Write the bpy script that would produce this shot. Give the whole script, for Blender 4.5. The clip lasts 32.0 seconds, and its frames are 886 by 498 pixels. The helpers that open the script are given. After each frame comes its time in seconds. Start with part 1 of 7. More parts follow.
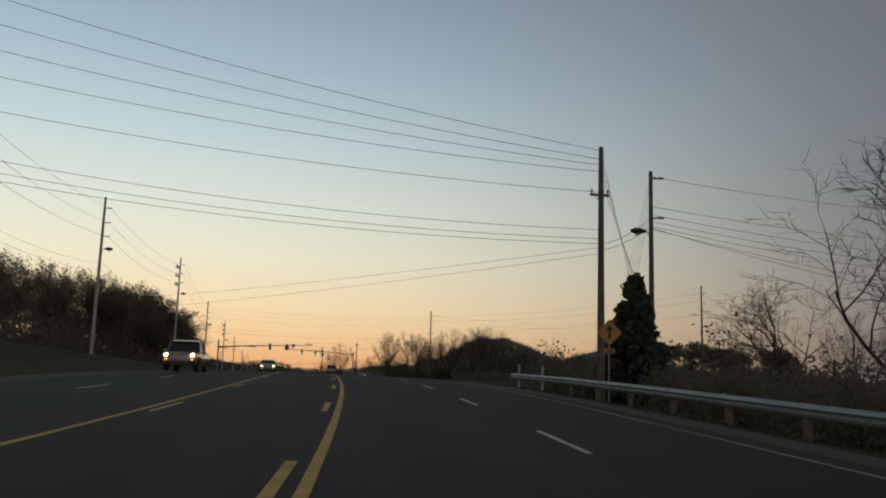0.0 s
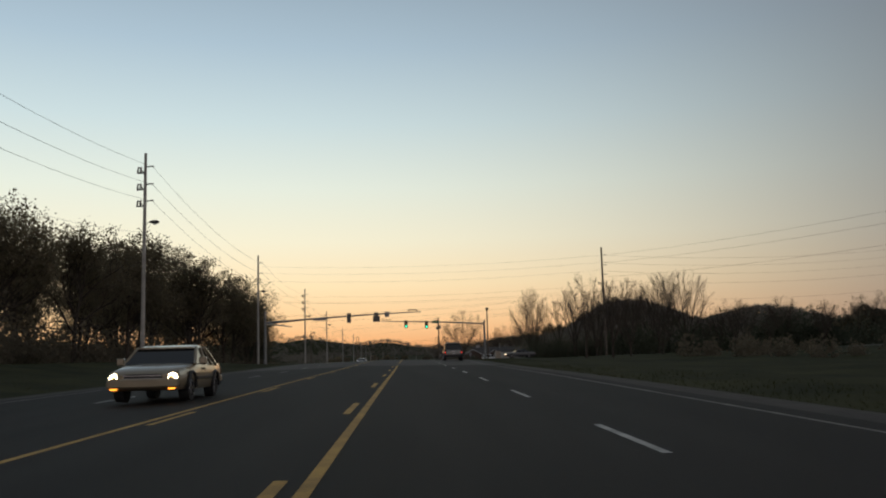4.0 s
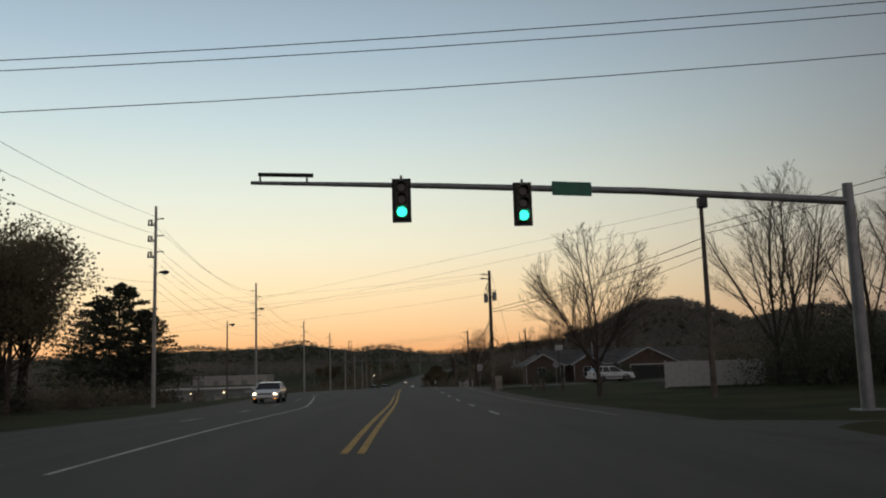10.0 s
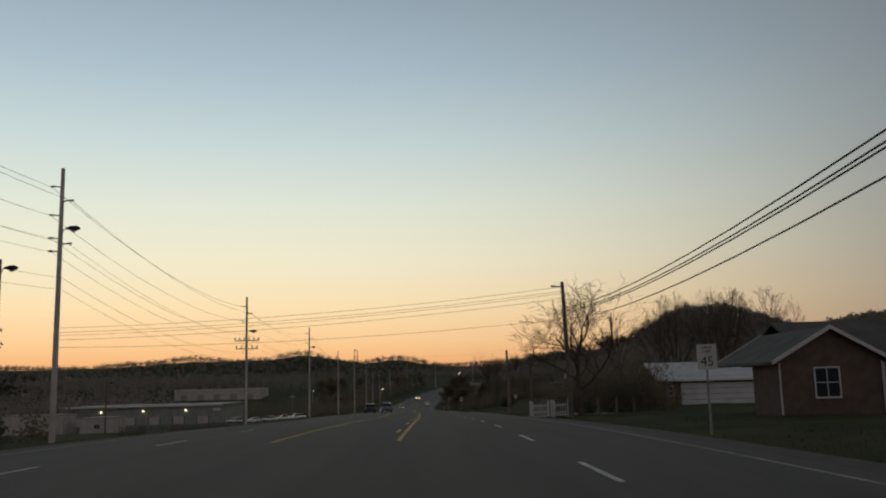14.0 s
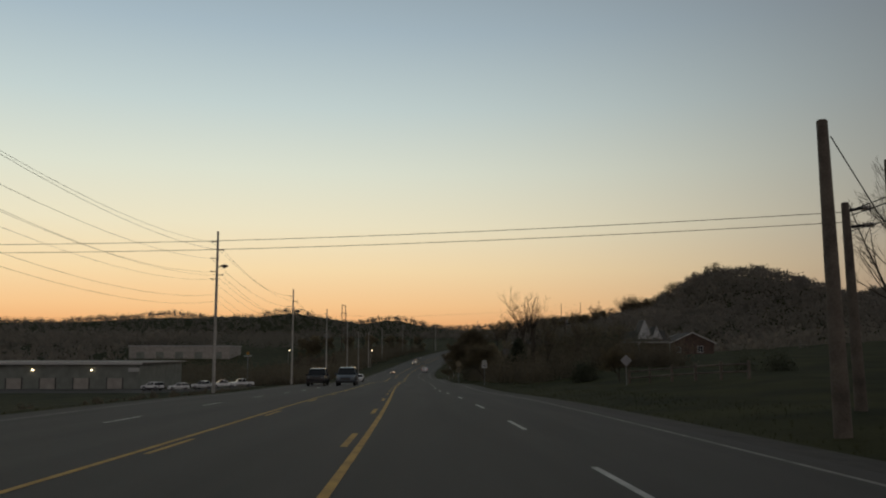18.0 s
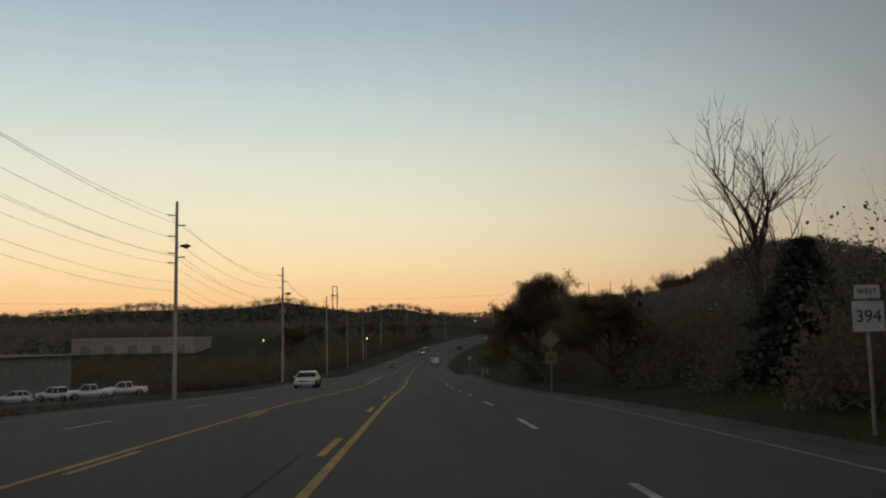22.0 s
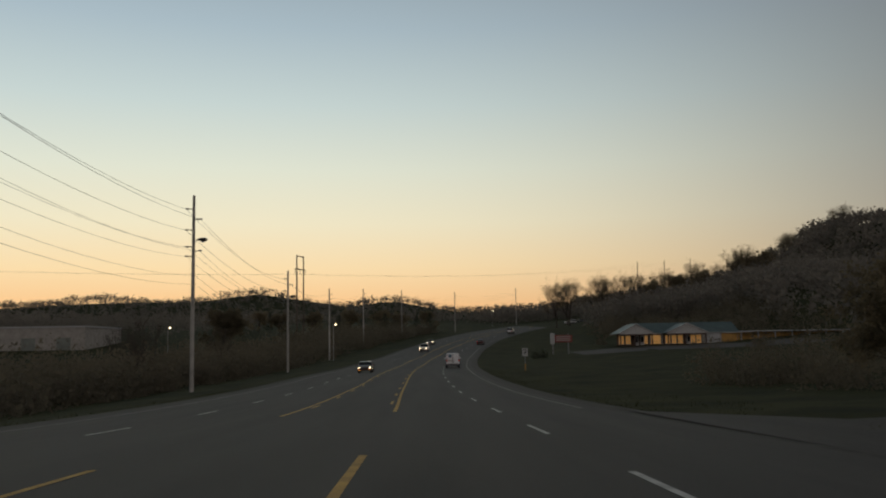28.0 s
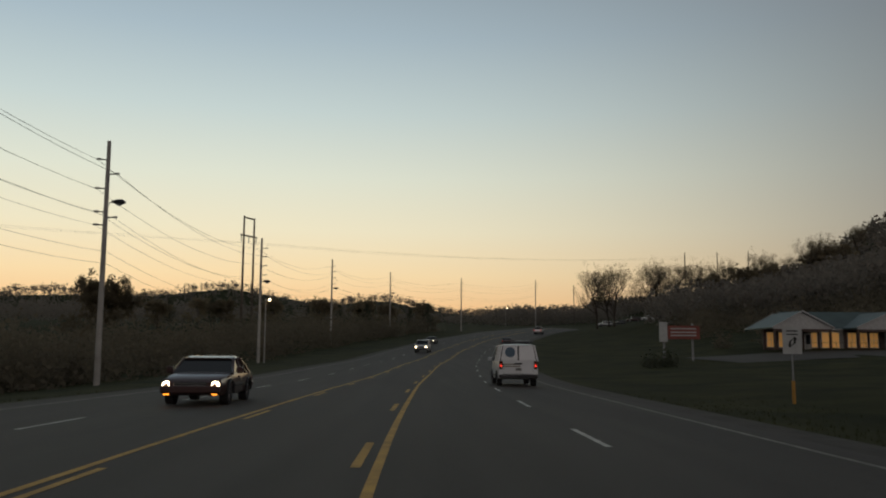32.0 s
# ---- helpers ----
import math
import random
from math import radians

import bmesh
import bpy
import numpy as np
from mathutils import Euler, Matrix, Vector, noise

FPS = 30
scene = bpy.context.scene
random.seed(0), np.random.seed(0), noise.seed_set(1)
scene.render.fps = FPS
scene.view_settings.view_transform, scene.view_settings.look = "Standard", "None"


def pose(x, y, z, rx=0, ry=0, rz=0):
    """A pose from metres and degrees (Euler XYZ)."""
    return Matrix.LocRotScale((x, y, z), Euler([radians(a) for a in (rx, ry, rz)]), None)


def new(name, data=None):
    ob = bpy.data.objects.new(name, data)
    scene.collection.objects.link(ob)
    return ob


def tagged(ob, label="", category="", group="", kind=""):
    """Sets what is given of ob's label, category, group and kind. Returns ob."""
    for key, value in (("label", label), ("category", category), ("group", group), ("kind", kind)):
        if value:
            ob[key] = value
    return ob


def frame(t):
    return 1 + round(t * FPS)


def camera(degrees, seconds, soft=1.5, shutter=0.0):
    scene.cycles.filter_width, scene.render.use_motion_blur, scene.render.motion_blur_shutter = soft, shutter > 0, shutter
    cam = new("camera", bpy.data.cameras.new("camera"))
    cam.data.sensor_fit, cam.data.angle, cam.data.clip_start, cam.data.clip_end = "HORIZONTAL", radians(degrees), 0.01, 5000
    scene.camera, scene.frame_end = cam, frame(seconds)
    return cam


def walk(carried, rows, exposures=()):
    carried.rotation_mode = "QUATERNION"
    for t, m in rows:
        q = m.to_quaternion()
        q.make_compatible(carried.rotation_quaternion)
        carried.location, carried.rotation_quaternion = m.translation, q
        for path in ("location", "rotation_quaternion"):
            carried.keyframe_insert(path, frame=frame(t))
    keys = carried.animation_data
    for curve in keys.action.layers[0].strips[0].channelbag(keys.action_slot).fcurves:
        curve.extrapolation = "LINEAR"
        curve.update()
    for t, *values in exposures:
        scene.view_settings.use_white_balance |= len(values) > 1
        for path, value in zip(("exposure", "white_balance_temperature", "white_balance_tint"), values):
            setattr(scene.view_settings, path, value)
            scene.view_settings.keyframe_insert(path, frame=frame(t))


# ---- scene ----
cam = camera(53.69, 32.0, soft=2.0)
# seconds, x, y, z, tilt, lean, heading
PATH = [
    (0.0, -5.43, 8.23, -4.28, 99.33, -1.72, -10.41),
    (0.5, -4.26, 18.49, -3.85, 99.50, -1.49, -8.88),
    (1.0, -3.24, 28.87, -3.42, 99.08, -0.81, -7.32),
    (1.5, -2.44, 39.43, -3.00, 99.04, 0.37, -6.15),
    (2.0, -1.86, 49.97, -2.68, 99.31, 0.52, -5.24),
    (2.5, -1.46, 60.50, -2.40, 98.96, 0.50, -4.22),
    (3.0, -1.18, 71.02, -2.14, 98.53, 1.36, -3.44),
    (3.5, -0.98, 81.61, -1.90, 97.88, 1.60, -3.03),
    (4.0, -0.84, 92.28, -1.68, 97.48, 1.57, -2.54),
    (4.5, -0.74, 103.01, -1.46, 97.21, 1.48, -2.08),
    (5.0, -0.67, 113.77, -1.25, 96.96, 1.38, -1.78),
    (5.5, -0.61, 124.56, -1.05, 96.62, 1.16, -1.77),
    (6.0, -0.56, 135.33, -0.86, 96.06, 0.62, -2.18),
    (6.5, -0.52, 146.09, -0.64, 96.04, 1.05, -2.39),
    (7.0, -0.50, 156.91, -0.42, 96.57, 1.77, -2.40),
    (7.5, -0.47, 167.67, -0.19, 96.87, 1.88, -2.25),
    (8.0, -0.41, 178.37, -0.04, 96.53, 1.85, -2.11),
    (8.5, -0.37, 189.22, 0.08, 96.73, 2.39, -1.96),
    (9.0, -0.40, 199.98, 0.18, 97.04, 2.67, -2.29),
    (9.5, -0.38, 210.50, 0.28, 97.32, 2.49, -2.52),
    (10.0, -0.30, 220.96, 0.39, 97.90, 1.74, -2.41),
    (10.5, -0.23, 231.49, 0.46, 98.11, 1.41, -2.20),
    (11.0, -0.03, 242.05, 0.26, 98.15, 1.09, -2.21),
    (11.5, 0.09, 252.64, 0.07, 97.87, 0.92, -2.69),
    (12.0, 0.14, 263.06, -0.08, 98.22, 1.38, -2.91),
    (12.5, 0.12, 273.39, -0.12, 98.75, 1.47, -2.84),
    (13.0, 0.00, 283.74, 0.00, 98.95, 1.71, -2.55),
    (13.5, -0.03, 294.13, -0.01, 99.06, 1.64, -1.83),
    (14.0, 0.03, 304.43, -0.05, 98.85, 1.45, -1.48),
    (14.5, 0.15, 314.66, -0.11, 98.43, 1.17, -1.39),
    (15.0, 0.31, 324.82, -0.21, 97.92, 0.75, -1.40),
    (15.5, 0.47, 334.92, -0.36, 97.42, 0.14, -1.40),
    (16.0, 0.61, 344.97, -0.57, 97.04, -0.48, -1.24),
    (16.5, 0.71, 355.08, -0.81, 96.93, -0.64, -1.24),
    (17.0, 0.84, 365.57, -1.05, 96.85, 0.02, -1.31),
    (17.5, 0.94, 376.27, -1.26, 96.75, -0.10, -1.32),
    (18.0, 0.96, 386.97, -1.45, 96.64, -0.02, -1.56),
    (18.5, 0.94, 397.58, -1.66, 96.48, 0.05, -1.77),
    (19.0, 0.91, 408.25, -1.90, 96.09, 0.32, -1.80),
    (19.5, 0.78, 418.91, -2.19, 96.06, 0.23, -1.98),
    (20.0, 0.54, 429.64, -2.51, 96.12, 0.08, -2.03),
    (20.5, 0.24, 440.45, -2.82, 96.14, -0.27, -1.95),
    (21.0, 0.11, 451.33, -3.10, 96.12, 1.55, -1.64),
    (21.5, 0.06, 461.97, -3.30, 96.37, 1.23, -1.54),
    (22.0, 0.04, 472.35, -3.51, 96.15, 1.07, -1.22),
    (22.5, -0.02, 482.45, -3.74, 95.70, 1.12, -1.18),
    (23.0, -0.10, 492.35, -4.04, 95.34, 1.34, -1.51),
    (23.5, -0.20, 502.24, -4.34, 95.41, 1.52, -2.11),
    (24.0, -0.27, 512.42, -4.69, 96.37, 1.52, -2.12),
    (24.5, -0.34, 522.85, -5.08, 96.55, 1.05, -1.90),
    (25.0, -0.40, 533.41, -5.41, 96.48, 0.52, -1.51),
    (25.5, -0.51, 544.03, -5.64, 96.37, 1.20, -1.25),
    (26.0, -0.66, 554.56, -5.82, 96.39, 1.47, -1.03),
    (26.5, -0.83, 565.01, -5.98, 96.46, 1.60, -0.90),
    (27.0, -1.01, 575.40, -6.15, 96.52, 1.67, -0.88),
    (27.5, -1.16, 585.72, -6.37, 96.52, 1.61, -1.00),
    (28.0, -1.25, 596.00, -6.66, 96.38, 1.06, -1.29),
    (28.5, -1.36, 606.25, -7.00, 96.09, 0.42, -1.67),
    (29.0, -1.50, 616.53, -7.35, 95.95, 0.01, -1.99),
    (29.5, -1.70, 626.84, -7.66, 96.31, -0.19, -2.09),
    (30.0, -1.90, 637.46, -7.92, 96.41, -0.53, -2.14),
    (30.5, -2.03, 648.33, -8.09, 96.51, -0.57, -1.91),
    (31.0, -2.13, 659.31, -8.19, 96.82, -0.25, -1.59),
    (31.5, -2.18, 669.92, -8.22, 97.04, 0.03, -1.72),
    (32.0, -2.24, 680.31, -8.26, 97.00, -0.34, -1.87),
]
walk(cam, [(t, pose(x, y, z, rx, ry, rz)) for t, x, y, z, rx, ry, rz in PATH], exposures=[(0.0, 0.06, 6450, 10), (2.0, 0.17, 6450, 10), (6.0, 0.2, 6500, 10), (10.0, 0.2, 6550, 10), (13.0, 0.12, 6600, 10), (16.0, 0.04, 6700, 10), (19.0, -0.02, 6800, 10), (24.0, 0.06, 6850, 10), (32.0, 0.03, 6800, 10)])

# ---- dusk sky: the sun has just set ahead of the road ----
world = bpy.data.worlds.new("dusk_sky")
scene.world = world
world.use_nodes = True
wn, wl = world.node_tree.nodes, world.node_tree.links
wn.clear()
w_out, w_bg = wn.new("ShaderNodeOutputWorld"), wn.new("ShaderNodeBackground")
w_tc, w_sep = wn.new("ShaderNodeTexCoord"), wn.new("ShaderNodeSeparateXYZ")
w_ramp, w_side = wn.new("ShaderNodeValToRGB"), wn.new("ShaderNodeMix")
w_east = wn.new("ShaderNodeValToRGB")
w_dot, w_map = wn.new("ShaderNodeVectorMath"), wn.new("ShaderNodeMapRange")
wl.new(w_tc.outputs["Generated"], w_sep.inputs[0])
wl.new(w_sep.outputs["Z"], w_ramp.inputs[0])
wl.new(w_sep.outputs["Z"], w_east.inputs[0])


def fill_ramp(node, stops):
    ramp = node.color_ramp
    while len(ramp.elements) > 1:
        ramp.elements.remove(ramp.elements[-1])
    ramp.elements[0].position, ramp.elements[0].color = stops[0][0], (*stops[0][1], 1)
    for place, colour in stops[1:]:
        ramp.elements.new(place).color = (*colour, 1)


fill_ramp(w_ramp, [(0.0, (0.698, 0.27, 0.10)), (0.02, (0.834, 0.39, 0.155)), (0.05, (0.905, 0.565, 0.28)), (0.09, (0.90, 0.70, 0.42)),
                   (0.14, (0.82, 0.765, 0.57)), (0.20, (0.70, 0.745, 0.645)), (0.27, (0.533, 0.64, 0.65)), (0.35, (0.378, 0.49, 0.57)), (0.45, (0.252, 0.335, 0.41)), (0.65, (0.13, 0.16, 0.19)), (1.0, (0.09, 0.105, 0.12))])
fill_ramp(w_east, [(0.0, (0.14, 0.13, 0.13)), (0.1, (0.17, 0.16, 0.16)), (0.3, (0.15, 0.165, 0.18)), (0.6, (0.12, 0.13, 0.15)), (1.0, (0.09, 0.105, 0.12))])
w_dot.operation = "DOT_PRODUCT"
wl.new(w_tc.outputs["Generated"], w_dot.inputs[0])
SUN_WAY = Vector((-0.43, 0.90, 0.0)).normalized()
w_dot.inputs[1].default_value = SUN_WAY
wl.new(w_dot.outputs["Value"], w_map.inputs["Value"])
w_map.inputs["From Min"].default_value, w_map.inputs["From Max"].default_value = 0.34, 1.0
w_map.interpolation_type = "SMOOTHSTEP"
w_side.data_type = "RGBA"
wl.new(w_map.outputs[0], w_side.inputs["Factor"])
wl.new(w_east.outputs[0], w_side.inputs["A"])
wl.new(w_ramp.outputs[0], w_side.inputs["B"])
# the pale belt of twilight opposite the sunset
w_belt, w_back, w_all = wn.new("ShaderNodeValToRGB"), wn.new("ShaderNodeMapRange"), wn.new("ShaderNodeMix")
fill_ramp(w_belt, [(0.0, (0.36, 0.30, 0.285)), (0.08, (0.52, 0.44, 0.42)), (0.25, (0.52, 0.48, 0.47)), (0.5, (0.24, 0.24, 0.25)), (1.0, (0.09, 0.105, 0.12))])
wl.new(w_sep.outputs["Z"], w_belt.inputs[0])
wl.new(w_dot.outputs["Value"], w_back.inputs["Value"])
w_back.inputs["From Min"].default_value, w_back.inputs["From Max"].default_value = 0.15, -0.8
w_back.interpolation_type = "SMOOTHSTEP"
w_all.data_type = "RGBA"
wl.new(w_back.outputs[0], w_all.inputs["Factor"])
wl.new(w_side.outputs["Result"], w_all.inputs["A"])
wl.new(w_belt.outputs[0], w_all.inputs["B"])
wl.new(w_all.outputs["Result"], w_bg.inputs[0])
w_bg.inputs[1].default_value = 1.02
wl.new(w_bg.outputs[0], w_out.inputs[0])

# ---- materials ----


def material(name, colour, rough=0.7, metal=0.0, dark=None, scale=3.0, fine=60.0, amount=0.6, bump=0.15, bump_scale=None, vary=0.0, detail=6.0, through_light=0.0, stretch=None, gloss=0.5):
    """A surface with blotches and grain between two colours, relief, and a shade that differs from piece to piece."""
    m = bpy.data.materials.new(name)
    m.use_nodes = True
    n, l = m.node_tree.nodes, m.node_tree.links
    b = n["Principled BSDF"]
    tc = n.new("ShaderNodeTexCoord")
    big, small = n.new("ShaderNodeTexNoise"), n.new("ShaderNodeTexNoise")
    big.inputs["Scale"].default_value, small.inputs["Scale"].default_value = scale, fine
    big.inputs["Detail"].default_value, small.inputs["Detail"].default_value = detail, 4
    where = tc.outputs["Object"]
    if stretch:
        mp = n.new("ShaderNodeMapping")
        mp.inputs["Scale"].default_value = stretch
        l.new(where, mp.inputs["Vector"])
        l.new(mp.outputs[0], big.inputs[0])
    else:
        l.new(where, big.inputs[0])
    l.new(where, small.inputs[0])
    add = n.new("ShaderNodeMath")
    add.operation = "MULTIPLY_ADD"
    l.new(big.outputs[0], add.inputs[0])
    add.inputs[1].default_value = 0.65
    half = n.new("ShaderNodeMath")
    half.operation = "MULTIPLY"
    half.inputs[1].default_value = 0.35
    l.new(small.outputs[0], half.inputs[0])
    l.new(half.outputs[0], add.inputs[2])
    ramp = n.new("ShaderNodeValToRGB")
    d = dark or tuple(c * (1 - amount) for c in colour)
    fill_ramp(ramp, [(0.36, d), (0.62, colour)])
    l.new(add.outputs[0], ramp.inputs[0])
    out = ramp.outputs[0]
    if vary:
        info, hsv, mr = n.new("ShaderNodeObjectInfo"), n.new("ShaderNodeHueSaturation"), n.new("ShaderNodeMapRange")
        l.new(info.outputs["Random"], mr.inputs[0])
        mr.inputs["To Min"].default_value, mr.inputs["To Max"].default_value = 1 - vary, 1 + vary
        l.new(mr.outputs[0], hsv.inputs["Value"])
        l.new(out, hsv.inputs["Color"])
        out = hsv.outputs[0]
    l.new(out, b.inputs["Base Color"])
    b.inputs["Roughness"].default_value, b.inputs["Metallic"].default_value = rough, metal
    b.inputs["Specular IOR Level"].default_value = gloss
    if bump:
        bn, bt = n.new("ShaderNodeBump"), n.new("ShaderNodeTexNoise")
        bt.inputs["Scale"].default_value = bump_scale or fine
        l.new(tc.outputs["Object"], bt.inputs[0])
        l.new(bt.outputs[0], bn.inputs["Height"])
        bn.inputs["Strength"].default_value, bn.inputs["Distance"].default_value = bump, 0.02
        l.new(bn.outputs[0], b.inputs["Normal"])
    if through_light:
        tr, mix = n.new("ShaderNodeBsdfTranslucent"), n.new("ShaderNodeMixShader")
        l.new(out, tr.inputs["Color"])
        mix.inputs[0].default_value = through_light
        l.new(b.outputs[0], mix.inputs[1])
        l.new(tr.outputs[0], mix.inputs[2])
        l.new(mix.outputs[0], n["Material Output"].inputs["Surface"])
    return m


def glow(name, colour, strength):
    m = bpy.data.materials.new(name)
    m.use_nodes = True
    b = m.node_tree.nodes["Principled BSDF"]
    b.inputs["Base Color"].default_value = (*colour, 1)
    b.inputs["Emission Color"].default_value = (*colour, 1)
    b.inputs["Emission Strength"].default_value = strength
    return m


def glass(name, colour=(0.02, 0.025, 0.03), rough=0.05):
    m = bpy.data.materials.new(name)
    m.use_nodes = True
    b = m.node_tree.nodes["Principled BSDF"]
    b.inputs["Base Color"].default_value = (*colour, 1)
    b.inputs["Roughness"].default_value = rough
    b.inputs["Specular IOR Level"].default_value = 0.5
    return m


ASPHALT = material("worn_asphalt", (0.060, 0.0535, 0.046), 0.8, dark=(0.036, 0.032, 0.0275), scale=0.9, fine=25, bump=0.35, bump_scale=90, stretch=(1.0, 0.05, 1.0), gloss=0.4)
DARK_ASPHALT = material("dark_asphalt", (0.027, 0.0245, 0.0215), 0.82, dark=(0.014, 0.0125, 0.011), scale=0.9, fine=25, bump=0.35, bump_scale=90, stretch=(1.0, 0.05, 1.0), gloss=0.2)
# dark asphalt tone for the shoulders, shared with the gravel lot
SHOULDER = material("shoulder_and_gravel", (0.058, 0.052, 0.044), 0.95, dark=(0.028, 0.025, 0.021), scale=1.2, fine=30, bump=0.5)
GRASS = material("dry_grass", (0.046, 0.046, 0.016), 0.95, dark=(0.012, 0.018, 0.005), scale=0.22, fine=7, bump=0.8, bump_scale=18, gloss=0.1)
GRASS_BLADE = material("dry_grass_blades", (0.07, 0.07, 0.028), 0.9, dark=(0.03, 0.038, 0.012), scale=0.3, fine=8, bump=0, through_light=0.5)
YELLOW = material("yellow_road_paint", (0.58, 0.345, 0.07), 0.8, dark=(0.33, 0.195, 0.045), scale=1.5, fine=30)
EDGE_WHITE = material("scuffed_edge_paint", (0.27, 0.255, 0.235), 0.85, dark=(0.09, 0.085, 0.078), scale=1.5, fine=30)
WHITE_LINE = material("white_road_paint", (0.56, 0.55, 0.52), 0.8, dark=(0.28, 0.275, 0.26), scale=1.5, fine=30)
WORN_WHITE = material("worn_white_paint", (0.42, 0.42, 0.40), 0.75, dark=(0.07, 0.068, 0.064), scale=5, fine=40)
TAR = material("tar_seal", (0.018, 0.018, 0.018), 0.9, bump=0.1)
POLE_WOOD = material("weathered_pole_wood", (0.16, 0.135, 0.11), 0.9, dark=(0.07, 0.058, 0.048), scale=1.5, fine=22, bump=0.4, vary=0.15)
POLE_GREY = material("pale_pole_concrete", (0.42, 0.40, 0.37), 0.85, dark=(0.26, 0.25, 0.23), scale=0.8, fine=20, bump=0.2, vary=0.12)
STEEL = material("galvanised_steel", (0.28, 0.285, 0.29), 0.55, 0.6, scale=2, fine=30, amount=0.35, bump=0.05)
DARK_METAL = material("dark_metal", (0.05, 0.05, 0.052), 0.5, 0.5, bump=0.05)
CABLE = material("black_cable", (0.02, 0.02, 0.02), 0.7, bump=0)
BARK = material("bark", (0.085, 0.068, 0.052), 0.95, dark=(0.035, 0.028, 0.022), scale=2, fine=18, bump=0.6)
LEAF = material("autumn_leaves", (0.22, 0.18, 0.11), 0.8, dark=(0.135, 0.115, 0.072), scale=0.5, fine=5, bump=0, vary=0.3, through_light=0.52)
NEEDLE = material("conifer_needles", (0.075, 0.085, 0.052), 0.85, dark=(0.055, 0.064, 0.04), scale=0.8, fine=6, bump=0, vary=0.25, through_light=0.25)
BRUSH = material("brush_leaves", (0.175, 0.15, 0.105), 0.9, dark=(0.13, 0.113, 0.08), scale=0.4, fine=4, bump=0, through_light=0.5)
# leaf colour lifted and greyed to carry the haze of distance
FAR_WOOD = material("hazed_far_woods", (0.215, 0.192, 0.16), 0.95, dark=(0.18, 0.162, 0.138), scale=0.02, fine=0.3, bump=0, through_light=0.5)

# ---- the lie of the land ----
ROAD_X = [(-300, -60.00), (-60, -14.00), (8, -5.00), (15.7, -4.29), (24, -3.48), (38, -2.44), (51, -1.70), (73, -0.91), (92, -0.82), (142, -0.46), (171, -0.42), (190, -0.14), (208, -0.24), (238,
          -0.18), (250, -0.02), (270, 0.05), (292, -0.06), (309.5, 0.03), (354, 0.67), (375, 0.85), (405, 0.83), (420, 0.65), (442, 0.25), (455, -0.1), (470, -0.36), (487, -0.32), (499, -0.43), (524,
          -0.63), (546, -0.70), (606, -1.34), (627, -1.31), (649, -1.75), (671, -1.79), (693, -1.87), (730, -1.00), (770, 1.20), (810, 5.00), (860, 13.00), (920, 29.00), (1000, 60.00), (1200, 170.00),
          (1600, 430.00)]
ROAD_Z = [(-300, -12.00), (-60, -7.60), (8, -5.49), (14, -5.26), (38, -4.26), (50, -3.80), (62, -3.41), (86, -2.95), (110, -2.50), (134, -2.10), (158, -1.78), (182, -1.34), (206, -1.02), (230, -0.90),
          (242, -0.92), (254, -1.05), (266, -1.32), (290, -1.41), (314, -1.37), (338, -1.64), (362, -2.17), (386, -2.84), (410, -3.30), (434, -3.82), (458, -4.6), (482, -5.08), (506, -5.62), (530,
          -6.52), (554, -7.20), (578, -7.51), (602, -8.05), (626, -8.91), (650, -9.46), (674, -9.70), (700, -9.67), (740, -9.70), (794, -8.60), (852, -5.60), (914, -1.80), (997, 3.00), (1100, 6.00),
          (1200, 5.00), (1600, 0.00), (4200, 0.00)]


def curve_through(knots):
    xs, ys = np.array([k[0] for k in knots], float), np.array([k[1] for k in knots], float)
    fine = np.arange(xs[0], xs[-1] + 1, 2.0)
    v = np.interp(fine, xs, ys)
    kern = np.hanning(23)
    kern /= kern.sum()
    pad = np.concatenate([2 * v[0] - v[11:0:-1], v, 2 * v[-1] - v[-2:-13:-1]])
    v = np.convolve(pad, kern, "valid")
    return lambda y: np.interp(y, fine, v)


road_x, road_z = curve_through(ROAD_X), curve_through(ROAD_Z)
LEFT, RIGHT = -13.0, 7.0      # edges of the paved width, from the camera's lane line


def at(lat, y):
    """The place that lies lat metres to the right of the driven line, at y along it."""
    return float(road_x(y)) + lat, float(y)


def crown(lat):
    return -0.02 * np.abs(np.clip(lat, -14, 8) + 2.75) + 0.055


# rise of the land beside the road, at four distances: y, then metres above the road
LAND_R = [(-300, -1, -2, -3, -3), (0, -0.8, -2.6, -3.5, -3), (60, -0.4, -1.5, -2, -1), (120, 0, -0.3, 0, 1), (250, 0, 0, 0.2, 1.5), (300, 0.1, 0.2, 0.8, 3), (370, 0.1, 0.2, 0.5, 4), (420, 0.3, 0.8, 1.0, 4),
          (480, 0.4, 2.0, 3.5, 6), (540, 0.5, 3.2, 5.0, 8), (585, 0.5, 3.0, 5.5, 9), (630, 0.0, 0.2, 1.0, 4), (700, -0.2, 0.2, 1.0, 4), (780, 0.0, 0.5, 1.5, 4), (860, 0.2, 0.8, 4, 14), (1000, 0.3, 2, 7, 19), (1600, 0, 0, 3, 10)]
LAND_L = [(-300, 0.5, 2.0, 3.5, 5), (60, 0.6, 2.4, 3.5, 5), (150, 0.3, 1.2, 1.8, 3), (230, 0, 0.3, 0.3, 0), (300, -0.3, -0.8, -1, -2), (420, -0.4, -1.2, -2.2, -2.5), (520, -0.5, -1.6, -3, -3), (640, -0.4, -1.2, -2, -2), (760, -0.3, -0.8, -1, -1), (900, 0, 0, 0, 1), (1600, 0, 0, 0, 0)]


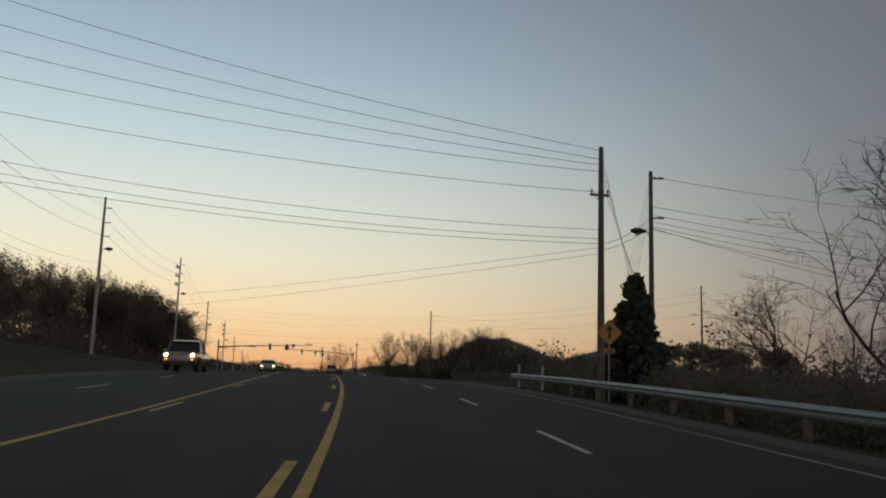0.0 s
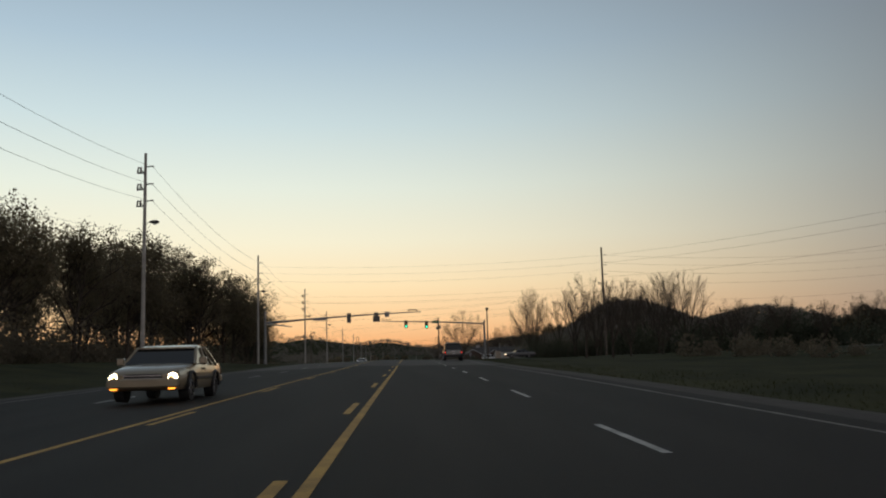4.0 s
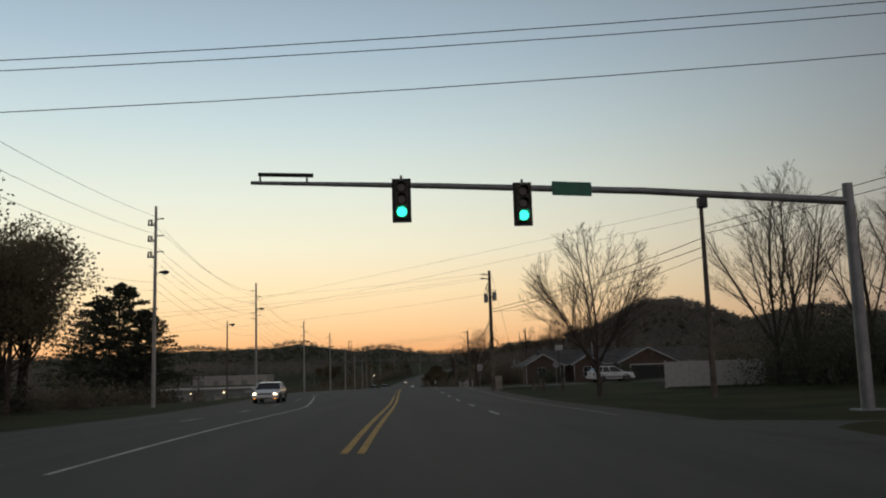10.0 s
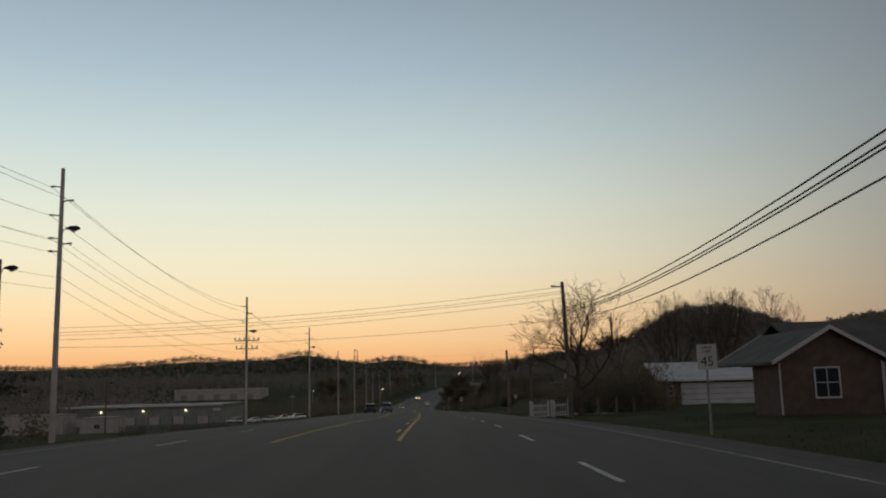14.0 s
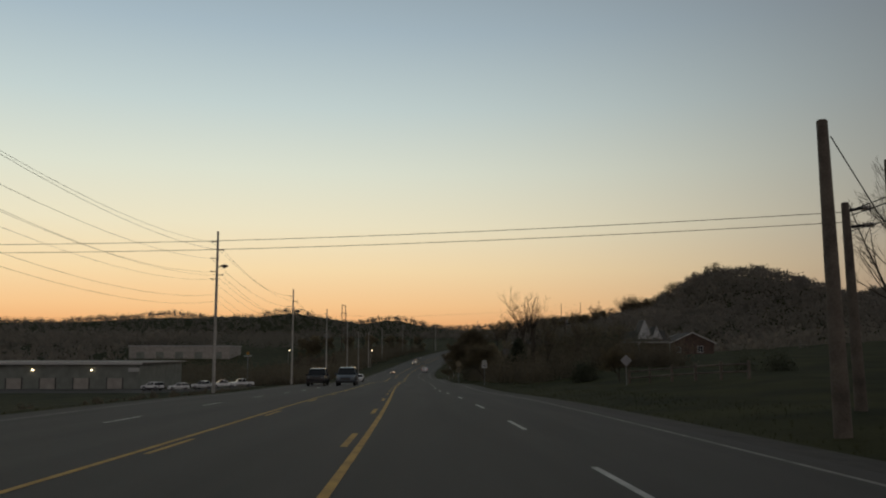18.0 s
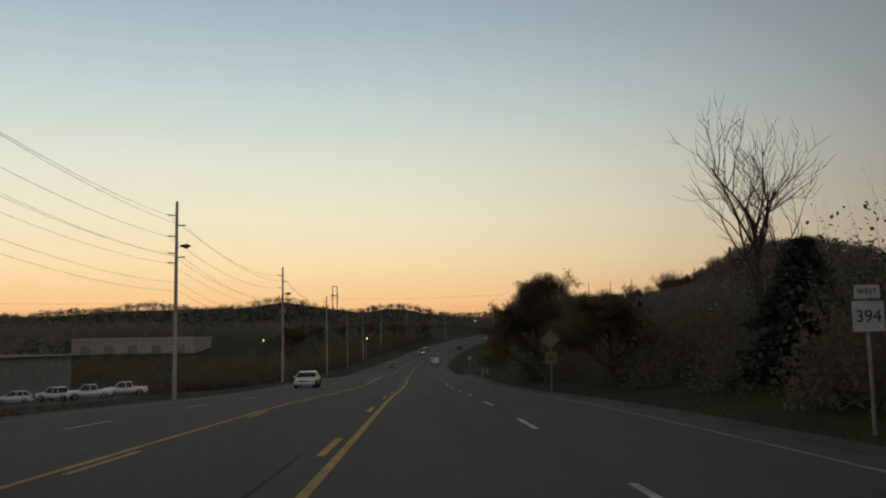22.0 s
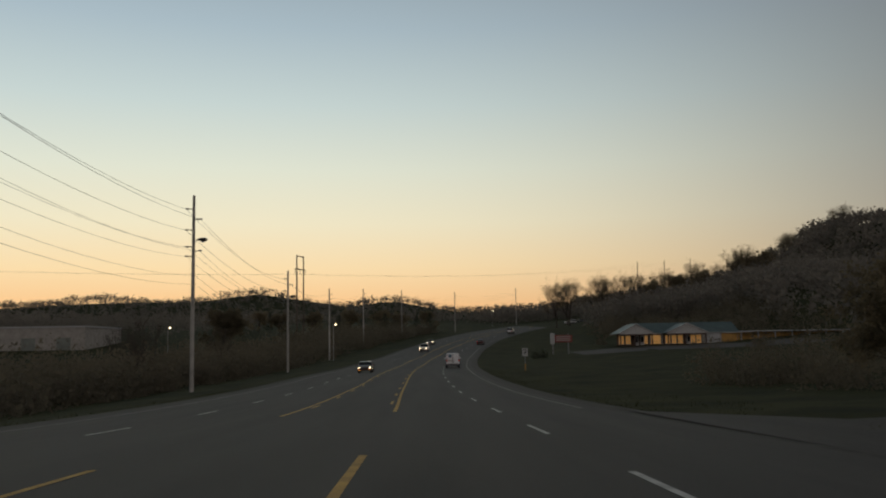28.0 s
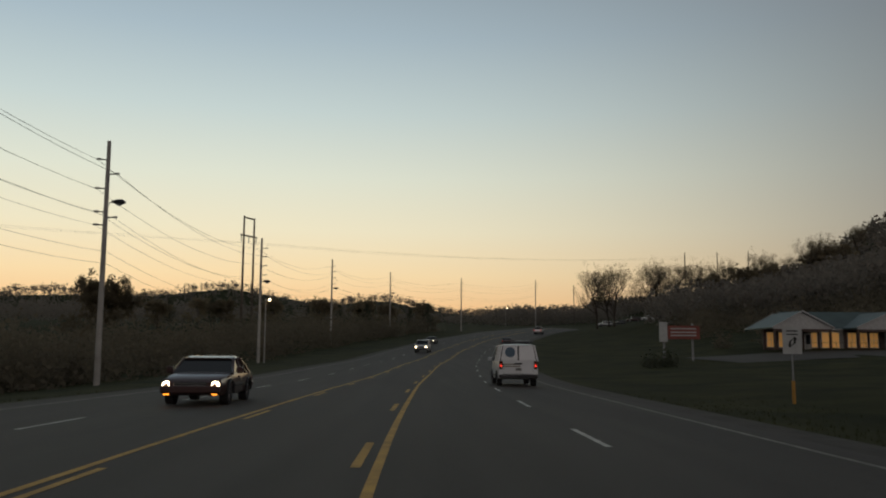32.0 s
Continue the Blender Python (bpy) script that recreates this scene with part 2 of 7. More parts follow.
def land(x, y):
    """Height of the ground."""
    x, y = np.asarray(x, float), np.asarray(y, float)
    lat, z = x - road_x(y), road_z(y)
    def col(table, k):
        return np.interp(y, [r[0] for r in table], [r[k] for r in table])
    def rise(table, d):
        steps = [0.0, 4.0, 14.0, 40.0, 110.0]
        v = [np.zeros_like(y)] + [col(table, k) for k in (1, 2, 3, 4)]
        out = np.zeros(np.broadcast(d, y).shape)
        for a in range(4):
            f = np.clip((d - steps[a]) / (steps[a + 1] - steps[a]), 0, 1)
            f = f * f * (3 - 2 * f)
            out = out + (v[a + 1] - v[a]) * f
        return out
    h = z + crown(lat) + rise(LAND_R, np.maximum(lat - RIGHT - 1.2, 0)) + rise(LAND_L, np.maximum(LEFT - 1.2 - lat, 0))
    h = np.where((lat < RIGHT + 0.3) & (lat > LEFT - 0.3), h - 0.06, h - 0.03)
    # hills
    for hx, hy, top, sx, sy in HILLS:
        h = h + top * np.exp(-((x - hx) / sx) ** 2 - ((y - hy) / sy) ** 2)
    return h


HILLS = [(268, 1080, 29.5, 46, 130), (400, 1070, 24, 50, 150), (185, 1180, 9, 80, 150), (220, 1060, 12, 36, 120),
         (-211, 1300, 25, 216, 120), (-127, 1300, 12, 40, 90), (-253, 1300, 6, 30, 90), (-312, 1295, 3, 26, 90), (-26, 1300, 11, 34, 90), (81, 1325, 11, 96, 110), (262, 1300, 19, 130, 130), (-503, 1200, 20, 150, 130), (-755, 1200, 22, 150, 130)]


class Shape:
    """Collects faces for one mesh."""

    def __init__(self):
        self.v, self.f = [], []

    def add(self, verts, faces):
        o = len(self.v)
        self.v += [tuple(p) for p in verts]
        self.f += [tuple(i + o for i in f) for f in faces]
        return self

    def box(self, x0, x1, y0, y1, z0, z1, taper=0.0):
        t = taper
        return self.add([(x0, y0, z0), (x1, y0, z0), (x1, y1, z0), (x0, y1, z0), (x0 + t, y0 + t, z1), (x1 - t, y0 + t, z1), (x1 - t, y1 - t, z1), (x0 + t, y1 - t, z1)],
                        [(3, 2, 1, 0), (4, 5, 6, 7), (0, 1, 5, 4), (1, 2, 6, 5), (2, 3, 7, 6), (3, 0, 4, 7)])

    def soft_box(self, x0, x1, y0, y1, z0, z1, b=0.02):
        """A box with chamfered edges."""
        xs, ys, zs = (x0, x1), (y0, y1), (z0, z1)
        bm = bmesh.new()
        bmesh.ops.create_cube(bm, size=1)
        for v in bm.verts:
            v.co = Vector((xs[v.co.x > 0], ys[v.co.y > 0], zs[v.co.z > 0]))
        bmesh.ops.bevel(bm, geom=bm.edges[:], offset=b, segments=1, affect="EDGES")
        bm.verts.index_update()
        self.add([v.co[:] for v in bm.verts], [[v.index for v in f.verts] for f in bm.faces])
        bm.free()
        return self

    def tube(self, p, q, r0, r1=None, n=8, caps=True):
        p, q = Vector(p), Vector(q)
        r1 = r0 if r1 is None else r1
        d = (q - p).normalized()
        a = d.orthogonal().normalized()
        b = d.cross(a)
        ring = [(math.cos(2 * math.pi * k / n), math.sin(2 * math.pi * k / n)) for k in range(n)]
        vs = [p + (a * c + b * s) * r0 for c, s in ring] + [q + (a * c + b * s) * r1 for c, s in ring]
        fs = [(k, (k + 1) % n, n + (k + 1) % n, n + k) for k in range(n)]
        if caps:
            fs += [tuple(range(n - 1, -1, -1)), tuple(range(n, 2 * n))]
        return self.add(vs, fs)

    def path(self, pts, radii, n=6):
        """A tube along many points."""
        o, pts = len(self.v), [Vector(p) for p in pts]
        last = None
        for i, p in enumerate(pts):
            d = (pts[min(i + 1, len(pts) - 1)] - pts[max(i - 1, 0)]).normalized()
            a = d.orthogonal().normalized() if last is None else (last - d * last.dot(d)).normalized()
            last = a
            b = d.cross(a)
            r = radii[i] if isinstance(radii, (list, tuple)) else radii
            for k in range(n):
                w = 2 * math.pi * k / n
                self.v.append(tuple(p + (a * math.cos(w) + b * math.sin(w)) * r))
        for i in range(len(pts) - 1):
            for k in range(n):
                self.f.append((o + i * n + k, o + i * n + (k + 1) % n, o + (i + 1) * n + (k + 1) % n, o + (i + 1) * n + k))
        return self

    def sheet(self, outline, z, thick=0.0):
        """A flat polygon, or a slab if thick."""
        n = len(outline)
        if not thick:
            return self.add([(*p, z) for p in outline], [tuple(range(n))])
        vs = [(*p, z) for p in outline] + [(*p, z + thick) for p in outline]
        return self.add(vs, [tuple(range(n - 1, -1, -1)), tuple(range(n, 2 * n))] + [(k, (k + 1) % n, n + (k + 1) % n, n + k) for k in range(n)])

    def turn(self, m):
        self.v = [tuple(m @ Vector(p)) for p in self.v]
        return self

    def mesh(self, name, mat, smooth=False):
        me = bpy.data.meshes.new(name)
        me.from_pydata(self.v, [], self.f)
        if mat:
            me.materials.append(mat)
        if smooth:
            me.polygons.foreach_set("use_smooth", [True] * len(me.polygons))
        me.update()
        return me


def part(name, shape, mat, parent=None, label="", smooth=False):
    me = shape if isinstance(shape, bpy.types.Mesh) else shape.mesh(name, mat, smooth)
    ob = new(name, me)
    if parent is not None:
        ob.parent = parent
    if label:
        ob["label"] = label
    return ob


def thing(name, label, category, group="", kind=""):
    return tagged(new(name), label, category, group, kind)


# ground: one sheet to the horizon, finer near the road
def ground_sheet():
    ys = np.concatenate([np.arange(-300, -20, 20), np.arange(-20, 700, 4), np.arange(700, 1200, 10), np.arange(1200, 3000, 40), [3200, 3600, 4200]])
    offs = np.concatenate([[-3000, -2400, -2000, -1700], np.arange(-1500, -300, 50), np.arange(-300, -60, 15), np.arange(-60, -16, 2.5), [-14.5, -13.9, -13.3, -12.8, -8, -2.75, 3, 6.8, 7.3, 7.9, 8.5], np.arange(10, 60, 2.5), np.arange(60, 300, 15), np.arange(300, 1500, 50), [1700, 2000, 2400, 3000]])
    yy, oo = np.meshgrid(ys, offs, indexing="ij")
    xx = road_x(np.minimum(yy, 1600)) + oo
    zz = land(xx, yy)
    rng = np.random.default_rng(3)
    rough = (np.abs(oo + 3) > 12) * rng.normal(0, 0.05, zz.shape)
    zz = zz + rough
    n, m = zz.shape
    idx = np.arange(n * m).reshape(n, m)
    f = np.stack([idx[:-1, :-1], idx[:-1, 1:], idx[1:, 1:], idx[1:, :-1]], -1).reshape(-1, 4)
    me = bpy.data.meshes.new("ground")
    me.from_pydata(np.stack([xx, yy, zz], -1).reshape(-1, 3).tolist(), [], f.tolist())
    me.materials.append(GRASS)
    me.polygons.foreach_set("use_smooth", [True] * len(me.polygons))
    return tagged(new("ground", me), "rough dry autumn grass and verges beside the highway", "ground", kind="structure")


ground_sheet()


def strip(name, lat0, lat1, y0, y1, mat, lift=0.0, step=4.0, cols=1, label="", category="road", parent=None):
    """A band that follows the road between two offsets."""
    ys = np.linspace(y0, y1, max(2, int(abs(y1 - y0) / step) + 1))
    f0 = lat0 if callable(lat0) else (lambda y: lat0)
    f1 = lat1 if callable(lat1) else (lambda y: lat1)
    vs, fs = [], []
    for y in ys:
        for c in range(cols + 1):
            la = f0(y) + (f1(y) - f0(y)) * c / cols
            vs.append((float(road_x(y)) + la, float(y), float(road_z(y) + crown(la)) + lift))
    for i in range(len(ys) - 1):
        for c in range(cols):
            a = i * (cols + 1) + c
            fs.append((a, a + 1, a + cols + 2, a + cols + 1))
    ob = part(name, Shape().add(vs, fs), mat, parent, smooth=True)
    return tagged(ob, label, category, kind="structure") if parent is None else ob


road = strip("road", LEFT, RIGHT, 160.5, 1400, ASPHALT, 0.0, 4, 8, "worn grey-brown asphalt highway with five lanes")
# darker asphalt colour up to y 160.5
strip("road", LEFT, RIGHT, -250, 160.5, DARK_ASPHALT, 0.0, 4, 8, "dark asphalt highway with five lanes")
strip("shoulder_right", RIGHT, RIGHT + 1.1, -250, 1300, SHOULDER, -0.012, 4, 1, "narrow dark asphalt shoulder at the road's edge", "shoulder")
strip("shoulder_left", LEFT - 1.1, LEFT, -250, 1300, SHOULDER, -0.012, 4, 1, "narrow dark asphalt shoulder at the road's edge", "shoulder")
YEL, YEL_L, DASH, DASH_L, EDGE, EDGE_L = -0.9, -4.55, 2.75, -8.3, 6.25, -12.2
# crossing of the side street: no lines between the stop lines
CROSS0 = 212.0


def line(lat, y0, y1, w=0.12, mat=YELLOW, name="yellow_line"):
    return strip(name, (lambda y: (lat(y) if callable(lat) else lat) - w / 2), (lambda y: (lat(y) if callable(lat) else lat) + w / 2), y0, y1, mat, 0.006, 4, 1, parent=road)


for a, b in ((-60, 160), (171, CROSS0), (235.5, 308.5), (329, 610), (627, 1000)):
    line(YEL, a, b, 0.13)
for a, b in ((-60, 211), (330, 608.5), (625, 1000)):
    line(YEL_L, a, b, 0.13)
line(EDGE, 100, 205, 0.12, EDGE_WHITE, "white_line"), line(EDGE, -60, 100, 0.12, EDGE_WHITE, "white_line"), line(EDGE, 248, 300, 0.12, EDGE_WHITE, "white_line"), line(EDGE, 305.5, 604, 0.12, EDGE_WHITE, "white_line"), line(EDGE, 630, 1000, 0.12, EDGE_WHITE, "white_line")
line(EDGE_L, -60, 205, 0.12, EDGE_WHITE, "white_line"), line(EDGE_L, 300, 1000, 0.12, EDGE_WHITE, "white_line")
DASHES = [(-60, 0), (20.1, 7), (43.1, 9), (66.8, 11), (90.8, 13), (146.2, 18), (170, 20), (192.4, 22), (239, 26), (261, 28), (282.6, 30), (306, 32), (362.4, 37), (396.6, 40), (420, 42), (444, 44), (467, 46), (491, 48), (524, 51), (547, 53), (604, 58), (626.4, 60), (649.2, 62), (671.9, 64), (695, 66), (706.6, 67), (1000, 92)]
for k in range(93):
    y = float(np.interp(k, [d[1] for d in DASHES], [d[0] for d in DASHES]))
    if CROSS0 - 4 < y < 244:
        continue
    line(DASH, y, y + 3.6, 0.12, WHITE_LINE, "lane_dash"), line(DASH_L, y + 3, y + 6.4, 0.12, WHITE_LINE, "lane_dash")
    if not (188 < y < 278) and not 600 < y < 618 and not 153 < y < 165 and not 306 < y < 324:
        lead = 11.6 if 175 < y < 188 else float(np.interp(y, [430, 690], [6.2, 8.2]))
        line(YEL - 0.275, y + lead, y + lead + 3.2, 0.13, YELLOW, "yellow_dash")
    if not (188 < y < 330) and not 600 < y < 618:
        line(YEL_L + 0.275, y + 5, y + 8.05, 0.12, YELLOW, "yellow_dash")
line(YEL - 0.275, 235.5, 285, 0.13)
line(lambda y: float(np.interp(y, [234, 256, 268, 283, 292], [-5.3, -5.35, -5.6, -6.8, -7.6])), 234, 292, 0.12, WHITE_LINE, "white_line")


def turn_arrow(lat0, lat1, y):
    """A worn bent arrow in the turning lane."""
    n, rows = 14, []
    for k in range(n + 1):
        f = k / n
        w = 0.1 + 0.55 * max(0.0, 1 - f / 0.3) * min(1.0, f / 0.06) * 0.7
        mid = y + 0.9 * math.sin(math.pi * f) * (1.0 if f < 0.5 else 0.9 + 0.1 * f)
        rows.append((lat0 + (lat1 - lat0) * f, mid - w / 2, mid + w / 2))
    sh = Shape()
    vs = []
    for lat, a, b in rows:
        for yy in (a, b):
            vs.append((float(road_x(yy)) + lat, yy, float(road_z(yy) + crown(lat)) + 0.009))
    sh.add(vs, [(2 * i, 2 * i + 2, 2 * i + 3, 2 * i + 1) for i in range(n)])
    tagged(part("turn_arrow", sh, WORN_WHITE), "worn white turn arrow in the middle lane", "road marking", kind="structure")


turn_arrow(-4.75, -2.65, 41.5), turn_arrow(-2.6, -1.6, 376.6), turn_arrow(-1.7, -2.9, 391.5)
for lat, a, b, w in ((-1.35, 432, 478, 0.045), (-1.5, 478, 486, 0.03)):
    line(lat, a, b, w, TAR, "tar_seam")
# side street and stop lines
cross = Shape()
for sx, x0, x1 in ((1, RIGHT - 0.5, 90.0), (-1, LEFT + 0.5, -80.0)):
    n = 24
    xs = np.linspace(x0, x1, n)
    vs = []
    for i, x in enumerate(xs):
        flare = 7.0 * max(0.0, 1 - i / 3.0)
        for yy in (220.0 - flare, 237.5 + flare):
            vs.append((float(x), yy, float(land(x, yy)) + 0.05 + 0.012 * (i == 0)))
    cross.add(vs, [(2 * i, 2 * i + 1, 2 * i + 3, 2 * i + 2)[::-sx] for i in range(n - 1)])
tagged(part("side_street", cross, ASPHALT), "worn asphalt side street meeting the highway", "road", kind="structure")
for n, lat0, lat1, y in (("stop_line", -0.6, 1.0, 212.1), ("stop_line", 1.25, 5.6, 212.3), ("stop_line", -5.2, -0.95, 212.0), ("stop_line", 7.0, 8.2, 213.2), ("crosswalk_line", 6.4, 9.0, 216.5)):
    strip(n, lat0, lat1, y, y + 0.42, WORN_WHITE, 0.006, 1, 4, parent=road)

# ---- utility poles and wires ----
def pole(x, y, top, arms=(), lamp=None, r=0.17, mat=POLE_GREY, label="", crossarms=(), cans=(), base=None, lean=0.0):
    """A utility pole. arms: (metres below the top, side) of stand-off insulators; crossarms: (below top, half length, insulators)."""
    z = float(land(x, y)) if base is None else base
    h = top - z
    p = tagged(new("utility_pole"), label or "tall pale utility pole with stand-off insulators beside the highway", "utility pole", "utility poles along the highway")
    p.matrix_basis = pose(x, y, z, 0, lean, 0)
    sh = Shape()
    n = 9
    sh.path([(0, 0, -0.4 + (h + 0.4) * k / n) for k in range(n + 1)], [r * (1.25 - 0.5 * k / n) for k in range(n + 1)], 12)
    sh.tube((0, 0, h - 0.01), (0, 0, h + 0.03), r * 0.75, r * 0.6, 12)
    part("shaft", sh, mat, p, smooth=True)
    for down, side in arms:
        a = Shape().tube((side * r * 0.6, 0, h - down), (side * 0.55, 0, h - down + 0.05), 0.05, 0.035, 6)
        arm = part("standoff_arm", a, DARK_METAL, p)
        ins = Shape()
        for k in range(3):
            ins.tube((side * (0.5 + 0.11 * k), 0, h - down + 0.05), (side * (0.58 + 0.11 * k), 0, h - down + 0.055), 0.085, 0.06, 8)
        part("insulator", ins, CERAMIC, arm)
    for down, half, n_ins in crossarms:
        arm = part("crossarm", Shape().soft_box(-half, half, r * 0.8, r * 0.8 + 0.1, h - down - 0.06, h - down + 0.06, 0.01), POLE_WOOD, p)
        part("brace", Shape().tube((-half * 0.6, r + 0.03, h - down - 0.04), (0, r + 0.02, h - down - half * 0.55), 0.016, n=4).tube((half * 0.6, r + 0.03, h - down - 0.04), (0, r + 0.02, h - down - half * 0.55), 0.016, n=4), DARK_METAL, p)
        for k in range(n_ins):
            ix = -half + 0.08 + (2 * half - 0.16) * k / max(1, n_ins - 1)
            part("insulator", Shape().tube((ix, r * 0.8 + 0.05, h - down + 0.05), (ix, r * 0.8 + 0.05, h - down + 0.2), 0.035, 0.03, 6).tube((ix, r * 0.8 + 0.05, h - down + 0.16), (ix, r * 0.8 + 0.05, h - down + (0.46 if n_ins > 4 else 0.28)), 0.11 if n_ins > 4 else 0.075, 0.07 if n_ins > 4 else 0.045, 8), CERAMIC, arm)
    if cans and h > 9 and r == 0.17 and mat is POLE_WOOD:
        for dz, dx in ((1.35, -0.32), (1.6, -0.42), (1.75, -0.25)):
            part("fuse_cutout", Shape().tube((dx, -0.1, h - dz - 0.2), (dx + 0.12, -0.12, h - dz + 0.2), 0.05, 0.035, 6).tube((0, -0.05, h - dz), (dx, -0.1, h - dz), 0.02, n=4), CERAMIC, p)
    for down, ang in cans:
        c, s = math.cos(ang), math.sin(ang)
        cx, cy = c * (r + 0.26), s * (r + 0.26)
        can = Shape().tube((cx, cy, h - down - 0.36), (cx, cy, h - down + 0.36), 0.19, 0.19, 14)
        can.tube((cx, cy, h - down + 0.36), (cx, cy, h - down + 0.42), 0.2, 0.14, 14)
        t = part("transformer", can, CAN_GREY, p, "grey cylindrical transformer can")
        for k in (-0.1, 0.1):
            part("bushing", Shape().tube((cx + k, cy, h - down + 0.4), (cx + k * 1.3, cy, h - down + 0.64), 0.045, 0.03, 8), CERAMIC, t)
        part("bracket", Shape().box(min(0, cx), max(0, cx), cy - 0.04, cy + 0.04, h - down - 0.05, h - down + 0.05), DARK_METAL, p)
    if lamp:
        down, side, reach = lamp
        arm = part("lamp_arm", Shape().path([(side * r * 0.6, 0, h - down - 0.35), (side * reach * 0.5, 0, h - down - 0.08), (side * reach, 0, h - down)], 0.035, 6), STEEL, p)
        head = Shape().path([(side * (reach - 0.1), 0, h - down), (side * (reach + 0.25), 0, h - down + 0.02), (side * (reach + 0.6), 0, h - down + 0.0), (side * (reach + 0.85), 0, h - down - 0.02)], [0.07, 0.16, 0.19, 0.08], 8)
        part("lamp_head", head, DARK_METAL, arm, "dark cobra-head street lamp")
        part("lens", Shape().path([(side * (reach + 0.2), 0, h - down - 0.1), (side * (reach + 0.45), 0, h - down - 0.17), (side * (reach + 0.7), 0, h - down - 0.1)], [0.07, 0.12, 0.06], 8), LENS, arm)
    return p


CERAMIC = material("grey_insulator", (0.22, 0.2, 0.19), 0.35, bump=0)
CAN_GREY = material("transformer_paint", (0.22, 0.23, 0.235), 0.5, amount=0.4, scale=4, bump=0.05)
LENS = material("lamp_lens", (0.4, 0.42, 0.42), 0.15, bump=0)
SIX = ((1.3, -1), (2.3, 1), (3.3, -1), (4.9, -1), (5.3, 1), (5.8, -1))
THREE = ((1.3, 1), (3.0, 1), (4.6, 1))
L_POLES = [(-27.5, 50, 15.0), (-26.5, 112.4, 16.8), (-24.9, 174.7, 18.9), (-24.9, 239.5, 17.2), (-24.7, 307.7, 17.4), (-24.3, 364, 15.4), (-23.7, 426, 12.7), (-23.4, 492.7, 12.9), (-23, 554.3, 10.2),
           (-23.1, 616.8, 9.4), (-22.7, 678.3, 8.0), (-23.2, 739.5, 6.2), (-22.3, 794.5, 6.9), (-18.5, 852, 10.5), (-8.8, 913.6, 14.0), (11.1, 931.6, 14.1), (41.6, 997, 19.5)]
for i, (x, y, top) in enumerate(L_POLES):
    if i == 0:
        pole(x, y, top, THREE, None)
    elif i in (2, 4):
        q = pole(x, y, top, THREE, (6.6, 1, 0.5), label="tall pale utility pole with stacked cutout switches and a street lamp")
        h = top - float(land(x, y))
        for down in (1.6, 3.2, 4.8):
            b = part("switch_frame", Shape().box(-0.75, -0.1, -0.06, 0.06, h - down - 0.35, h - down - 0.24).tube((-0.1, 0, h - down - 0.3), (-0.55, 0, h - down + 0.25), 0.05, n=5), DARK_METAL, q)
            for k in (-0.72, -0.45):
                part("cutout", Shape().tube((k, 0, h - down - 0.3), (k + 0.08, 0, h - down + 0.3), 0.1, 0.075, 7), CERAMIC, b)
    elif i in (1, 3):
        pole(x, y, top, THREE, (6.0, 1, 0.45))
    elif i == 6:
        pole(x, y, top, SIX[:3], (4.7, 1, 0.5), crossarms=((6.0, 1.7, 6), (7.1, 1.5, 5)), label="tall pale utility pole with two loaded wooden crossarms")
    elif i == 9:
        pole(x, y, top, SIX, (4.3, 1, 0.5), cans=((7.2, 0.3), (7.2, math.pi - 0.3)), label="tall pale utility pole with two transformer cans")
    elif i in (5, 7, 8, 10, 11):
        pole(x, y, top, SIX, (4.2, 1, 0.45))
    else:
        pole(x, y, top, ((1.3, 1), (2.4, 1), (3.6, 1), (4.8, 1)), (5.6, 1, 0.4) if i < 15 else None)

# poles on the other side
wood = "dark weathered wooden utility pole"
pole(9.7, 48.7, 8.1, (), None, 0.16, POLE_WOOD, wood + " with guy wires", crossarms=((2.4, 0.5, 2),), base=float(land(9.7, 48.7)))
pole(15.4, 55.7, 9.0, ((0.4, 1), (2.8, 1)), (3.6, -1, 0.4), 0.15, POLE_WOOD, wood + " with a small street lamp")
pole(32.9, 237.7, 17.1, THREE, None, 0.18, POLE_WOOD, wood + " carrying wires over the crossing", crossarms=((6.0, 0.8, 3),))
pole(86, 243, 17.6, THREE, None, 0.18, POLE_WOOD, wood)
pole(66, 150, 15.5, THREE, (7.0, 1, 0.4), 0.17, POLE_WOOD, wood)
pole(16.0, 267.3, 8.7, (), None, 0.14, POLE_WOOD, wood + " with a flood lamp on top")
rc = pole(7.6, 301, 9.35, ((0.35, -1), (0.75, -1)), None, 0.17, POLE_WOOD, "dark wooden utility pole with transformers and a cable coil", cans=((2.55, math.pi + 0.4), (2.4, -0.5)))
pole(10.1, 363.6, 6.7, ((0.3, -1),), None, 0.15, POLE_WOOD, wood + " beside a bare tree", lean=-1.5)
pole(10.24, 406.2, 3.75, (), None, 0.165, POLE_WOOD, wood + " with a bare top", lean=-1.0)
pole(13.6, 412, 2.85, ((0.2, 1), (0.7, 1)), None, 0.15, POLE_WOOD, wood, lean=-1.5)
pole(28.6, 552.7, 4.9, ((0.5, 1),), (1.2, 1, 0.2), 0.14, POLE_WOOD, wood + " with a transformer can", cans=((0.9, 0.2),))
pole(-29.4, 366.4, 9.5, (), (0.6, 1, 0.4), 0.13, POLE_WOOD, wood)
pole(-58, 470, 2.5, (), (0.6, 1, 0.5), 0.13, POLE_WOOD, wood)
for x, y, top in ((104, 1020, 33), (119, 1026, 34), (134, 1032, 35.3)):
    pole(x, y, top, ((1.0, 1),), None, 0.22, POLE_WOOD, "bare wooden transmission pole on the wooded slope")
for x, y, top in ((58, 1010, 19), (95, 1000, 24), (150, 1005, 28)):
    pole(x, y, top, ((1.0, 1),), None, 0.15, POLE_WOOD, wood + " on the slope")
h_rc = 9.35 - float(land(7.6, 301))
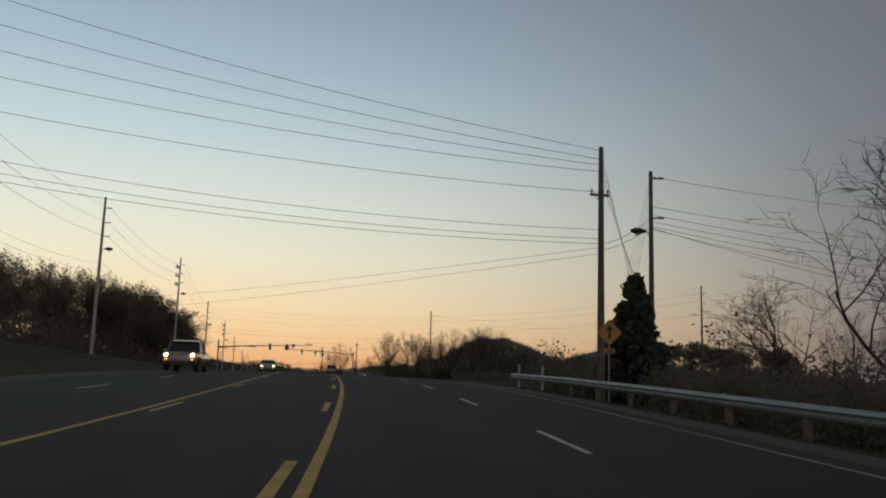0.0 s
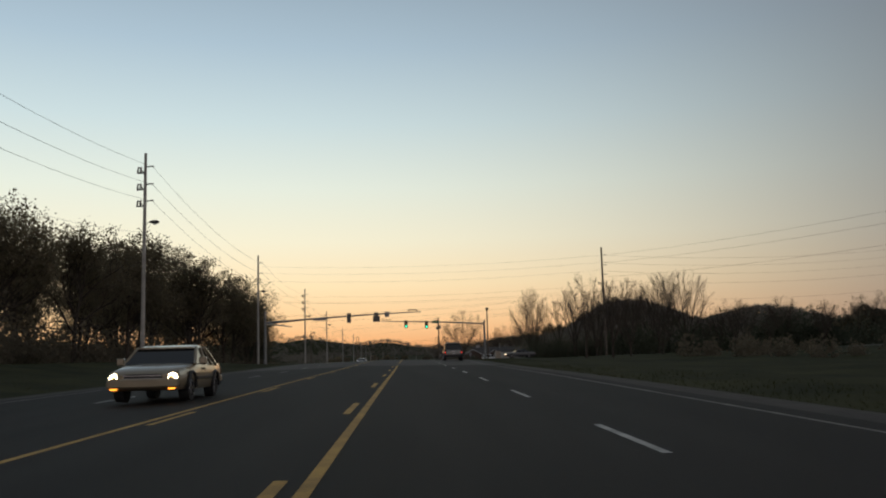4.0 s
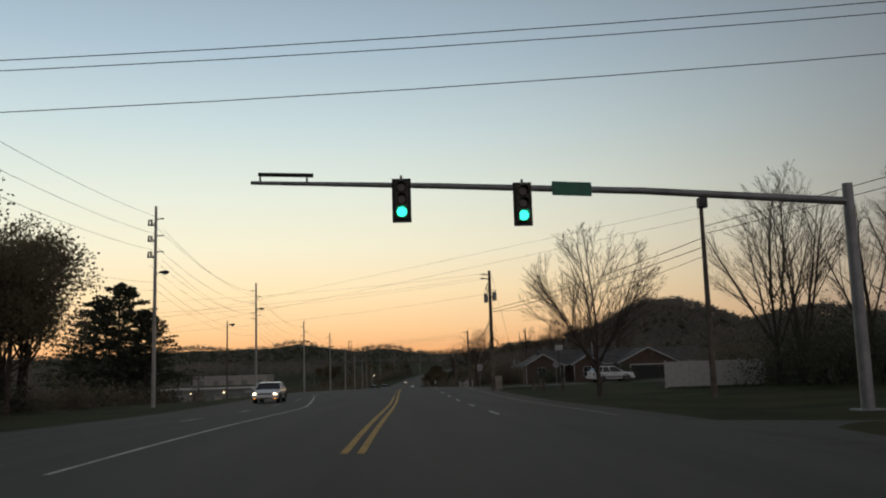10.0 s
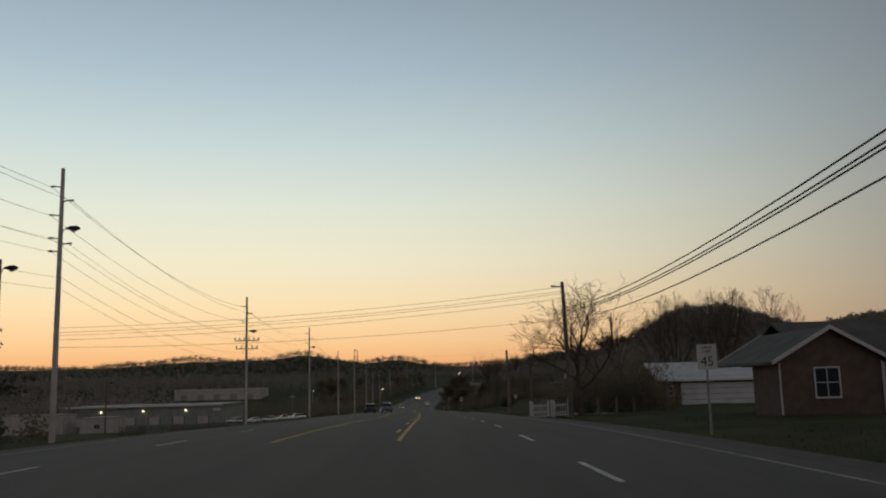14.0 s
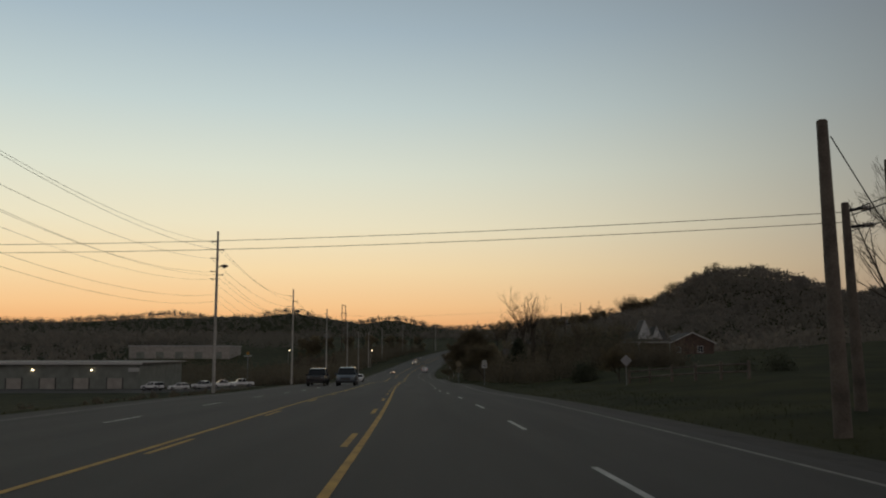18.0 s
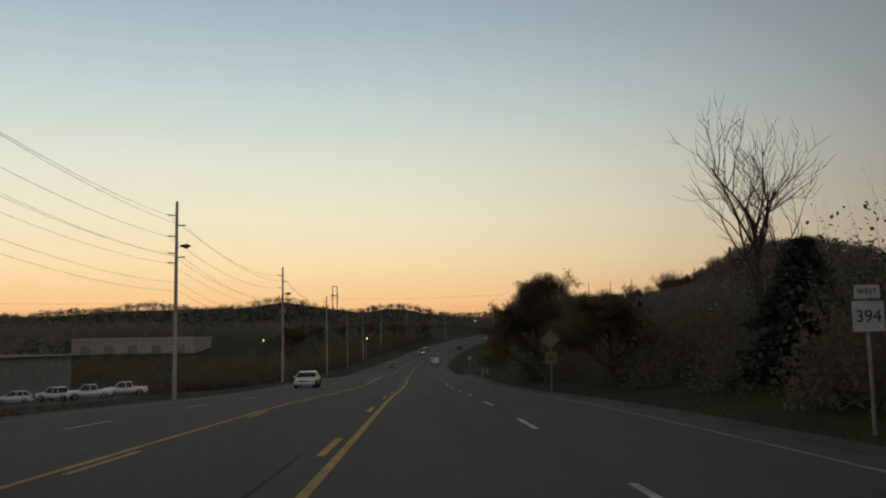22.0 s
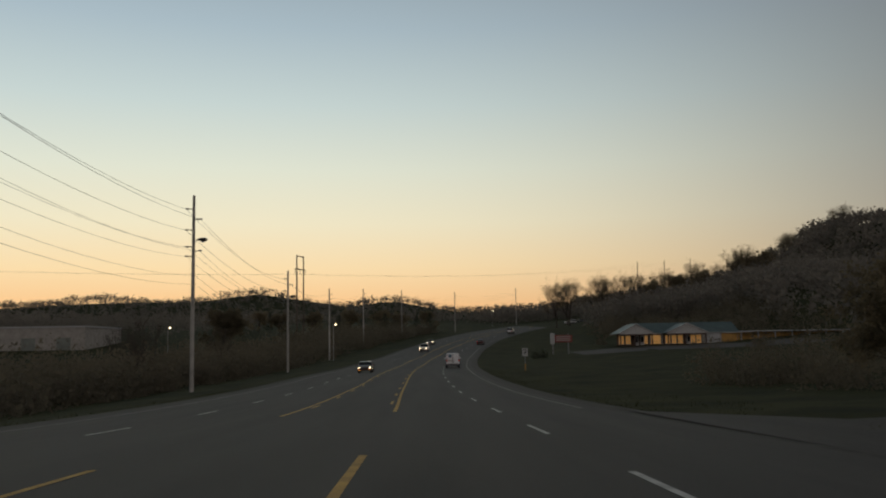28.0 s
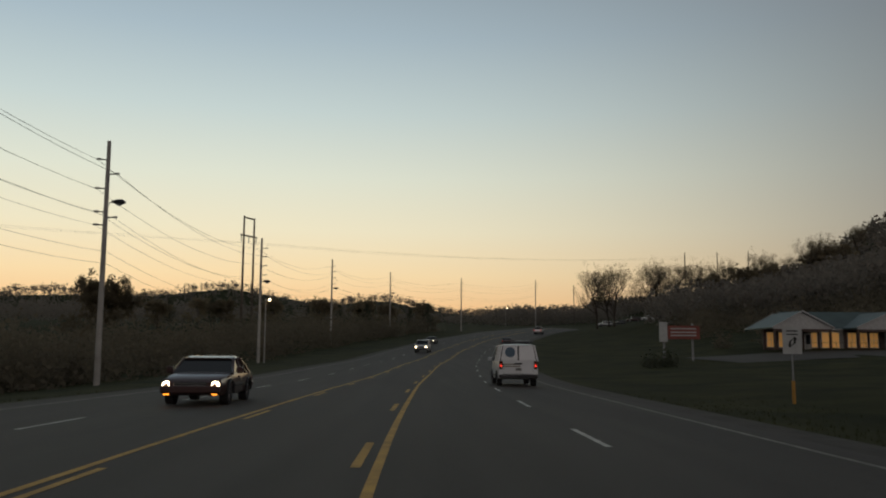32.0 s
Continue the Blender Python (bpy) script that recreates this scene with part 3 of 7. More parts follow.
for k, (dx, dz) in enumerate(((0.0, 0.0), (0.05, 0.06), (-0.04, -0.07))):
    part("cable_coil", Shape().path([(0.1 + dx + 0.42 * math.cos(w * math.pi / 8), -0.2 - 0.03 * k, h_rc - 6.65 + dz + 0.42 * math.sin(w * math.pi / 8)) for w in range(17)], 0.02, 5), CABLE, rc)
# H-frame
hf = thing("transmission_frame", "tall wooden H-frame transmission structure with a crossbeam", "transmission pole")
hf.matrix_basis = pose(-42, 889, float(land(-42, 889)), 0, 0, 68)
hh = 24.6 - float(land(-42, 889))
for s in (-2.2, 2.2):
    part("post", Shape().tube((s, 0, -0.3), (s, 0, hh), 0.3, 0.2, 10), POLE_WOOD, hf, smooth=True)
for dz in (0.3, 4.6):
    part("crossbeam", Shape().soft_box(-3.4 if dz > 1 else -2.3, 3.4 if dz > 1 else 2.3, -0.16, 0.16, hh - dz - 0.16, hh - dz + 0.16, 0.02), POLE_WOOD, hf)
for s in (-3.2, 0, 3.2):
    part("insulator", Shape().tube((s, 0, hh - 4.7), (s, 0, hh - 6.2), 0.1, 0.1, 6), CERAMIC, hf)

WIRES = Shape()


def wire(a, b, sag=0.8, r=0.014, n=14, bundle=None):
    a, b = Vector(a), Vector(b)
    pts = []
    for k in range(n + 1):
        f = k / n
        p = a.lerp(b, f)
        p.z -= 4 * sag * f * (1 - f)
        pts.append(p)
    (bundle or WIRES).path(pts, r, 4)


def span_set(p, q, offs, sag, r=0.014):
    for dx0, d0, dx1, d1 in offs:
        wire((p[0] + dx0, p[1], p[2] - d0), (q[0] + dx1, q[1], q[2] - d1), sag, r)


for i in range(len(L_POLES) - 1):
    p, q = L_POLES[i], L_POLES[i + 1]
    if i < 4:
        span_set(p, q, [(0.7, d, 0.7, d) for d in (1.3, 3.0, 4.6)], 1.3)
    else:
        span_set(p, q, [(s * 0.7, d, s * 0.7, d) for d, s in ((1.3, -1), (2.3, 1), (3.3, -1))], 1.4)
        span_set(p, q, [(s * 0.6, d, s * 0.6, d) for d, s in ((4.9, -1), (5.3, 1), (5.8, -1))], 1.5, 0.011)
    span_set(p, q, [(0.2, d, 0.2, d) for d in (7.6, 8.4)], 1.5, 0.011)
PA, PB, R4, RC, R7, R8 = (9.7, 48.7, 8.1), (15.4, 55.7, 9.0), (32.9, 237.7, 17.1), (7.6, 301, 9.35), (10.1, 363.6, 6.7), (13.6, 412, 2.85)
L0, L5, M1, M2 = L_POLES[0], L_POLES[4], L_POLES[5], L_POLES[6]
span_set(PA, L0, [(-0.1, d, 0.2, e) for d, e in ((0.15, -0.3), (0.6, 1.2), (0.9, 2.7), (1.25, 4.2), (2.3, 6.0))], 0.7, 0.014)
span_set(PA, L0, [(-0.1, d, 0.2, e) for d, e in ((4.2, 8.2), (4.65, 8.8), (4.9, 9.2))], 0.9, 0.014)
span_set(PA, L_POLES[1], [(-0.1, 5.1, 0.2, 11.9), (-0.1, 5.4, 0.2, 13.2)], 0.35, 0.010)
span_set(PA, PB, [(0.1, 4.9, -0.1, 2.9), (0.1, 5.2, -0.1, 3.3)], 0.2, 0.014)
for k in range(4):
    wire((9.75, 48.75, 7.8 - 0.5 * k), (13.5 + 0.4 * k, 50.5, float(land(13.5, 50.5))), 0.05, 0.01)
    wire((15.3, 55.7, 8.4 - 0.6 * k), (13.0 + 0.3 * k, 58, float(land(13, 58))), 0.05, 0.008)
span_set(PB, (62, 72, 13.0), [(0.1, d, 0, e) for d, e in ((0.3, 0.5), (2.1, 3.2), (2.6, 4.6), (3.0, 5.6), (3.3, 6.5), (3.4, 9.5), (3.45, 8.2))], 0.8, 0.014)
for zl, zr in ((15.3, 15.8), (14.2, 14.6), (12.9, 13.3), (10.4, 10.8), (9.5, 10.0), (9.3, 9.7), (7.0, 9.9), (6.8, 9.6), (5.9, 8.7)):
    wire((-24.4, 239.5, zl), (32.7, 237.7, zr), 0.85, 0.011)
span_set(R4, (86, 243, 17.6), [(0.3, d, -0.3, d) for d in (1.3, 2.6, 4.0, 5.6, 8.4)], 0.9, 0.014)
span_set((66, 150, 15.5), R4, [(0, 1.3, 0, 1.3), (0, 2.6, 0, 2.6), (0, 5, 0, 5)], 1.2, 0.014)
span_set(RC, L5, [(-0.2, 0.2, 0.2, 9.5), (-0.2, 0.5, 0.2, 10.6), (-0.2, 0.7, 0.2, 11.0), (-0.2, 2.1, 0.2, 12.6)], 0.35, 0.009)
span_set((16, 267.3, 8.7), RC, [(0, 1.6, 0, 3.55), (0, 2.1, 0, 3.8)], 0.3, 0.022)
span_set((16, 267.3, 8.7), RC, [(0, 2.6, 0, 3.75)], 0.7, 0.014)
span_set((16, 267.3, 8.7), (30, 205, 9.5), [(0, 1.0, 0, 1), (0, 1.4, 0, 1.4)], 0.6, 0.018)
span_set((16, 267.3, 8.7), L5, [(0, 0.5, 0.2, 12.4), (0, -0.2, 0.2, 11.2)], 0.15, 0.007)
span_set(RC, R7, [(0, 4.2, 0, 1.7), (0, 4.5, 0, 2.0), (0, 5.0, 0, 2.5), (0, 4.4, 0, 1.9)], 1.1, 0.022)
wire((7.8, 301.0, 9.0), (10.1, 300.6, float(land(10.1, 300.6))), 0.05, 0.012)
span_set(R7, M1, [(-0.1, d, 0.2, e) for d, e in ((0.3, 11.0), (0.6, 11.3), (0.75, 11.5), (1.1, 11.8), (2.5, 12.3))], 0.45, 0.014)
span_set(R7, R8, [(0, 1.6, 0, 0.2), (0, 2.0, 0, 0.35), (0, 2.9, 0, 0.8)], 0.7, 0.016)
span_set(R8, (29.8, 439.4, 10.3), [(0, 0.5, 0, 2.5), (0, 0.8, 0, 3.0)], 0.7, 0.011)
wire((10.3, 406.2, 3.4), (17.5, 413, float(land(17.5, 413)) + 1.5), 0.05, 0.014)
span_set(R8, M2, [(-0.1, 0.25, 0.2, 9.5), (-0.1, 0.55, 0.2, 9.85)], 0.3, 0.012)
span_set((28.6, 552.7, 4.9), (70, 600, 9), [(0.3, 0.5, 0, 0.5), (0.3, 1.1, 0, 1.1)], 0.8, 0.014)
span_set((-42, 889, 24.6), (119, 1026, 34), [(s, 6.2, s * 3, 1.2) for s in (-3.2, 0, 3.2)], 3.0, 0.012)
span_set((-42, 889, 24.6), (-240, 640, 20), [(s, 6.2, s, 6) for s in (-3.2, 0, 3.2)], 4.0, 0.012)
tagged(part("overhead_wires", WIRES, CABLE), "black power and phone wires sagging between the poles", "wires", kind="stuff")
pole(29.8, 439.4, 10.3, (), None, 0.13, POLE_WOOD, wood)

# ---- trees, brush and woods ----
def leaf_quads(centres, sizes, rng, flat=0.0):
    """Small two-triangle leaves or clumps, turned at random."""
    n = len(centres)
    a = rng.normal(size=(n, 3))
    a[:, 2] *= 1 - flat * 0.6
    a /= np.linalg.norm(a, axis=1)[:, None]
    b = np.cross(a, rng.normal(size=(n, 3)))
    b /= np.linalg.norm(b, axis=1)[:, None] + 1e-9
    s = sizes[:, None]
    c = np.asarray(centres)
    u, w = a * s, b * s * rng.uniform(0.45, 0.9, (n, 1))
    v = np.stack([c - u, c - 0.2 * u + w, c + u, c + 0.1 * u - w], 1).reshape(-1, 3)
    f = np.arange(4 * n).reshape(n, 4)
    return v, f


def leaf_mesh(name, centres, sizes, seed, mat, flat=0.0):
    rng = np.random.default_rng(seed)
    v, f = leaf_quads(np.asarray(centres, float), np.asarray(sizes, float), rng, flat)
    me = bpy.data.meshes.new(name)
    me.from_pydata(v.tolist(), [], f.tolist())
    me.materials.append(mat)
    return me


def skeleton_of(seed, height, spread, levels, kids, trunk_part=0.3, up=0.35, wander=0.18, trunk_r=None, cone=0.35):
    """Trunk, limbs and twigs of a broad-leaved tree: a mesh shape and the tips."""
    rnd = random.Random(seed)
    sh, fine, tips = Shape(), Shape(), []
    r0 = trunk_r or height * 0.018

    def grow(p, d, length, r, level):
        n = 4 if level < 2 else (3 if level < 4 else 2)
        pts, rad, q, dd = [p.copy()], [r], p.copy(), d.copy()
        for k in range(n):
            wd = wander * (0.35 if level == 0 else 1)
            dd = (dd + Vector((rnd.gauss(0, wd), rnd.gauss(0, wd), rnd.gauss(0, wander) + up * 0.16))).normalized()
            q = q + dd * (length / n)
            pts.append(q.copy())
            rad.append(r * (1 - 0.55 * (k + 1) / n))
        (sh if level < 2 else fine).path(pts, rad, 7 if level == 0 else (5 if level < 3 else 3))
        if level >= levels:
            tips.append(q)
            return
        m = kids[min(level, len(kids) - 1)]
        for k in range(m):
            f = trunk_part + (1 - trunk_part) * (k + rnd.random()) / m if level == 0 else 0.3 + 0.7 * (k + rnd.random()) / m
            i = min(n - 1, int(f * n))
            base = pts[i].lerp(pts[i + 1], f * n - i)
            ang = rnd.uniform(0, 2 * math.pi)
            side = Vector((math.cos(ang), math.sin(ang), 0))
            side = (side - dd * side.dot(dd)).normalized()
            nd = (dd * rnd.uniform(0.5, 1.0) + side * spread * rnd.uniform(0.6, 1.15) + Vector((0, 0, up * 0.5))).normalized()
            grow(base, nd, length * rnd.uniform(0.5, 0.72) * (1.1 + (cone - 0.35) * 0.3 - cone * f if level == 0 else 1), max(0.011, r * 0.47 * (1.15 - 0.4 * f)), level + 1)
        if level:
            tips.append(q)

    grow(Vector((0, 0, -0.3)), Vector((0, 0, 1)), height * 0.62, r0, 0)
    k = height / max(v[2] for v in sh.v + fine.v)
    for part_shape in (sh, fine):
        part_shape.v = [(x * k, y * k, z * k if z > 0 else z) for x, y, z in part_shape.v]
    return sh, fine, [t * k for t in tips]


def leafy(seed, height, spread=0.8, leaves=16, size=0.22, mat=None, trunk_part=0.35, puff=0.026, levels=3, cone=0.35):
    sh, fine, tips = skeleton_of(seed, height, spread, levels, (9, 5, 4) if levels == 3 else (14, 5, 4, 3), trunk_part, cone=cone)
    rng = np.random.default_rng(seed)
    c = np.repeat(np.array([t[:] for t in tips]), leaves, 0)
    c = c + rng.normal(0, height * puff, c.shape)
    return sh.mesh("trunk", BARK, True), leaf_mesh("crown", c, rng.uniform(0.6, 1.3, len(c)) * size, seed, mat or LEAF), fine.mesh("bough", BARK)


def bare(seed, height, spread=0.75, levels=4, kids=(8, 5, 4, 4), trunk_part=0.25, up=0.5):
    sh, fine, tips = skeleton_of(seed, height, spread, levels, kids, trunk_part, up)
    return sh.mesh("trunk", BARK, True), None, fine.mesh("bough", BARK)


def vase(seed, height, spread=0.6, stems=6, branches=9, twigs=5, fork=0.14, levels=3, wide=1.0):
    """A bare tree of several rising stems, with ascending boughs and fine twigs in a rounded crown."""
    rnd = random.Random(seed)
    sh, fine = Shape(), Shape()
    r0 = height * 0.0135
    crown_c, crown_r = Vector((0, 0, height * 0.56)), Vector((height * 0.36 * wide, height * 0.36 * wide, height * 0.46))

    def room(p, d):
        """How far the crown's edge lies from p along d."""
        a = Vector([(p[k] - crown_c[k]) / crown_r[k] for k in range(3)])
        b = Vector([d[k] / crown_r[k] for k in range(3)])
        bb, ab, cc = b.dot(b), a.dot(b), a.dot(a) - 1
        disc = ab * ab - bb * cc
        return max(0.4, (-ab + math.sqrt(disc)) / bb) if disc > 0 else 0.4

    def limb(p, d, length, r, level):
        n = (6, 4, 3, 2)[min(level, 3)]
        pts, rad, q, dd = [p.copy()], [r], p.copy(), d.copy()
        for k in range(n):
            w = (0.05, 0.10, 0.13, 0.15)[min(level, 3)]
            dd = (dd + Vector((rnd.gauss(0, w), rnd.gauss(0, w), rnd.gauss(0, w * 0.6) + 0.05))).normalized()
            q = q + dd * (length / n)
            pts.append(q.copy())
            rad.append(max(0.006, r * (1 - 0.8 * (k + 1) / n)))
        (sh if level == 0 else fine).path(pts, rad, (7, 5, 3, 3)[min(level, 3)])
        if level >= levels:
            return
        m = (branches, twigs, 4, 3)[min(level, 3)]
        for k in range(m):
            f = 0.22 + 0.76 * (k + rnd.random()) / m
            i = min(n - 1, int(f * n))
            base = pts[i].lerp(pts[i + 1], f * n - i)
            way = (pts[i + 1] - pts[i]).normalized()
            a = rnd.uniform(0, 6.283)
            out = Vector((base.x, base.y, 0))
            side = Vector((math.cos(a), math.sin(a), 0)) + (out.normalized() * 0.5 if out.length > 0.1 else Vector())
            side = (side - way * side.dot(way)).normalized()
            nd = (way + side * rnd.uniform(0.45, 0.85) + Vector((0, 0, 0.12))).normalized()
            ln = min(room(base, nd) * rnd.uniform(0.8, 1.0), length * (1 - f * 0.55) * rnd.uniform(0.45, 0.75))
            limb(base, nd, ln, max(0.007, rad[i] * rnd.uniform(0.4, 0.6)), level + 1)

    top = Vector((rnd.gauss(0, 0.1), rnd.gauss(0, 0.1), height * fork))
    sh.path([(0, 0, -0.3), (0, 0, height * fork * 0.5), tuple(top)], [r0 * 1.25, r0, r0 * 0.95], 9)
    for k in range(stems):
        a = 6.283 * (k + rnd.uniform(-0.25, 0.25)) / stems
        lean = spread * (0.12 if k == 0 else rnd.uniform(0.35, 1.0))
        d = Vector((math.cos(a) * lean, math.sin(a) * lean, 1)).normalized()
        p = top - Vector((0, 0, rnd.uniform(0, height * fork * 0.35)))
        limb(p, d, room(p, d) * rnd.uniform(0.9, 1.0), r0 * rnd.uniform(0.42, 0.62), 0)
    return sh.mesh("trunk", BARK, True), None, fine.mesh("bough", BARK)


def conifer(seed, height, width, dense=26, pine=False):
    rng, sh = random.Random(seed), Shape()
    sh.path([(0, 0, -0.3), (0.03, 0, height * 0.5), (0, 0.02, height)], [height * 0.017, height * 0.011, 0.02], 7)
    c, s = [], []
    tiers = int(height * (1.6 if pine else 2.4))
    for k in range(tiers):
        f = (k + 0.5) / tiers
        if pine and f < 0.12:
            continue
        z = height * (0.05 + 0.95 * f)
        reach = width * (1 - f) ** (0.62 if pine else 0.9) * rng.uniform(0.75, 1.15) + 0.12
        for b in range(7 if pine else 9):
            a = rng.uniform(0, 6.283)
            rr = reach * rng.uniform(0.7, 1.1)
            tip = Vector((math.cos(a) * rr, math.sin(a) * rr, z + rr * (0.16 if pine else -0.22)))
            if pine or k % 3 == 0:
                sh.tube((0, 0, z), tip, 0.03, 0.012, 3, False)
            for j in range(dense):
                g = rng.random() ** 0.6
                c.append((tip.x * g + rng.gauss(0, 0.12), tip.y * g + rng.gauss(0, 0.12), z + (tip.z - z) * g + rng.gauss(0, 0.16)))
                s.append(rng.uniform(0.12, 0.3) * (0.8 if pine else 1.0))
    return sh.mesh("trunk", BARK, True), leaf_mesh("crown", c, np.array(s), seed, NEEDLE, 0.5), None


def plant(kind, x, y, scale=1.0, turn=0.0, label="", group="", sink=0.0, z=None, name="tree", wide=1.0):
    trunk, crown_me, fine = kind
    t = thing(name, label, "tree", group)
    t.matrix_basis = pose(x, y, (float(land(x, y)) if z is None else z) - sink, 0, 0, turn) @ Matrix.Diagonal((scale * wide, scale * wide, scale, 1))
    part("trunk", trunk, None, t)
    if crown_me:
        part("crown", crown_me, None, t)
    if fine:
        part("bough", fine, None, t)
    return t


rt = random.Random(11)
TALL = [leafy(20 + k, 20, (0.62, 0.75, 0.9)[k % 3], 36, 0.168, trunk_part=0.36) for k in range(5)]
LACY = [leafy(40 + k, 16, 0.75, 18, 0.11, trunk_part=0.2) for k in range(2)]
ROUND = [leafy(50 + k, 10, 1.0, 60, 0.135, trunk_part=0.1) for k in range(2)]
BARE = [vase(60 + k, 14, (0.45, 0.6, 0.75, 0.5)[k], (5, 6, 7, 4)[k], 11, 6, (0.12, 0.2, 0.15, 0.28)[k], 3, (0.75, 0.9, 1.05, 0.7)[k]) for k in range(4)]
FAR_ROUND = [leafy(50 + k, 10, 1.0, 18, 0.24, trunk_part=0.1) for k in range(2)]
PINE = conifer(81, 19, 8.0, 70, True)
POPLAR = vase(74, 11, 0.17, 4, 15, 4, 0.1, 2, 0.42)
BANK_TREE = leafy(50, 9, 0.95, 110, 0.05, trunk_part=0.08, puff=0.021, levels=4, cone=0.75)
BIG_BARE = vase(71, 11.4, 1.15, 9, 13, 7, 0.2, 3, 1.25)
WIDE_BARE = bare(72, 11, 1.05, 5, (9, 5, 4, 3, 3), 0.3, 0.3)
SPARE = bare(73, 10, 0.7, 4, (8, 5, 3, 3), 0.25, 0.6)
CEDAR = conifer(80, 6.5, 2.75, 60)
SMALL_PINE = conifer(82, 9, 3.0, 14, True)

# wood on the left bank up to the crossing
for k in range(58):
    y = 96 + k * 3.9 + rt.uniform(-3, 3)
    lat = -36 - rt.random() ** 1.3 * 34 - (8 if y < 130 else 0)
    plant(TALL[rt.randrange(5)], *at(lat, y), rt.uniform(0.78, 1.12) * (0.71 if y < 150 else 0.79 if y < 175 else 0.83 if y < 212 else 0.89 if y < 250 else 0.97), rt.uniform(0, 360), "tall half-bare autumn tree in a dense roadside wood", "roadside wood")
for x, y, s in ((-41, 312, 1.05), (-37.5, 303, 0.92)):
    plant(LACY[rt.randrange(2)], x, y, s, rt.uniform(0, 360), "thin-leaved lacy tree at the edge of the wood", "roadside wood")
for k, (x, y, s) in enumerate(((-66, 410, 1.2), (-58, 401, 1.32), (-51, 396, 1.0))):
    plant(PINE, x, y, s, rt.uniform(0, 360), "dark dense pine tree beside the highway", "pines", name="pine_tree", wide=1.4)
# dark trees beyond the field on the right
for k in range(12):
    x, y = 90 + k * 6.0 + rt.uniform(-2, 2), 258 + rt.uniform(-4, 14)
    plant(ROUND[k % 2], x, y, (min(14.3, 6.5 + k * 2.4) - float(land(x, y))) / 10 * rt.uniform(0.8, 1.0), rt.uniform(0, 360), "dark leafy tree beyond the field", "field trees", wide=1.1)
# right side
plant(CEDAR, 12.6, 51.5, 1.0, 20, "dark cone-shaped cedar beside a utility pole", name="cedar_tree")
for x, y, s in ((19.5, 24, 0.62), (24, 34, 0.55), (22, 40, 0.5), (27, 46, 0.55), (18.5, 17, 0.6), (29, 57, 0.5)):
    plant(BARE[rt.randrange(4)], x, y, s, rt.uniform(0, 360), "bare spreading tree behind the guardrail", "bare trees")
for k in range(26):
    x, y = 27 + k * 2.6 + rt.uniform(-2, 2), 284 + rt.uniform(-5, 5) - k * 0.8
    plant(BARE[rt.randrange(4)], x, y, rt.uniform(0.95, 1.3) * (1.0 if k < 13 else 0.62), rt.uniform(0, 360), "bare grey-brown tree in a thicket behind the crossing", "bare trees")
for x, y, s in ((20, 192, 0.72), (24, 196, 0.66), (28, 203, 0.6), (33, 206, 0.5)):
    plant(BARE[rt.randrange(4)], x, y, s, rt.uniform(0, 360), "bare young tree beside the side street", "bare trees")
plant(BIG_BARE, 11.8, 276, 0.96, 40, "large bare tree with a broad fan of fine twigs")
plant(WIDE_BARE, 11.6, 368, 0.95, 130, "bare spreading tree beside a utility pole", wide=1.3)
plant(ROUND[1], 16.5, 455, 0.28, 40, "small reddish-brown bushy tree on the lawn", wide=1.2)
for x, y, s in ((34, 428, 1.05), (38, 434, 1.1), (31, 440, 1.0), (42, 426, 1.1), (46, 436, 1.15), (50, 428, 1.1)):
    plant(BARE[rt.randrange(4)], x, y, s, rt.uniform(0, 360), "bare tree behind dark evergreen shrubs", "bare trees")
plant(SPARE, *at(16.6, 513), 1.3, 10, "slim bare tree on the bank")
nest_tree = plant(POPLAR, *at(14.6, 490), 0.95, 60, "bare upright tree with a bird's nest")
nest_rng = np.random.default_rng(91)
nest_at = nest_rng.normal(0, 1, (260, 3))
nest_at = nest_at / np.linalg.norm(nest_at, axis=1)[:, None] * nest_rng.uniform(0.2, 0.42, (260, 1)) * np.array([1.0, 1.0, 0.75]) + np.array([0.15, 0.0, 6.6])
part("nest", leaf_mesh("nest", nest_at, nest_rng.uniform(0.06, 0.13, 260), 92, BARK), None, nest_tree, "dark ball of twigs")
for lat, y, s in ((17.0, 492, 0.42), (20, 490, 0.36), (23, 494, 0.34), (26, 496, 0.34)):
    plant(LACY[rt.randrange(2)], *at(lat, y), s, rt.uniform(0, 360), "thin bare small tree on the bank", "bank trees")
plant(BANK_TREE, 10.6, 553, 1.05, 0, "rounded leafy autumn tree on the bank")
plant(BANK_TREE, 14.5, 556, 0.7, 120, "rounded leafy autumn tree on the bank", "bank trees")
plant(BANK_TREE, *at(11.6, 524), 0.6, 200, "broad bushy tree on the bank behind the road sign", "bank trees", wide=1.45)
plant(CEDAR, 14.3, 505, 0.78, 70, "broad dark cedar below a bare tree", name="cedar_tree", wide=1.4)
plant(LACY[0], 18.5, 557, 0.38, 70, "thin arching bare tree on the bank", "bank trees")
plant(WIDE_BARE, 22.0, 43.0, 1.3, 300, "bare spreading tree behind the guardrail", "bare trees", wide=1.1)
plant(WIDE_BARE, 26, 60, 0.88, 150, "bare spreading tree behind the guardrail", "bare trees", wide=1.1)
plant(SPARE, 20.5, 30, 0.7, 0, "bare spreading tree behind the guardrail", "bare trees")
plant(WIDE_BARE, 23, 21, 0.75, 200, "bare spreading tree behind the guardrail", "bare trees")
plant(WIDE_BARE, 26, 50, 0.6, 80, "bare spreading tree behind the guardrail", "bare trees")
plant(ROUND[1], *at(14, 620), 0.45, 0, "small rounded tree on the verge")
plant(ROUND[0], -52, 822, 1.25, 30, "rounded leafy tree standing above the brush")
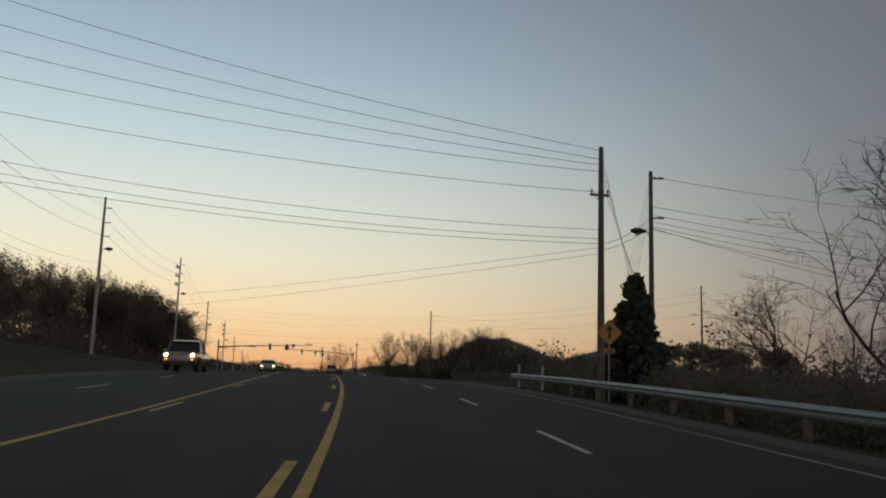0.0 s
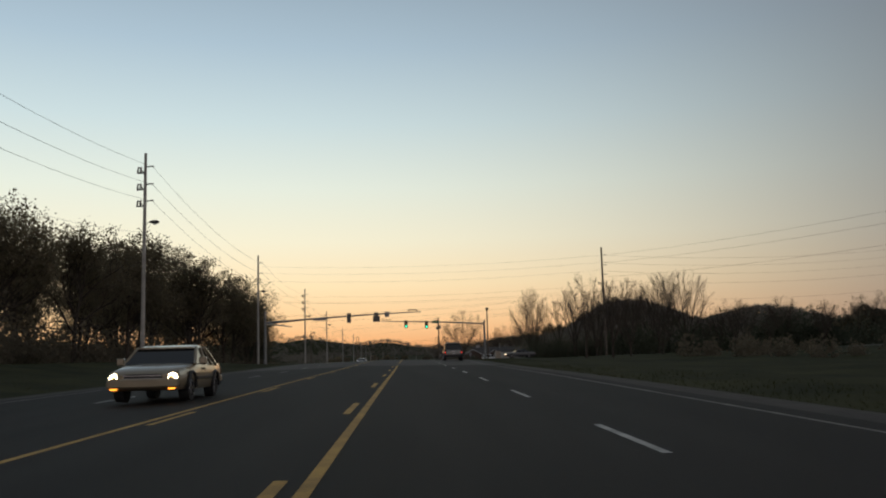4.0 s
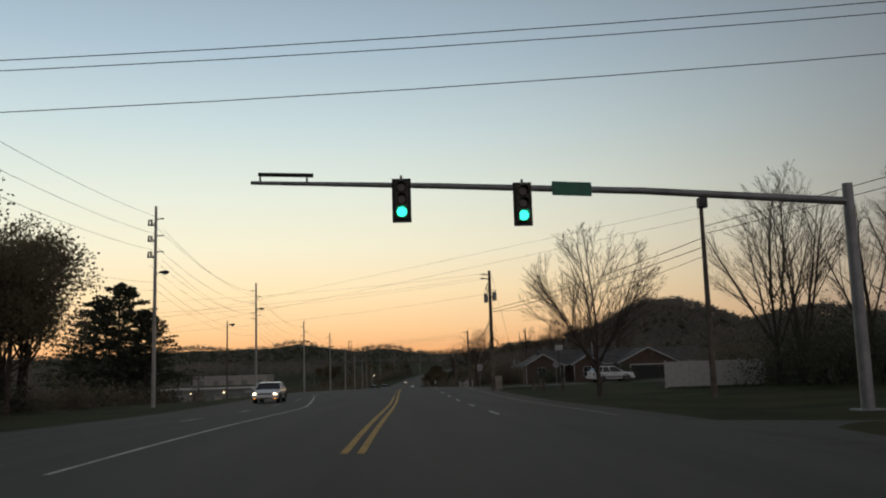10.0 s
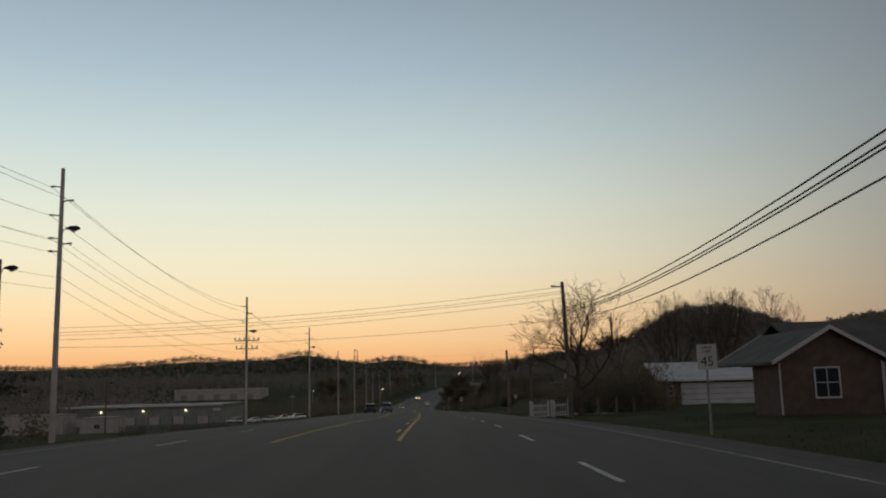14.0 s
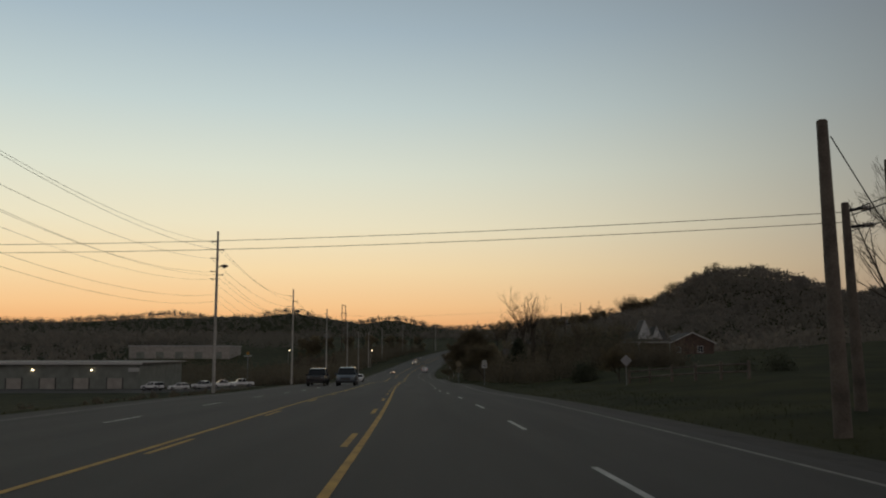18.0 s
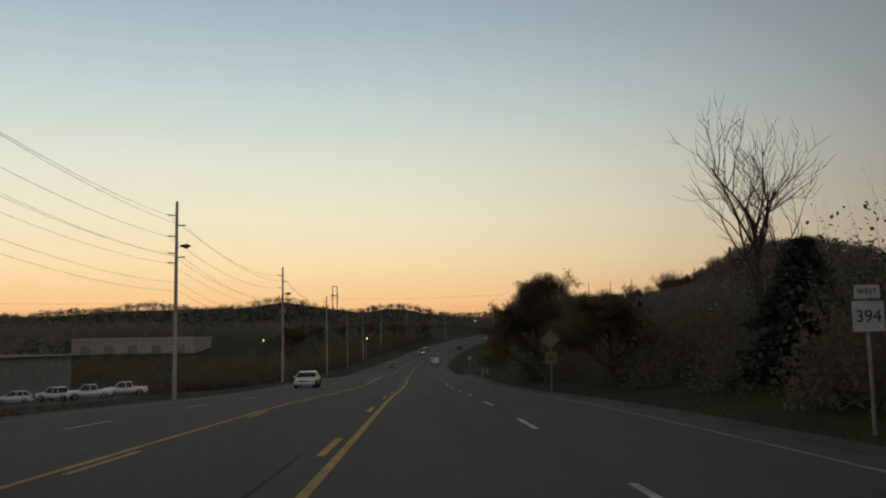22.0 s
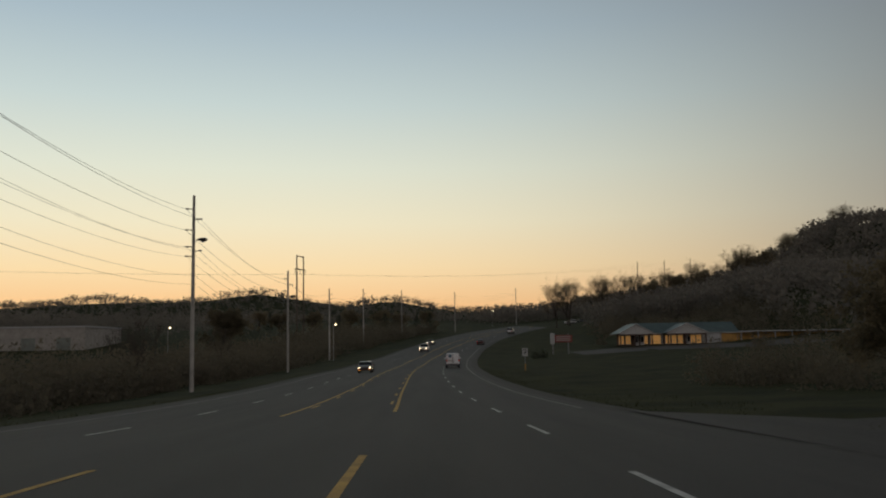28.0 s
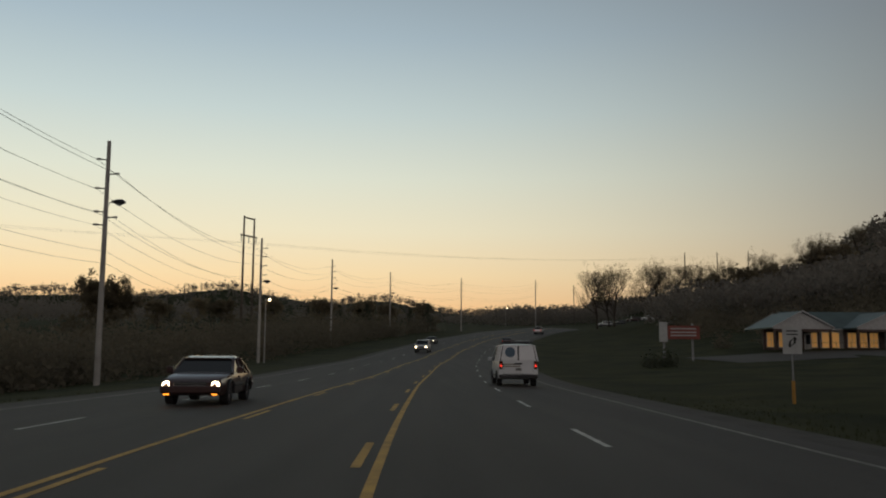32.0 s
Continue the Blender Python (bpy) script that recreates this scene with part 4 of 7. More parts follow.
for k in range(16):
    x, y = -70 + k * 5 + rt.uniform(-4, 4), 900 + rt.uniform(0, 60)
    plant(SMALL_PINE if k % 2 else FAR_ROUND[k % 2], x, y, rt.uniform(0.7, 1.05), rt.uniform(0, 360), "dark tree on the far rise", "far trees")
for k in range(22):
    x, y = 48 + k * 5.5 + rt.uniform(-3, 3), 930 + k * 4 + rt.uniform(-10, 10)
    plant(LACY[k % 2] if k % 3 or k < 8 else FAR_ROUND[k % 2], x, y, rt.uniform(0.9, 1.2) * (1.0 if k % 3 or k < 8 else 1.3), rt.uniform(0, 360), "thin autumn tree on the wooded slope", "slope trees")
for x, y, k in ((184, 1060, 0.85), (196, 1066, 0.95), (201, 1072, 0.9), (232, 1080, 0.85), (240, 1086, 0.9), (290, 1080, 0.8), (310, 1085, 0.85)):
    plant(LACY[0], x, y, k, rt.uniform(0, 360), "lone airy tree standing out on the hill's crest", "crest trees")
for x, y in ((-34, 700), (-40, 716), (-33, 735), (-46, 728)):
    plant(BARE[rt.randrange(4)], x, y, 0.6, rt.uniform(0, 360), "bare grey tree above the roadside brush", "bare trees")


def brush(name, label, patches, seed, mat=None, per=210):
    """Shrubs in bands beside the road: (lat from, to, y from, to, height from, to, count)."""
    rng = np.random.default_rng(seed)
    cs, ss, roots, tops = [], [], [], []
    for l0, l1, y0, y1, h0, h1, n in patches:
        near = l0 > -30 and l0 < 30 and y1 < 680
        m, cap = (450, 0.082) if near else (per, 0.19)
        lat, y = rng.uniform(l0, l1, n), rng.uniform(y0, y1, n)
        h = rng.uniform(h0, h1, n) * rng.uniform(0.7, 1.1, n)
        x = road_x(y) + lat
        z = land(x, y)
        d = rng.normal(size=(n, m, 3))
        d /= np.linalg.norm(d, axis=2)[:, :, None]
        d *= rng.uniform(0.35, 1.08, (n, m, 1)) * (1 + 0.22 * np.sin(d[:, :, :1] * 5 + h[:, None, None] * 3) * np.cos(d[:, :, 1:2] * 6))
        d[:, :, 2] = np.abs(d[:, :, 2])
        c = np.stack([x[:, None] + d[:, :, 0] * h[:, None] * 0.62, y[:, None] + d[:, :, 1] * h[:, None] * 0.62, z[:, None] - 0.1 + d[:, :, 2] * h[:, None]], -1)
        cs.append(c.reshape(-1, 3))
        ss.append(np.minimum(np.repeat(h, m) * 0.075, cap) * rng.uniform(0.6, 1.5, n * m))
        if near:
            for k in range(12):
                a, r = rng.uniform(0, 6.283, n), rng.uniform(0.15, 0.6, n) * h
                roots.append(np.stack([x, y, z - 0.05], -1))
                tops.append(np.stack([x + np.cos(a) * r, y + np.sin(a) * r, z + h * rng.uniform(0.85, 1.35, n)], -1))
    v, f = leaf_quads(np.concatenate(cs), np.concatenate(ss), rng)
    verts, faces = v.tolist(), f.tolist()
    if roots:
        p, q = np.concatenate(roots), np.concatenate(tops)
        o = len(verts)
        w = np.array([0.02, 0.01, 0.0])
        verts += np.stack([p - w, p + w, q], 1).reshape(-1, 3).tolist()
        faces += (np.arange(3 * len(p)).reshape(-1, 3) + o).tolist()
    me = bpy.data.meshes.new(name)
    me.from_pydata(verts, [], faces)
    me.materials.append(mat or BRUSH)
    return tagged(new(name, me), label, "brush", kind="stuff")


brush("roadside_brush", "dark tangled brush and saplings beside the highway", [
    (13.5, 27, -10, 75, 1.8, 3.8, 330), (30, 70, 60, 200, 1.2, 2.6, 170), (24, 60, 289.5, 302, 3.0, 5.5, 110), (27.5, 44, 282, 288, 1.8, 3.2, 45), (12.5, 20, 378, 388, 3.8, 5.2, 55),
    (11, 30, 476, 512, 2.2, 4.2, 130), (11.5, 30, 512, 575, 2.6, 4.6, 210), (20, 46, 636, 662, 2.5, 4.0, 70), (60, 130, 640, 760, 3, 7, 130), (36, 90, 800, 900, 3, 7, 170)], 5)
brush("hedge_brush", "dark brush and small trees beyond the left verge", [
    (-66, -34, 90, 330, 1.6, 4.4, 320), (-64, -37, 105, 300, 4.5, 8, 380), (-110, -62, 140, 360, 6, 10, 260), (-44, -27, 640, 760, 3.4, 5.4, 330), (-60, -26, 760, 930, 4, 6.5, 260), (-40, -27, 596, 640, 1.6, 3.0, 80), (-70, -44, 372, 412, 3, 6, 50), (-120, -44, 640, 800, 4, 7, 150), (-34, -27, 400, 560, 0.5, 1.1, 90)], 6)
brush("yard_shrubs", "dark evergreen garden shrubs before the houses", [(16, 18.5, 330, 334, 2.0, 2.4, 5), (12, 13.5, 372, 376, 1.2, 1.6, 3), (11.5, 12.5, 385, 387, 1.4, 1.6, 2), (24, 27, 326, 330, 2.2, 2.6, 5), (19, 22, 760, 764, 1.6, 1.9, 4), (27, 31, 455, 458, 1.8, 2.2, 3), (15.2, 16.6, 464.5, 466.5, 1.7, 2.0, 6)], 7, NEEDLE)

brush("evergreen_thicket", "dark dense evergreen thicket of shrubs and cedars", [(26, 44, 278, 285, 4.5, 6.5, 60), (44, 100, 270, 281, 5.5, 8.5, 120), (84, 170, 250, 268, 4.0, 7.5, 130), (-66, -48, 384, 406, 3.5, 6.5, 46), (-56, -40, 236, 318, 2.8, 5.2, 110), (17, 30, 490, 512, 4.2, 6.0, 42), (11, 19, 546, 562, 2.8, 4.2, 34), (19, 34, 515, 575, 3.0, 5.0, 70)], 27, NEEDLE, 420)


def woods(name, label, spots, seed, tall=(6, 10), per=18, mat=None, clump=(0.08, 0.18)):
    """Far wooded hillsides: crowns of many clumps."""
    rng = np.random.default_rng(seed)
    cs, ss = [], []
    for x0, x1, y0, y1, n in spots:
        x, y = rng.uniform(x0, x1, n), rng.uniform(y0, y1, n)
        keep = np.abs(x - road_x(np.minimum(y, 1600))) > np.where(y > 850, 34, 52)
        x, y = x[keep], y[keep]
        m = len(x)
        h = rng.uniform(*tall, m)
        z = land(x, y)
        d = rng.normal(size=(m, per, 3)) * 0.5
        c = np.stack([x[:, None] + d[:, :, 0] * h[:, None] * 0.42, y[:, None] + d[:, :, 1] * h[:, None] * 0.42, z[:, None] + h[:, None] * (0.55 + 0.42 * np.clip(d[:, :, 2], -1.2, 1.05))], -1)
        cs.append(c.reshape(-1, 3))
        ss.append(np.repeat(h, per) * rng.uniform(*clump, m * per))
    me = leaf_mesh(name, np.concatenate(cs), np.concatenate(ss), seed, mat or FAR_WOOD)
    return tagged(new(name, me), label, "woods", kind="stuff")


woods("hillside_woods", "brown autumn woods covering the hill beside the valley", [(120, 560, 900, 1350, 5200), (90, 420, 640, 900, 1300)], 8, per=40, clump=(0.06, 0.12))
woods("slope_woods", "brown autumn woods on the slope above the road", [(30, 150, 860, 1150, 1500)], 28, (6, 10), 44, clump=(0.04, 0.09))
woods("lower_woods", "low brown woods on the slope beside the highway", [(70, 260, 300, 640, 800)], 18, (3, 5.5))
woods("valley_woods", "dark hazy woods across the valley floor", [(-900, -150, 760, 1080, 2200), (-420, -110, 560, 760, 420), (-260, -110, 90, 420, 420)], 9)
woods("rise_woods", "dark woods on the low rise beyond the valley", [(-420, -62, 900, 1080, 800)], 19, (5, 8.5), 56, clump=(0.03, 0.075))
woods("ridge_woods", "wooded ridges on the horizon", [(-900, 420, 1120, 1420, 9000)], 10, (3.5, 6.5), 18, clump=(0.07, 0.14))


def tufts(name, label, bands, seed):
    """Tufts of long dry grass on the verges: (lat from, to, y from, to, count)."""
    rng = np.random.default_rng(seed)
    vs, fs = [], []
    for l0, l1, y0, y1, n in bands:
        lat, y = l0 + (l1 - l0) * rng.random(n) ** 1.4, rng.uniform(y0, y1, n)
        x = road_x(y) + lat
        z = land(x, y)
        for k in range(n):
            for b in range(3):
                a, h = rng.uniform(0, 6.28), rng.uniform(0.04, 0.11)
                dx, dy = math.cos(a), math.sin(a)
                o = len(vs)
                vs += [(x[k] - dy * 0.012, y[k] + dx * 0.012, z[k] - 0.03), (x[k] + dy * 0.012, y[k] - dx * 0.012, z[k] - 0.03), (x[k] + dx * h * 0.6, y[k] + dy * h * 0.6, z[k] + h)]
                fs.append((o, o + 1, o + 2))
    me = bpy.data.meshes.new(name)
    me.from_pydata([tuple(map(float, p)) for p in vs], [], fs)
    me.materials.append(GRASS_BLADE)
    return tagged(new(name, me), label, "grass", kind="stuff")


tufts("verge_grass", "tufts of long dry grass along the verges", [(8.2, 13, 0, 210, 6000), (8.2, 14, 300, 590, 8000), (8.2, 14, 606, 720, 3500), (-14.6, -20, 40, 210, 2500), (-14.6, -20, 300, 720, 5000)], 12)

# ---- signals, signs, guardrail, buildings ----
SIGN_BACK = material("sign_aluminium", (0.3, 0.3, 0.31), 0.55, 0.5, amount=0.3, bump=0)
SIGN_WHITE = material("white_sign_sheet", (0.42, 0.43, 0.42), 0.5, amount=0.2, bump=0)
SIGN_YELLOW = material("amber_sign_sheet", (0.45, 0.22, 0.03), 0.5, amount=0.3, bump=0)
# amber darkened and greyed in the colour for weak light on the sign
SIGN_DIM = material("dim_sign_sheet", (0.2, 0.17, 0.11), 0.6, amount=0.3, bump=0)
SIGN_GREEN = material("green_sign_sheet", (0.02, 0.16, 0.1), 0.5, amount=0.3, bump=0)
SIGN_BLACK = material("black_sign_ink", (0.015, 0.015, 0.015), 0.6, bump=0)
SIGN_RED = material("red_sign_sheet", (0.22, 0.045, 0.03), 0.5, amount=0.3, bump=0)
SIGNAL_DARK = material("signal_housing", (0.06, 0.055, 0.03), 0.6, amount=0.4, bump=0)
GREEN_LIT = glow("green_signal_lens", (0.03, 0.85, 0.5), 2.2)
LENS_OFF = material("dark_signal_lens", (0.05, 0.03, 0.025), 0.2, bump=0)


# weathered backs, with the sky's light on them painted in as paler grey
HEAD_GREY = material("weathered_skylit_housing", (0.17, 0.165, 0.15), 0.6, amount=0.3, scale=4, bump=0.05)


def signal_head(parent, x, y, z, face, lit=False, twin=False):
    """A three-lamp head hung on its arm, or five lamps in two columns; face: -1 towards the approaching traffic."""
    hd = part("signal_head", Shape().soft_box(x - 0.19, x + 0.19, y - 0.14, y + 0.14, z - 0.55, z + 0.55, 0.02) if not twin else
              Shape().soft_box(x - 0.19, x + 0.19, y - 0.14, y + 0.14, z + 0.2, z + 0.58, 0.02).soft_box(x - 0.40, x - 0.04, y - 0.14, y + 0.14, z - 0.56, z + 0.17, 0.02).soft_box(x + 0.04, x + 0.40, y - 0.14, y + 0.14, z - 0.56, z + 0.17, 0.02), HEAD_GREY if face > 0 else SIGNAL_DARK, parent)
    if twin:
        part("backplate", Shape().soft_box(x - 0.28, x + 0.28, y - 0.012, y + 0.012, z + 0.2, z + 0.66, 0.005).soft_box(x - 0.48, x + 0.48, y - 0.012, y + 0.012, z - 0.64, z + 0.19, 0.005), HEAD_GREY if face > 0 else SIGN_BLACK, hd)
    else:
        part("backplate", Shape().soft_box(x - 0.28, x + 0.28, y - 0.012, y + 0.012, z - 0.66, z + 0.66, 0.005), HEAD_GREY if face > 0 else SIGN_BLACK, hd)
    lamps = [(0, 0.36), (0, 0), (0, -0.36)] if not twin else [(0, 0.38), (-0.22, 0.0), (0.22, 0.0), (-0.22, -0.36), (0.22, -0.36)]
    for k, (dx, dz) in enumerate(lamps):
        on = lit and k == 2
        yf = y + face * 0.15
        part("lens", Shape().tube((x + dx, yf, z + dz), (x + dx, yf + face * 0.03, z + dz), 0.15, 0.12, 14), GREEN_LIT if on else LENS_OFF, hd)
        vis, ring = Shape(), 10
        for j in range(ring):
            a0, a1 = math.pi * (-0.15 + 1.3 * j / ring), math.pi * (-0.15 + 1.3 * (j + 1) / ring)
            p = [(x + dx + 0.165 * math.cos(a), yf + face * d, z + dz + 0.165 * math.sin(a)) for a, d in ((a0, 0), (a1, 0), (a1, 0.24), (a0, 0.24))]
            q = [(x + dx + 0.155 * math.cos(a), yf + face * d, z + dz + 0.155 * math.sin(a)) for a, d in ((a0, 0), (a1, 0), (a1, 0.24), (a0, 0.24))]
            vis.add(p + q, [(0, 1, 2, 3), (7, 6, 5, 4), (2, 6, 7, 3)])
        part("visor", vis, SIGNAL_DARK, hd)
    part("hanger", Shape().tube((x, y, z + 0.5), (x, y, z + 0.75), 0.04, n=6), STEEL, hd)
    return hd


# mast near the stop line: its heads face the oncoming lanes
m1 = thing("traffic_signal_mast", "galvanised mast arm with signal heads seen from behind", "traffic signal", "traffic signals at the crossing")
mz = float(land(-19.8, 214.2))
part("mast", Shape().path([(-19.8, 214.2, mz - 0.2), (-19.8, 214.2, mz + 3.5), (-19.8, 214.2, 6.2)], [0.22, 0.19, 0.15], 12), STEEL, m1, smooth=True)
part("base_plate", Shape().soft_box(-20.2, -19.4, 213.8, 214.6, mz - 0.15, mz + 0.06, 0.02), STEEL, m1)
arm1 = part("mast_arm", Shape().path([(-19.7, 214.2, 4.55), (-14, 214.2, 4.95), (-6, 214.2, 5.35), (1.5, 214.2, 5.62)], [0.16, 0.13, 0.10, 0.06], 10), STEEL, m1, smooth=True)
part("end_cap", Shape().path([(1.45, 214.2, 5.62), (1.62, 214.2, 5.62), (1.68, 214.2, 5.62)], [0.06, 0.085, 0.03], 8), STEEL, arm1)
part("side_arm", Shape().path([(-19.7, 214.3, 4.4), (-19.2, 224, 4.7), (-18.6, 234, 4.85)], [0.13, 0.1, 0.07], 8), STEEL, m1, smooth=True)
signal_head(m1, -8.3, 214.2, 4.98, 1)
signal_head(m1, -4.5, 214.2, 5.0, 1, twin=True)
part("lane_sign", Shape().soft_box(-3.35, -2.72, 214.05, 214.08, 5.0, 5.72, 0.005), SIGN_BACK, m1, "bare back of a square lane sign")
part("street_sign", Shape().soft_box(-13.2, -11.4, 214.0, 214.05, 4.72, 5.1, 0.01), SIGN_BACK, m1)
part("detector_tube", Shape().soft_box(-0.15, 1.2, 214.1, 214.3, 5.83, 5.95, 0.03).tube((0.02, 214.2, 5.55), (0.02, 214.2, 5.86), 0.04, n=6).tube((1.1, 214.2, 5.55), (1.1, 214.2, 5.86), 0.04, n=6), DARK_METAL, m1)
# mast beyond the crossing, green towards the camera
m2 = thing("traffic_signal_mast", "galvanised mast arm carrying two green signals over the highway", "traffic signal", "traffic signals at the crossing")
mz = float(land(13.5, 247))
part("mast", Shape().path([(13.5, 247, mz - 0.2), (13.5, 247, mz + 3.5), (13.5, 247, 5.75)], [0.21, 0.19, 0.16], 12), STEEL, m2, smooth=True)
part("base_plate", Shape().soft_box(13.1, 13.9, 246.6, 247.4, mz - 0.15, mz + 0.06, 0.02), STEEL, m2)
A, B = Vector((13.4, 247.0, 5.2)), Vector((-4.7, 246.3, 6.0))
part("mast_arm", Shape().path([A, A.lerp(B, 0.35) + Vector((0, 0, 0.12)), A.lerp(B, 0.7) + Vector((0, 0, 0.08)), B], [0.13, 0.11, 0.09, 0.055], 10), STEEL, m2, smooth=True)
for f in (0.757, 0.558):
    p = A.lerp(B, f)
    signal_head(m2, p.x, p.y - 0.12, p.z - 0.42, -1, lit=True)
p, q = A.lerp(B, 0.508), A.lerp(B, 0.442)
part("street_sign", Shape().add([(p.x, p.y - 0.15, p.z - 0.12), (q.x, q.y - 0.15, q.z - 0.12), (q.x, q.y - 0.15, q.z + 0.3), (p.x, p.y - 0.15, p.z + 0.3), (p.x, p.y - 0.12, p.z - 0.12), (q.x, q.y - 0.12, q.z - 0.12), (q.x, q.y - 0.12, q.z + 0.3), (p.x, p.y - 0.12, p.z + 0.3)], [(0, 1, 2, 3), (7, 6, 5, 4), (0, 4, 5, 1), (1, 5, 6, 2), (2, 6, 7, 3), (3, 7, 4, 0)]), SIGN_GREEN, m2, "green street-name plate")
part("detector_tube", Shape().tube(A.lerp(B, 0.9) + Vector((0, 0, 0.28)), B + Vector((0.2, 0.15, 0.28)), 0.06, n=6).tube(A.lerp(B, 0.91), A.lerp(B, 0.91) + Vector((0, 0, 0.28)), 0.03, n=5).tube(A.lerp(B, 0.985), A.lerp(B, 0.985) + Vector((0, 0, 0.28)), 0.03, n=5), DARK_METAL, m2)


def cabinet(x, y, w, d, h, label, name="utility_cabinet"):
    z = float(land(x, y))
    c = thing(name, label, "utility box")
    c.location = (x, y, z)
    part("body", Shape().soft_box(-w / 2, w / 2, -d / 2, d / 2, 0.08, h, 0.03), CREAM, c)
    part("plinth", Shape().soft_box(-w / 2 - 0.08, w / 2 + 0.08, -d / 2 - 0.08, d / 2 + 0.08, -0.15, 0.08, 0.02), CONCRETE, c)
    door = part("door", Shape().soft_box(-w / 2 + 0.05, w / 2 - 0.05, -d / 2 - 0.025, -d / 2 + 0.002, 0.16, h - 0.08, 0.01), CREAM, c)
    part("handle", Shape().soft_box(w / 2 - 0.16, w / 2 - 0.12, -d / 2 - 0.06, -d / 2 - 0.02, h * 0.5, h * 0.62, 0.008), DARK_METAL, door)
    part("roof", Shape().soft_box(-w / 2 - 0.04, w / 2 + 0.04, -d / 2 - 0.05, d / 2 + 0.04, h, h + 0.06, 0.02), CREAM, c)


CREAM = material("cream_steel_paint", (0.40, 0.34, 0.28), 0.6, amount=0.35, scale=2, bump=0.05)
CONCRETE = material("concrete", (0.30, 0.29, 0.27), 0.9, amount=0.4, scale=1.0, bump=0.3)
cabinet(15.8, 247, 0.95, 0.7, 1.45, "tall cream steel signal cabinet on a concrete plinth")
cabinet(8.35, 303.3, 0.55, 0.5, 1.25, "pale utility pedestal beside a wooden pole", "utility_pedestal")


def word(text, size, mat, parent, m, name="lettering"):
    c = bpy.data.curves.new(name, "FONT")
    c.body, c.size, c.align_x, c.align_y, c.extrude = text, size, "CENTER", "CENTER", 0.003
    tmp = bpy.data.objects.new("tmp", c)
    scene.collection.objects.link(tmp)
    dg = bpy.context.evaluated_depsgraph_get()
    me = bpy.data.meshes.new_from_object(tmp.evaluated_get(dg))
    bpy.data.objects.remove(tmp)
    me.materials.clear()
    me.materials.append(mat)
    ob = part(name, me, mat, parent)
    ob.matrix_basis = m
    return ob


def road_sign(x, y, label, post_h, mat=None, r=0.04, z=None, name="road_sign"):
    z = float(land(x, y)) if z is None else z
    s = thing(name, label, "road sign", "road signs")
    s.location = (x, y, z)
    part("post", Shape().tube((0, 0, -0.3), (0, 0, post_h), r, n=8), mat or STEEL, s)
    return s


def plate(outline, z, mat, parent, name="plate", y=-0.05, thick=0.01):
    sh = Shape().sheet(outline, 0, thick).turn(Matrix.Translation((0, y, z)) @ Matrix.Rotation(math.pi / 2, 4, "X"))
    return part(name, sh, mat, parent)


def rect(w, h):
    return [(-w / 2, -h / 2), (w / 2, -h / 2), (w / 2, h / 2), (-w / 2, h / 2)]


def diamond(w):
    return [(0, -w), (w, 0), (0, w), (-w, 0)]


# amber diamond on a post before the wooden pole
s = road_sign(9.15, 46.2, "amber diamond warning sign with a small plate below", 3.0)
pz = float(land(9.15, 46.2))
plate(diamond(0.60), -1.35 - pz, SIGN_YELLOW, s)
plate(diamond(0.55), -1.35 - pz, SIGN_BLACK, s, "border", -0.055, 0.004)
plate(diamond(0.53), -1.35 - pz, SIGN_YELLOW, s, "face", -0.06, 0.006)
plate([(-0.05, -0.28), (0.05, -0.28), (0.05, 0.1), (0.18, 0.1), (0, 0.34), (-0.18, 0.1), (-0.05, 0.1)], -1.35 - pz, SIGN_BLACK, s, "symbol", -0.068, 0.004)
plate(rect(0.52, 0.22), -2.17 - pz, SIGN_YELLOW, s, "lower_plate")
for k in (-0.05, 0.05):
    plate(rect(0.36, 0.035), -2.17 - pz + k, SIGN_BLACK, s, "bar", -0.062, 0.003)
# speed sign
s = road_sign(9.0, 331.8, "white speed limit sign on a steel post", 2.3)
pz = float(land(9, 331.8))
plate(rect(0.62, 0.78), 0.62 - pz, SIGN_WHITE, s)
word("SPEED", 0.13, SIGN_BLACK, s, pose(0, -0.065, 0.90 - pz, 90))
word("LIMIT", 0.13, SIGN_BLACK, s, pose(0, -0.065, 0.77 - pz, 90))
word("45", 0.42, SIGN_BLACK, s, pose(0, -0.065, 0.47 - pz, 90))
# stop sign at the side road
s = road_sign(16.3, 318, "red stop sign seen at the end of a side road", 2.4)
plate([(0.38 * math.cos(math.pi / 8 + k * math.pi / 4), 0.38 * math.sin(math.pi / 8 + k * math.pi / 4)) for k in range(8)], 2.15, SIGN_BACK, s)
# route sign
s = road_sign(*at(8.9, 489), "white route number sign with a direction plate above", 2.6)
pz = float(land(*at(8.9, 489)))
plate(rect(0.62, 0.58), 2.25, SIGN_WHITE, s)
plate(rect(0.5, 0.26), 2.72, SIGN_WHITE, s, "direction_plate")
word("394", 0.34, SIGN_BLACK, s, pose(0, -0.065, 2.24, 90))
word("WEST", 0.15, SIGN_BLACK, s, pose(0, -0.065, 2.72, 90))
# warning sign whose dim light is mixed into its dark amber
s = road_sign(*at(7.55, 520.5), "diamond warning sign with a square plate, unlit and grey", 3.2)
plate(diamond(0.52), 2.95, SIGN_DIM, s)
plate(rect(0.62, 0.62), 1.95, SIGN_DIM, s, "lower_plate")
for k in (-0.12, 0.0, 0.12):
    plate(rect(0.4, 0.05), 1.95 + k, SIGN_BLACK, s, "bar", -0.062, 0.003)
# back of a small diamond sign on the lawn
s = road_sign(15.6, 449, "small diamond sign seen from its bare grey back", 2.0)
plate(diamond(0.42), 1.75, SIGN_BACK, s)
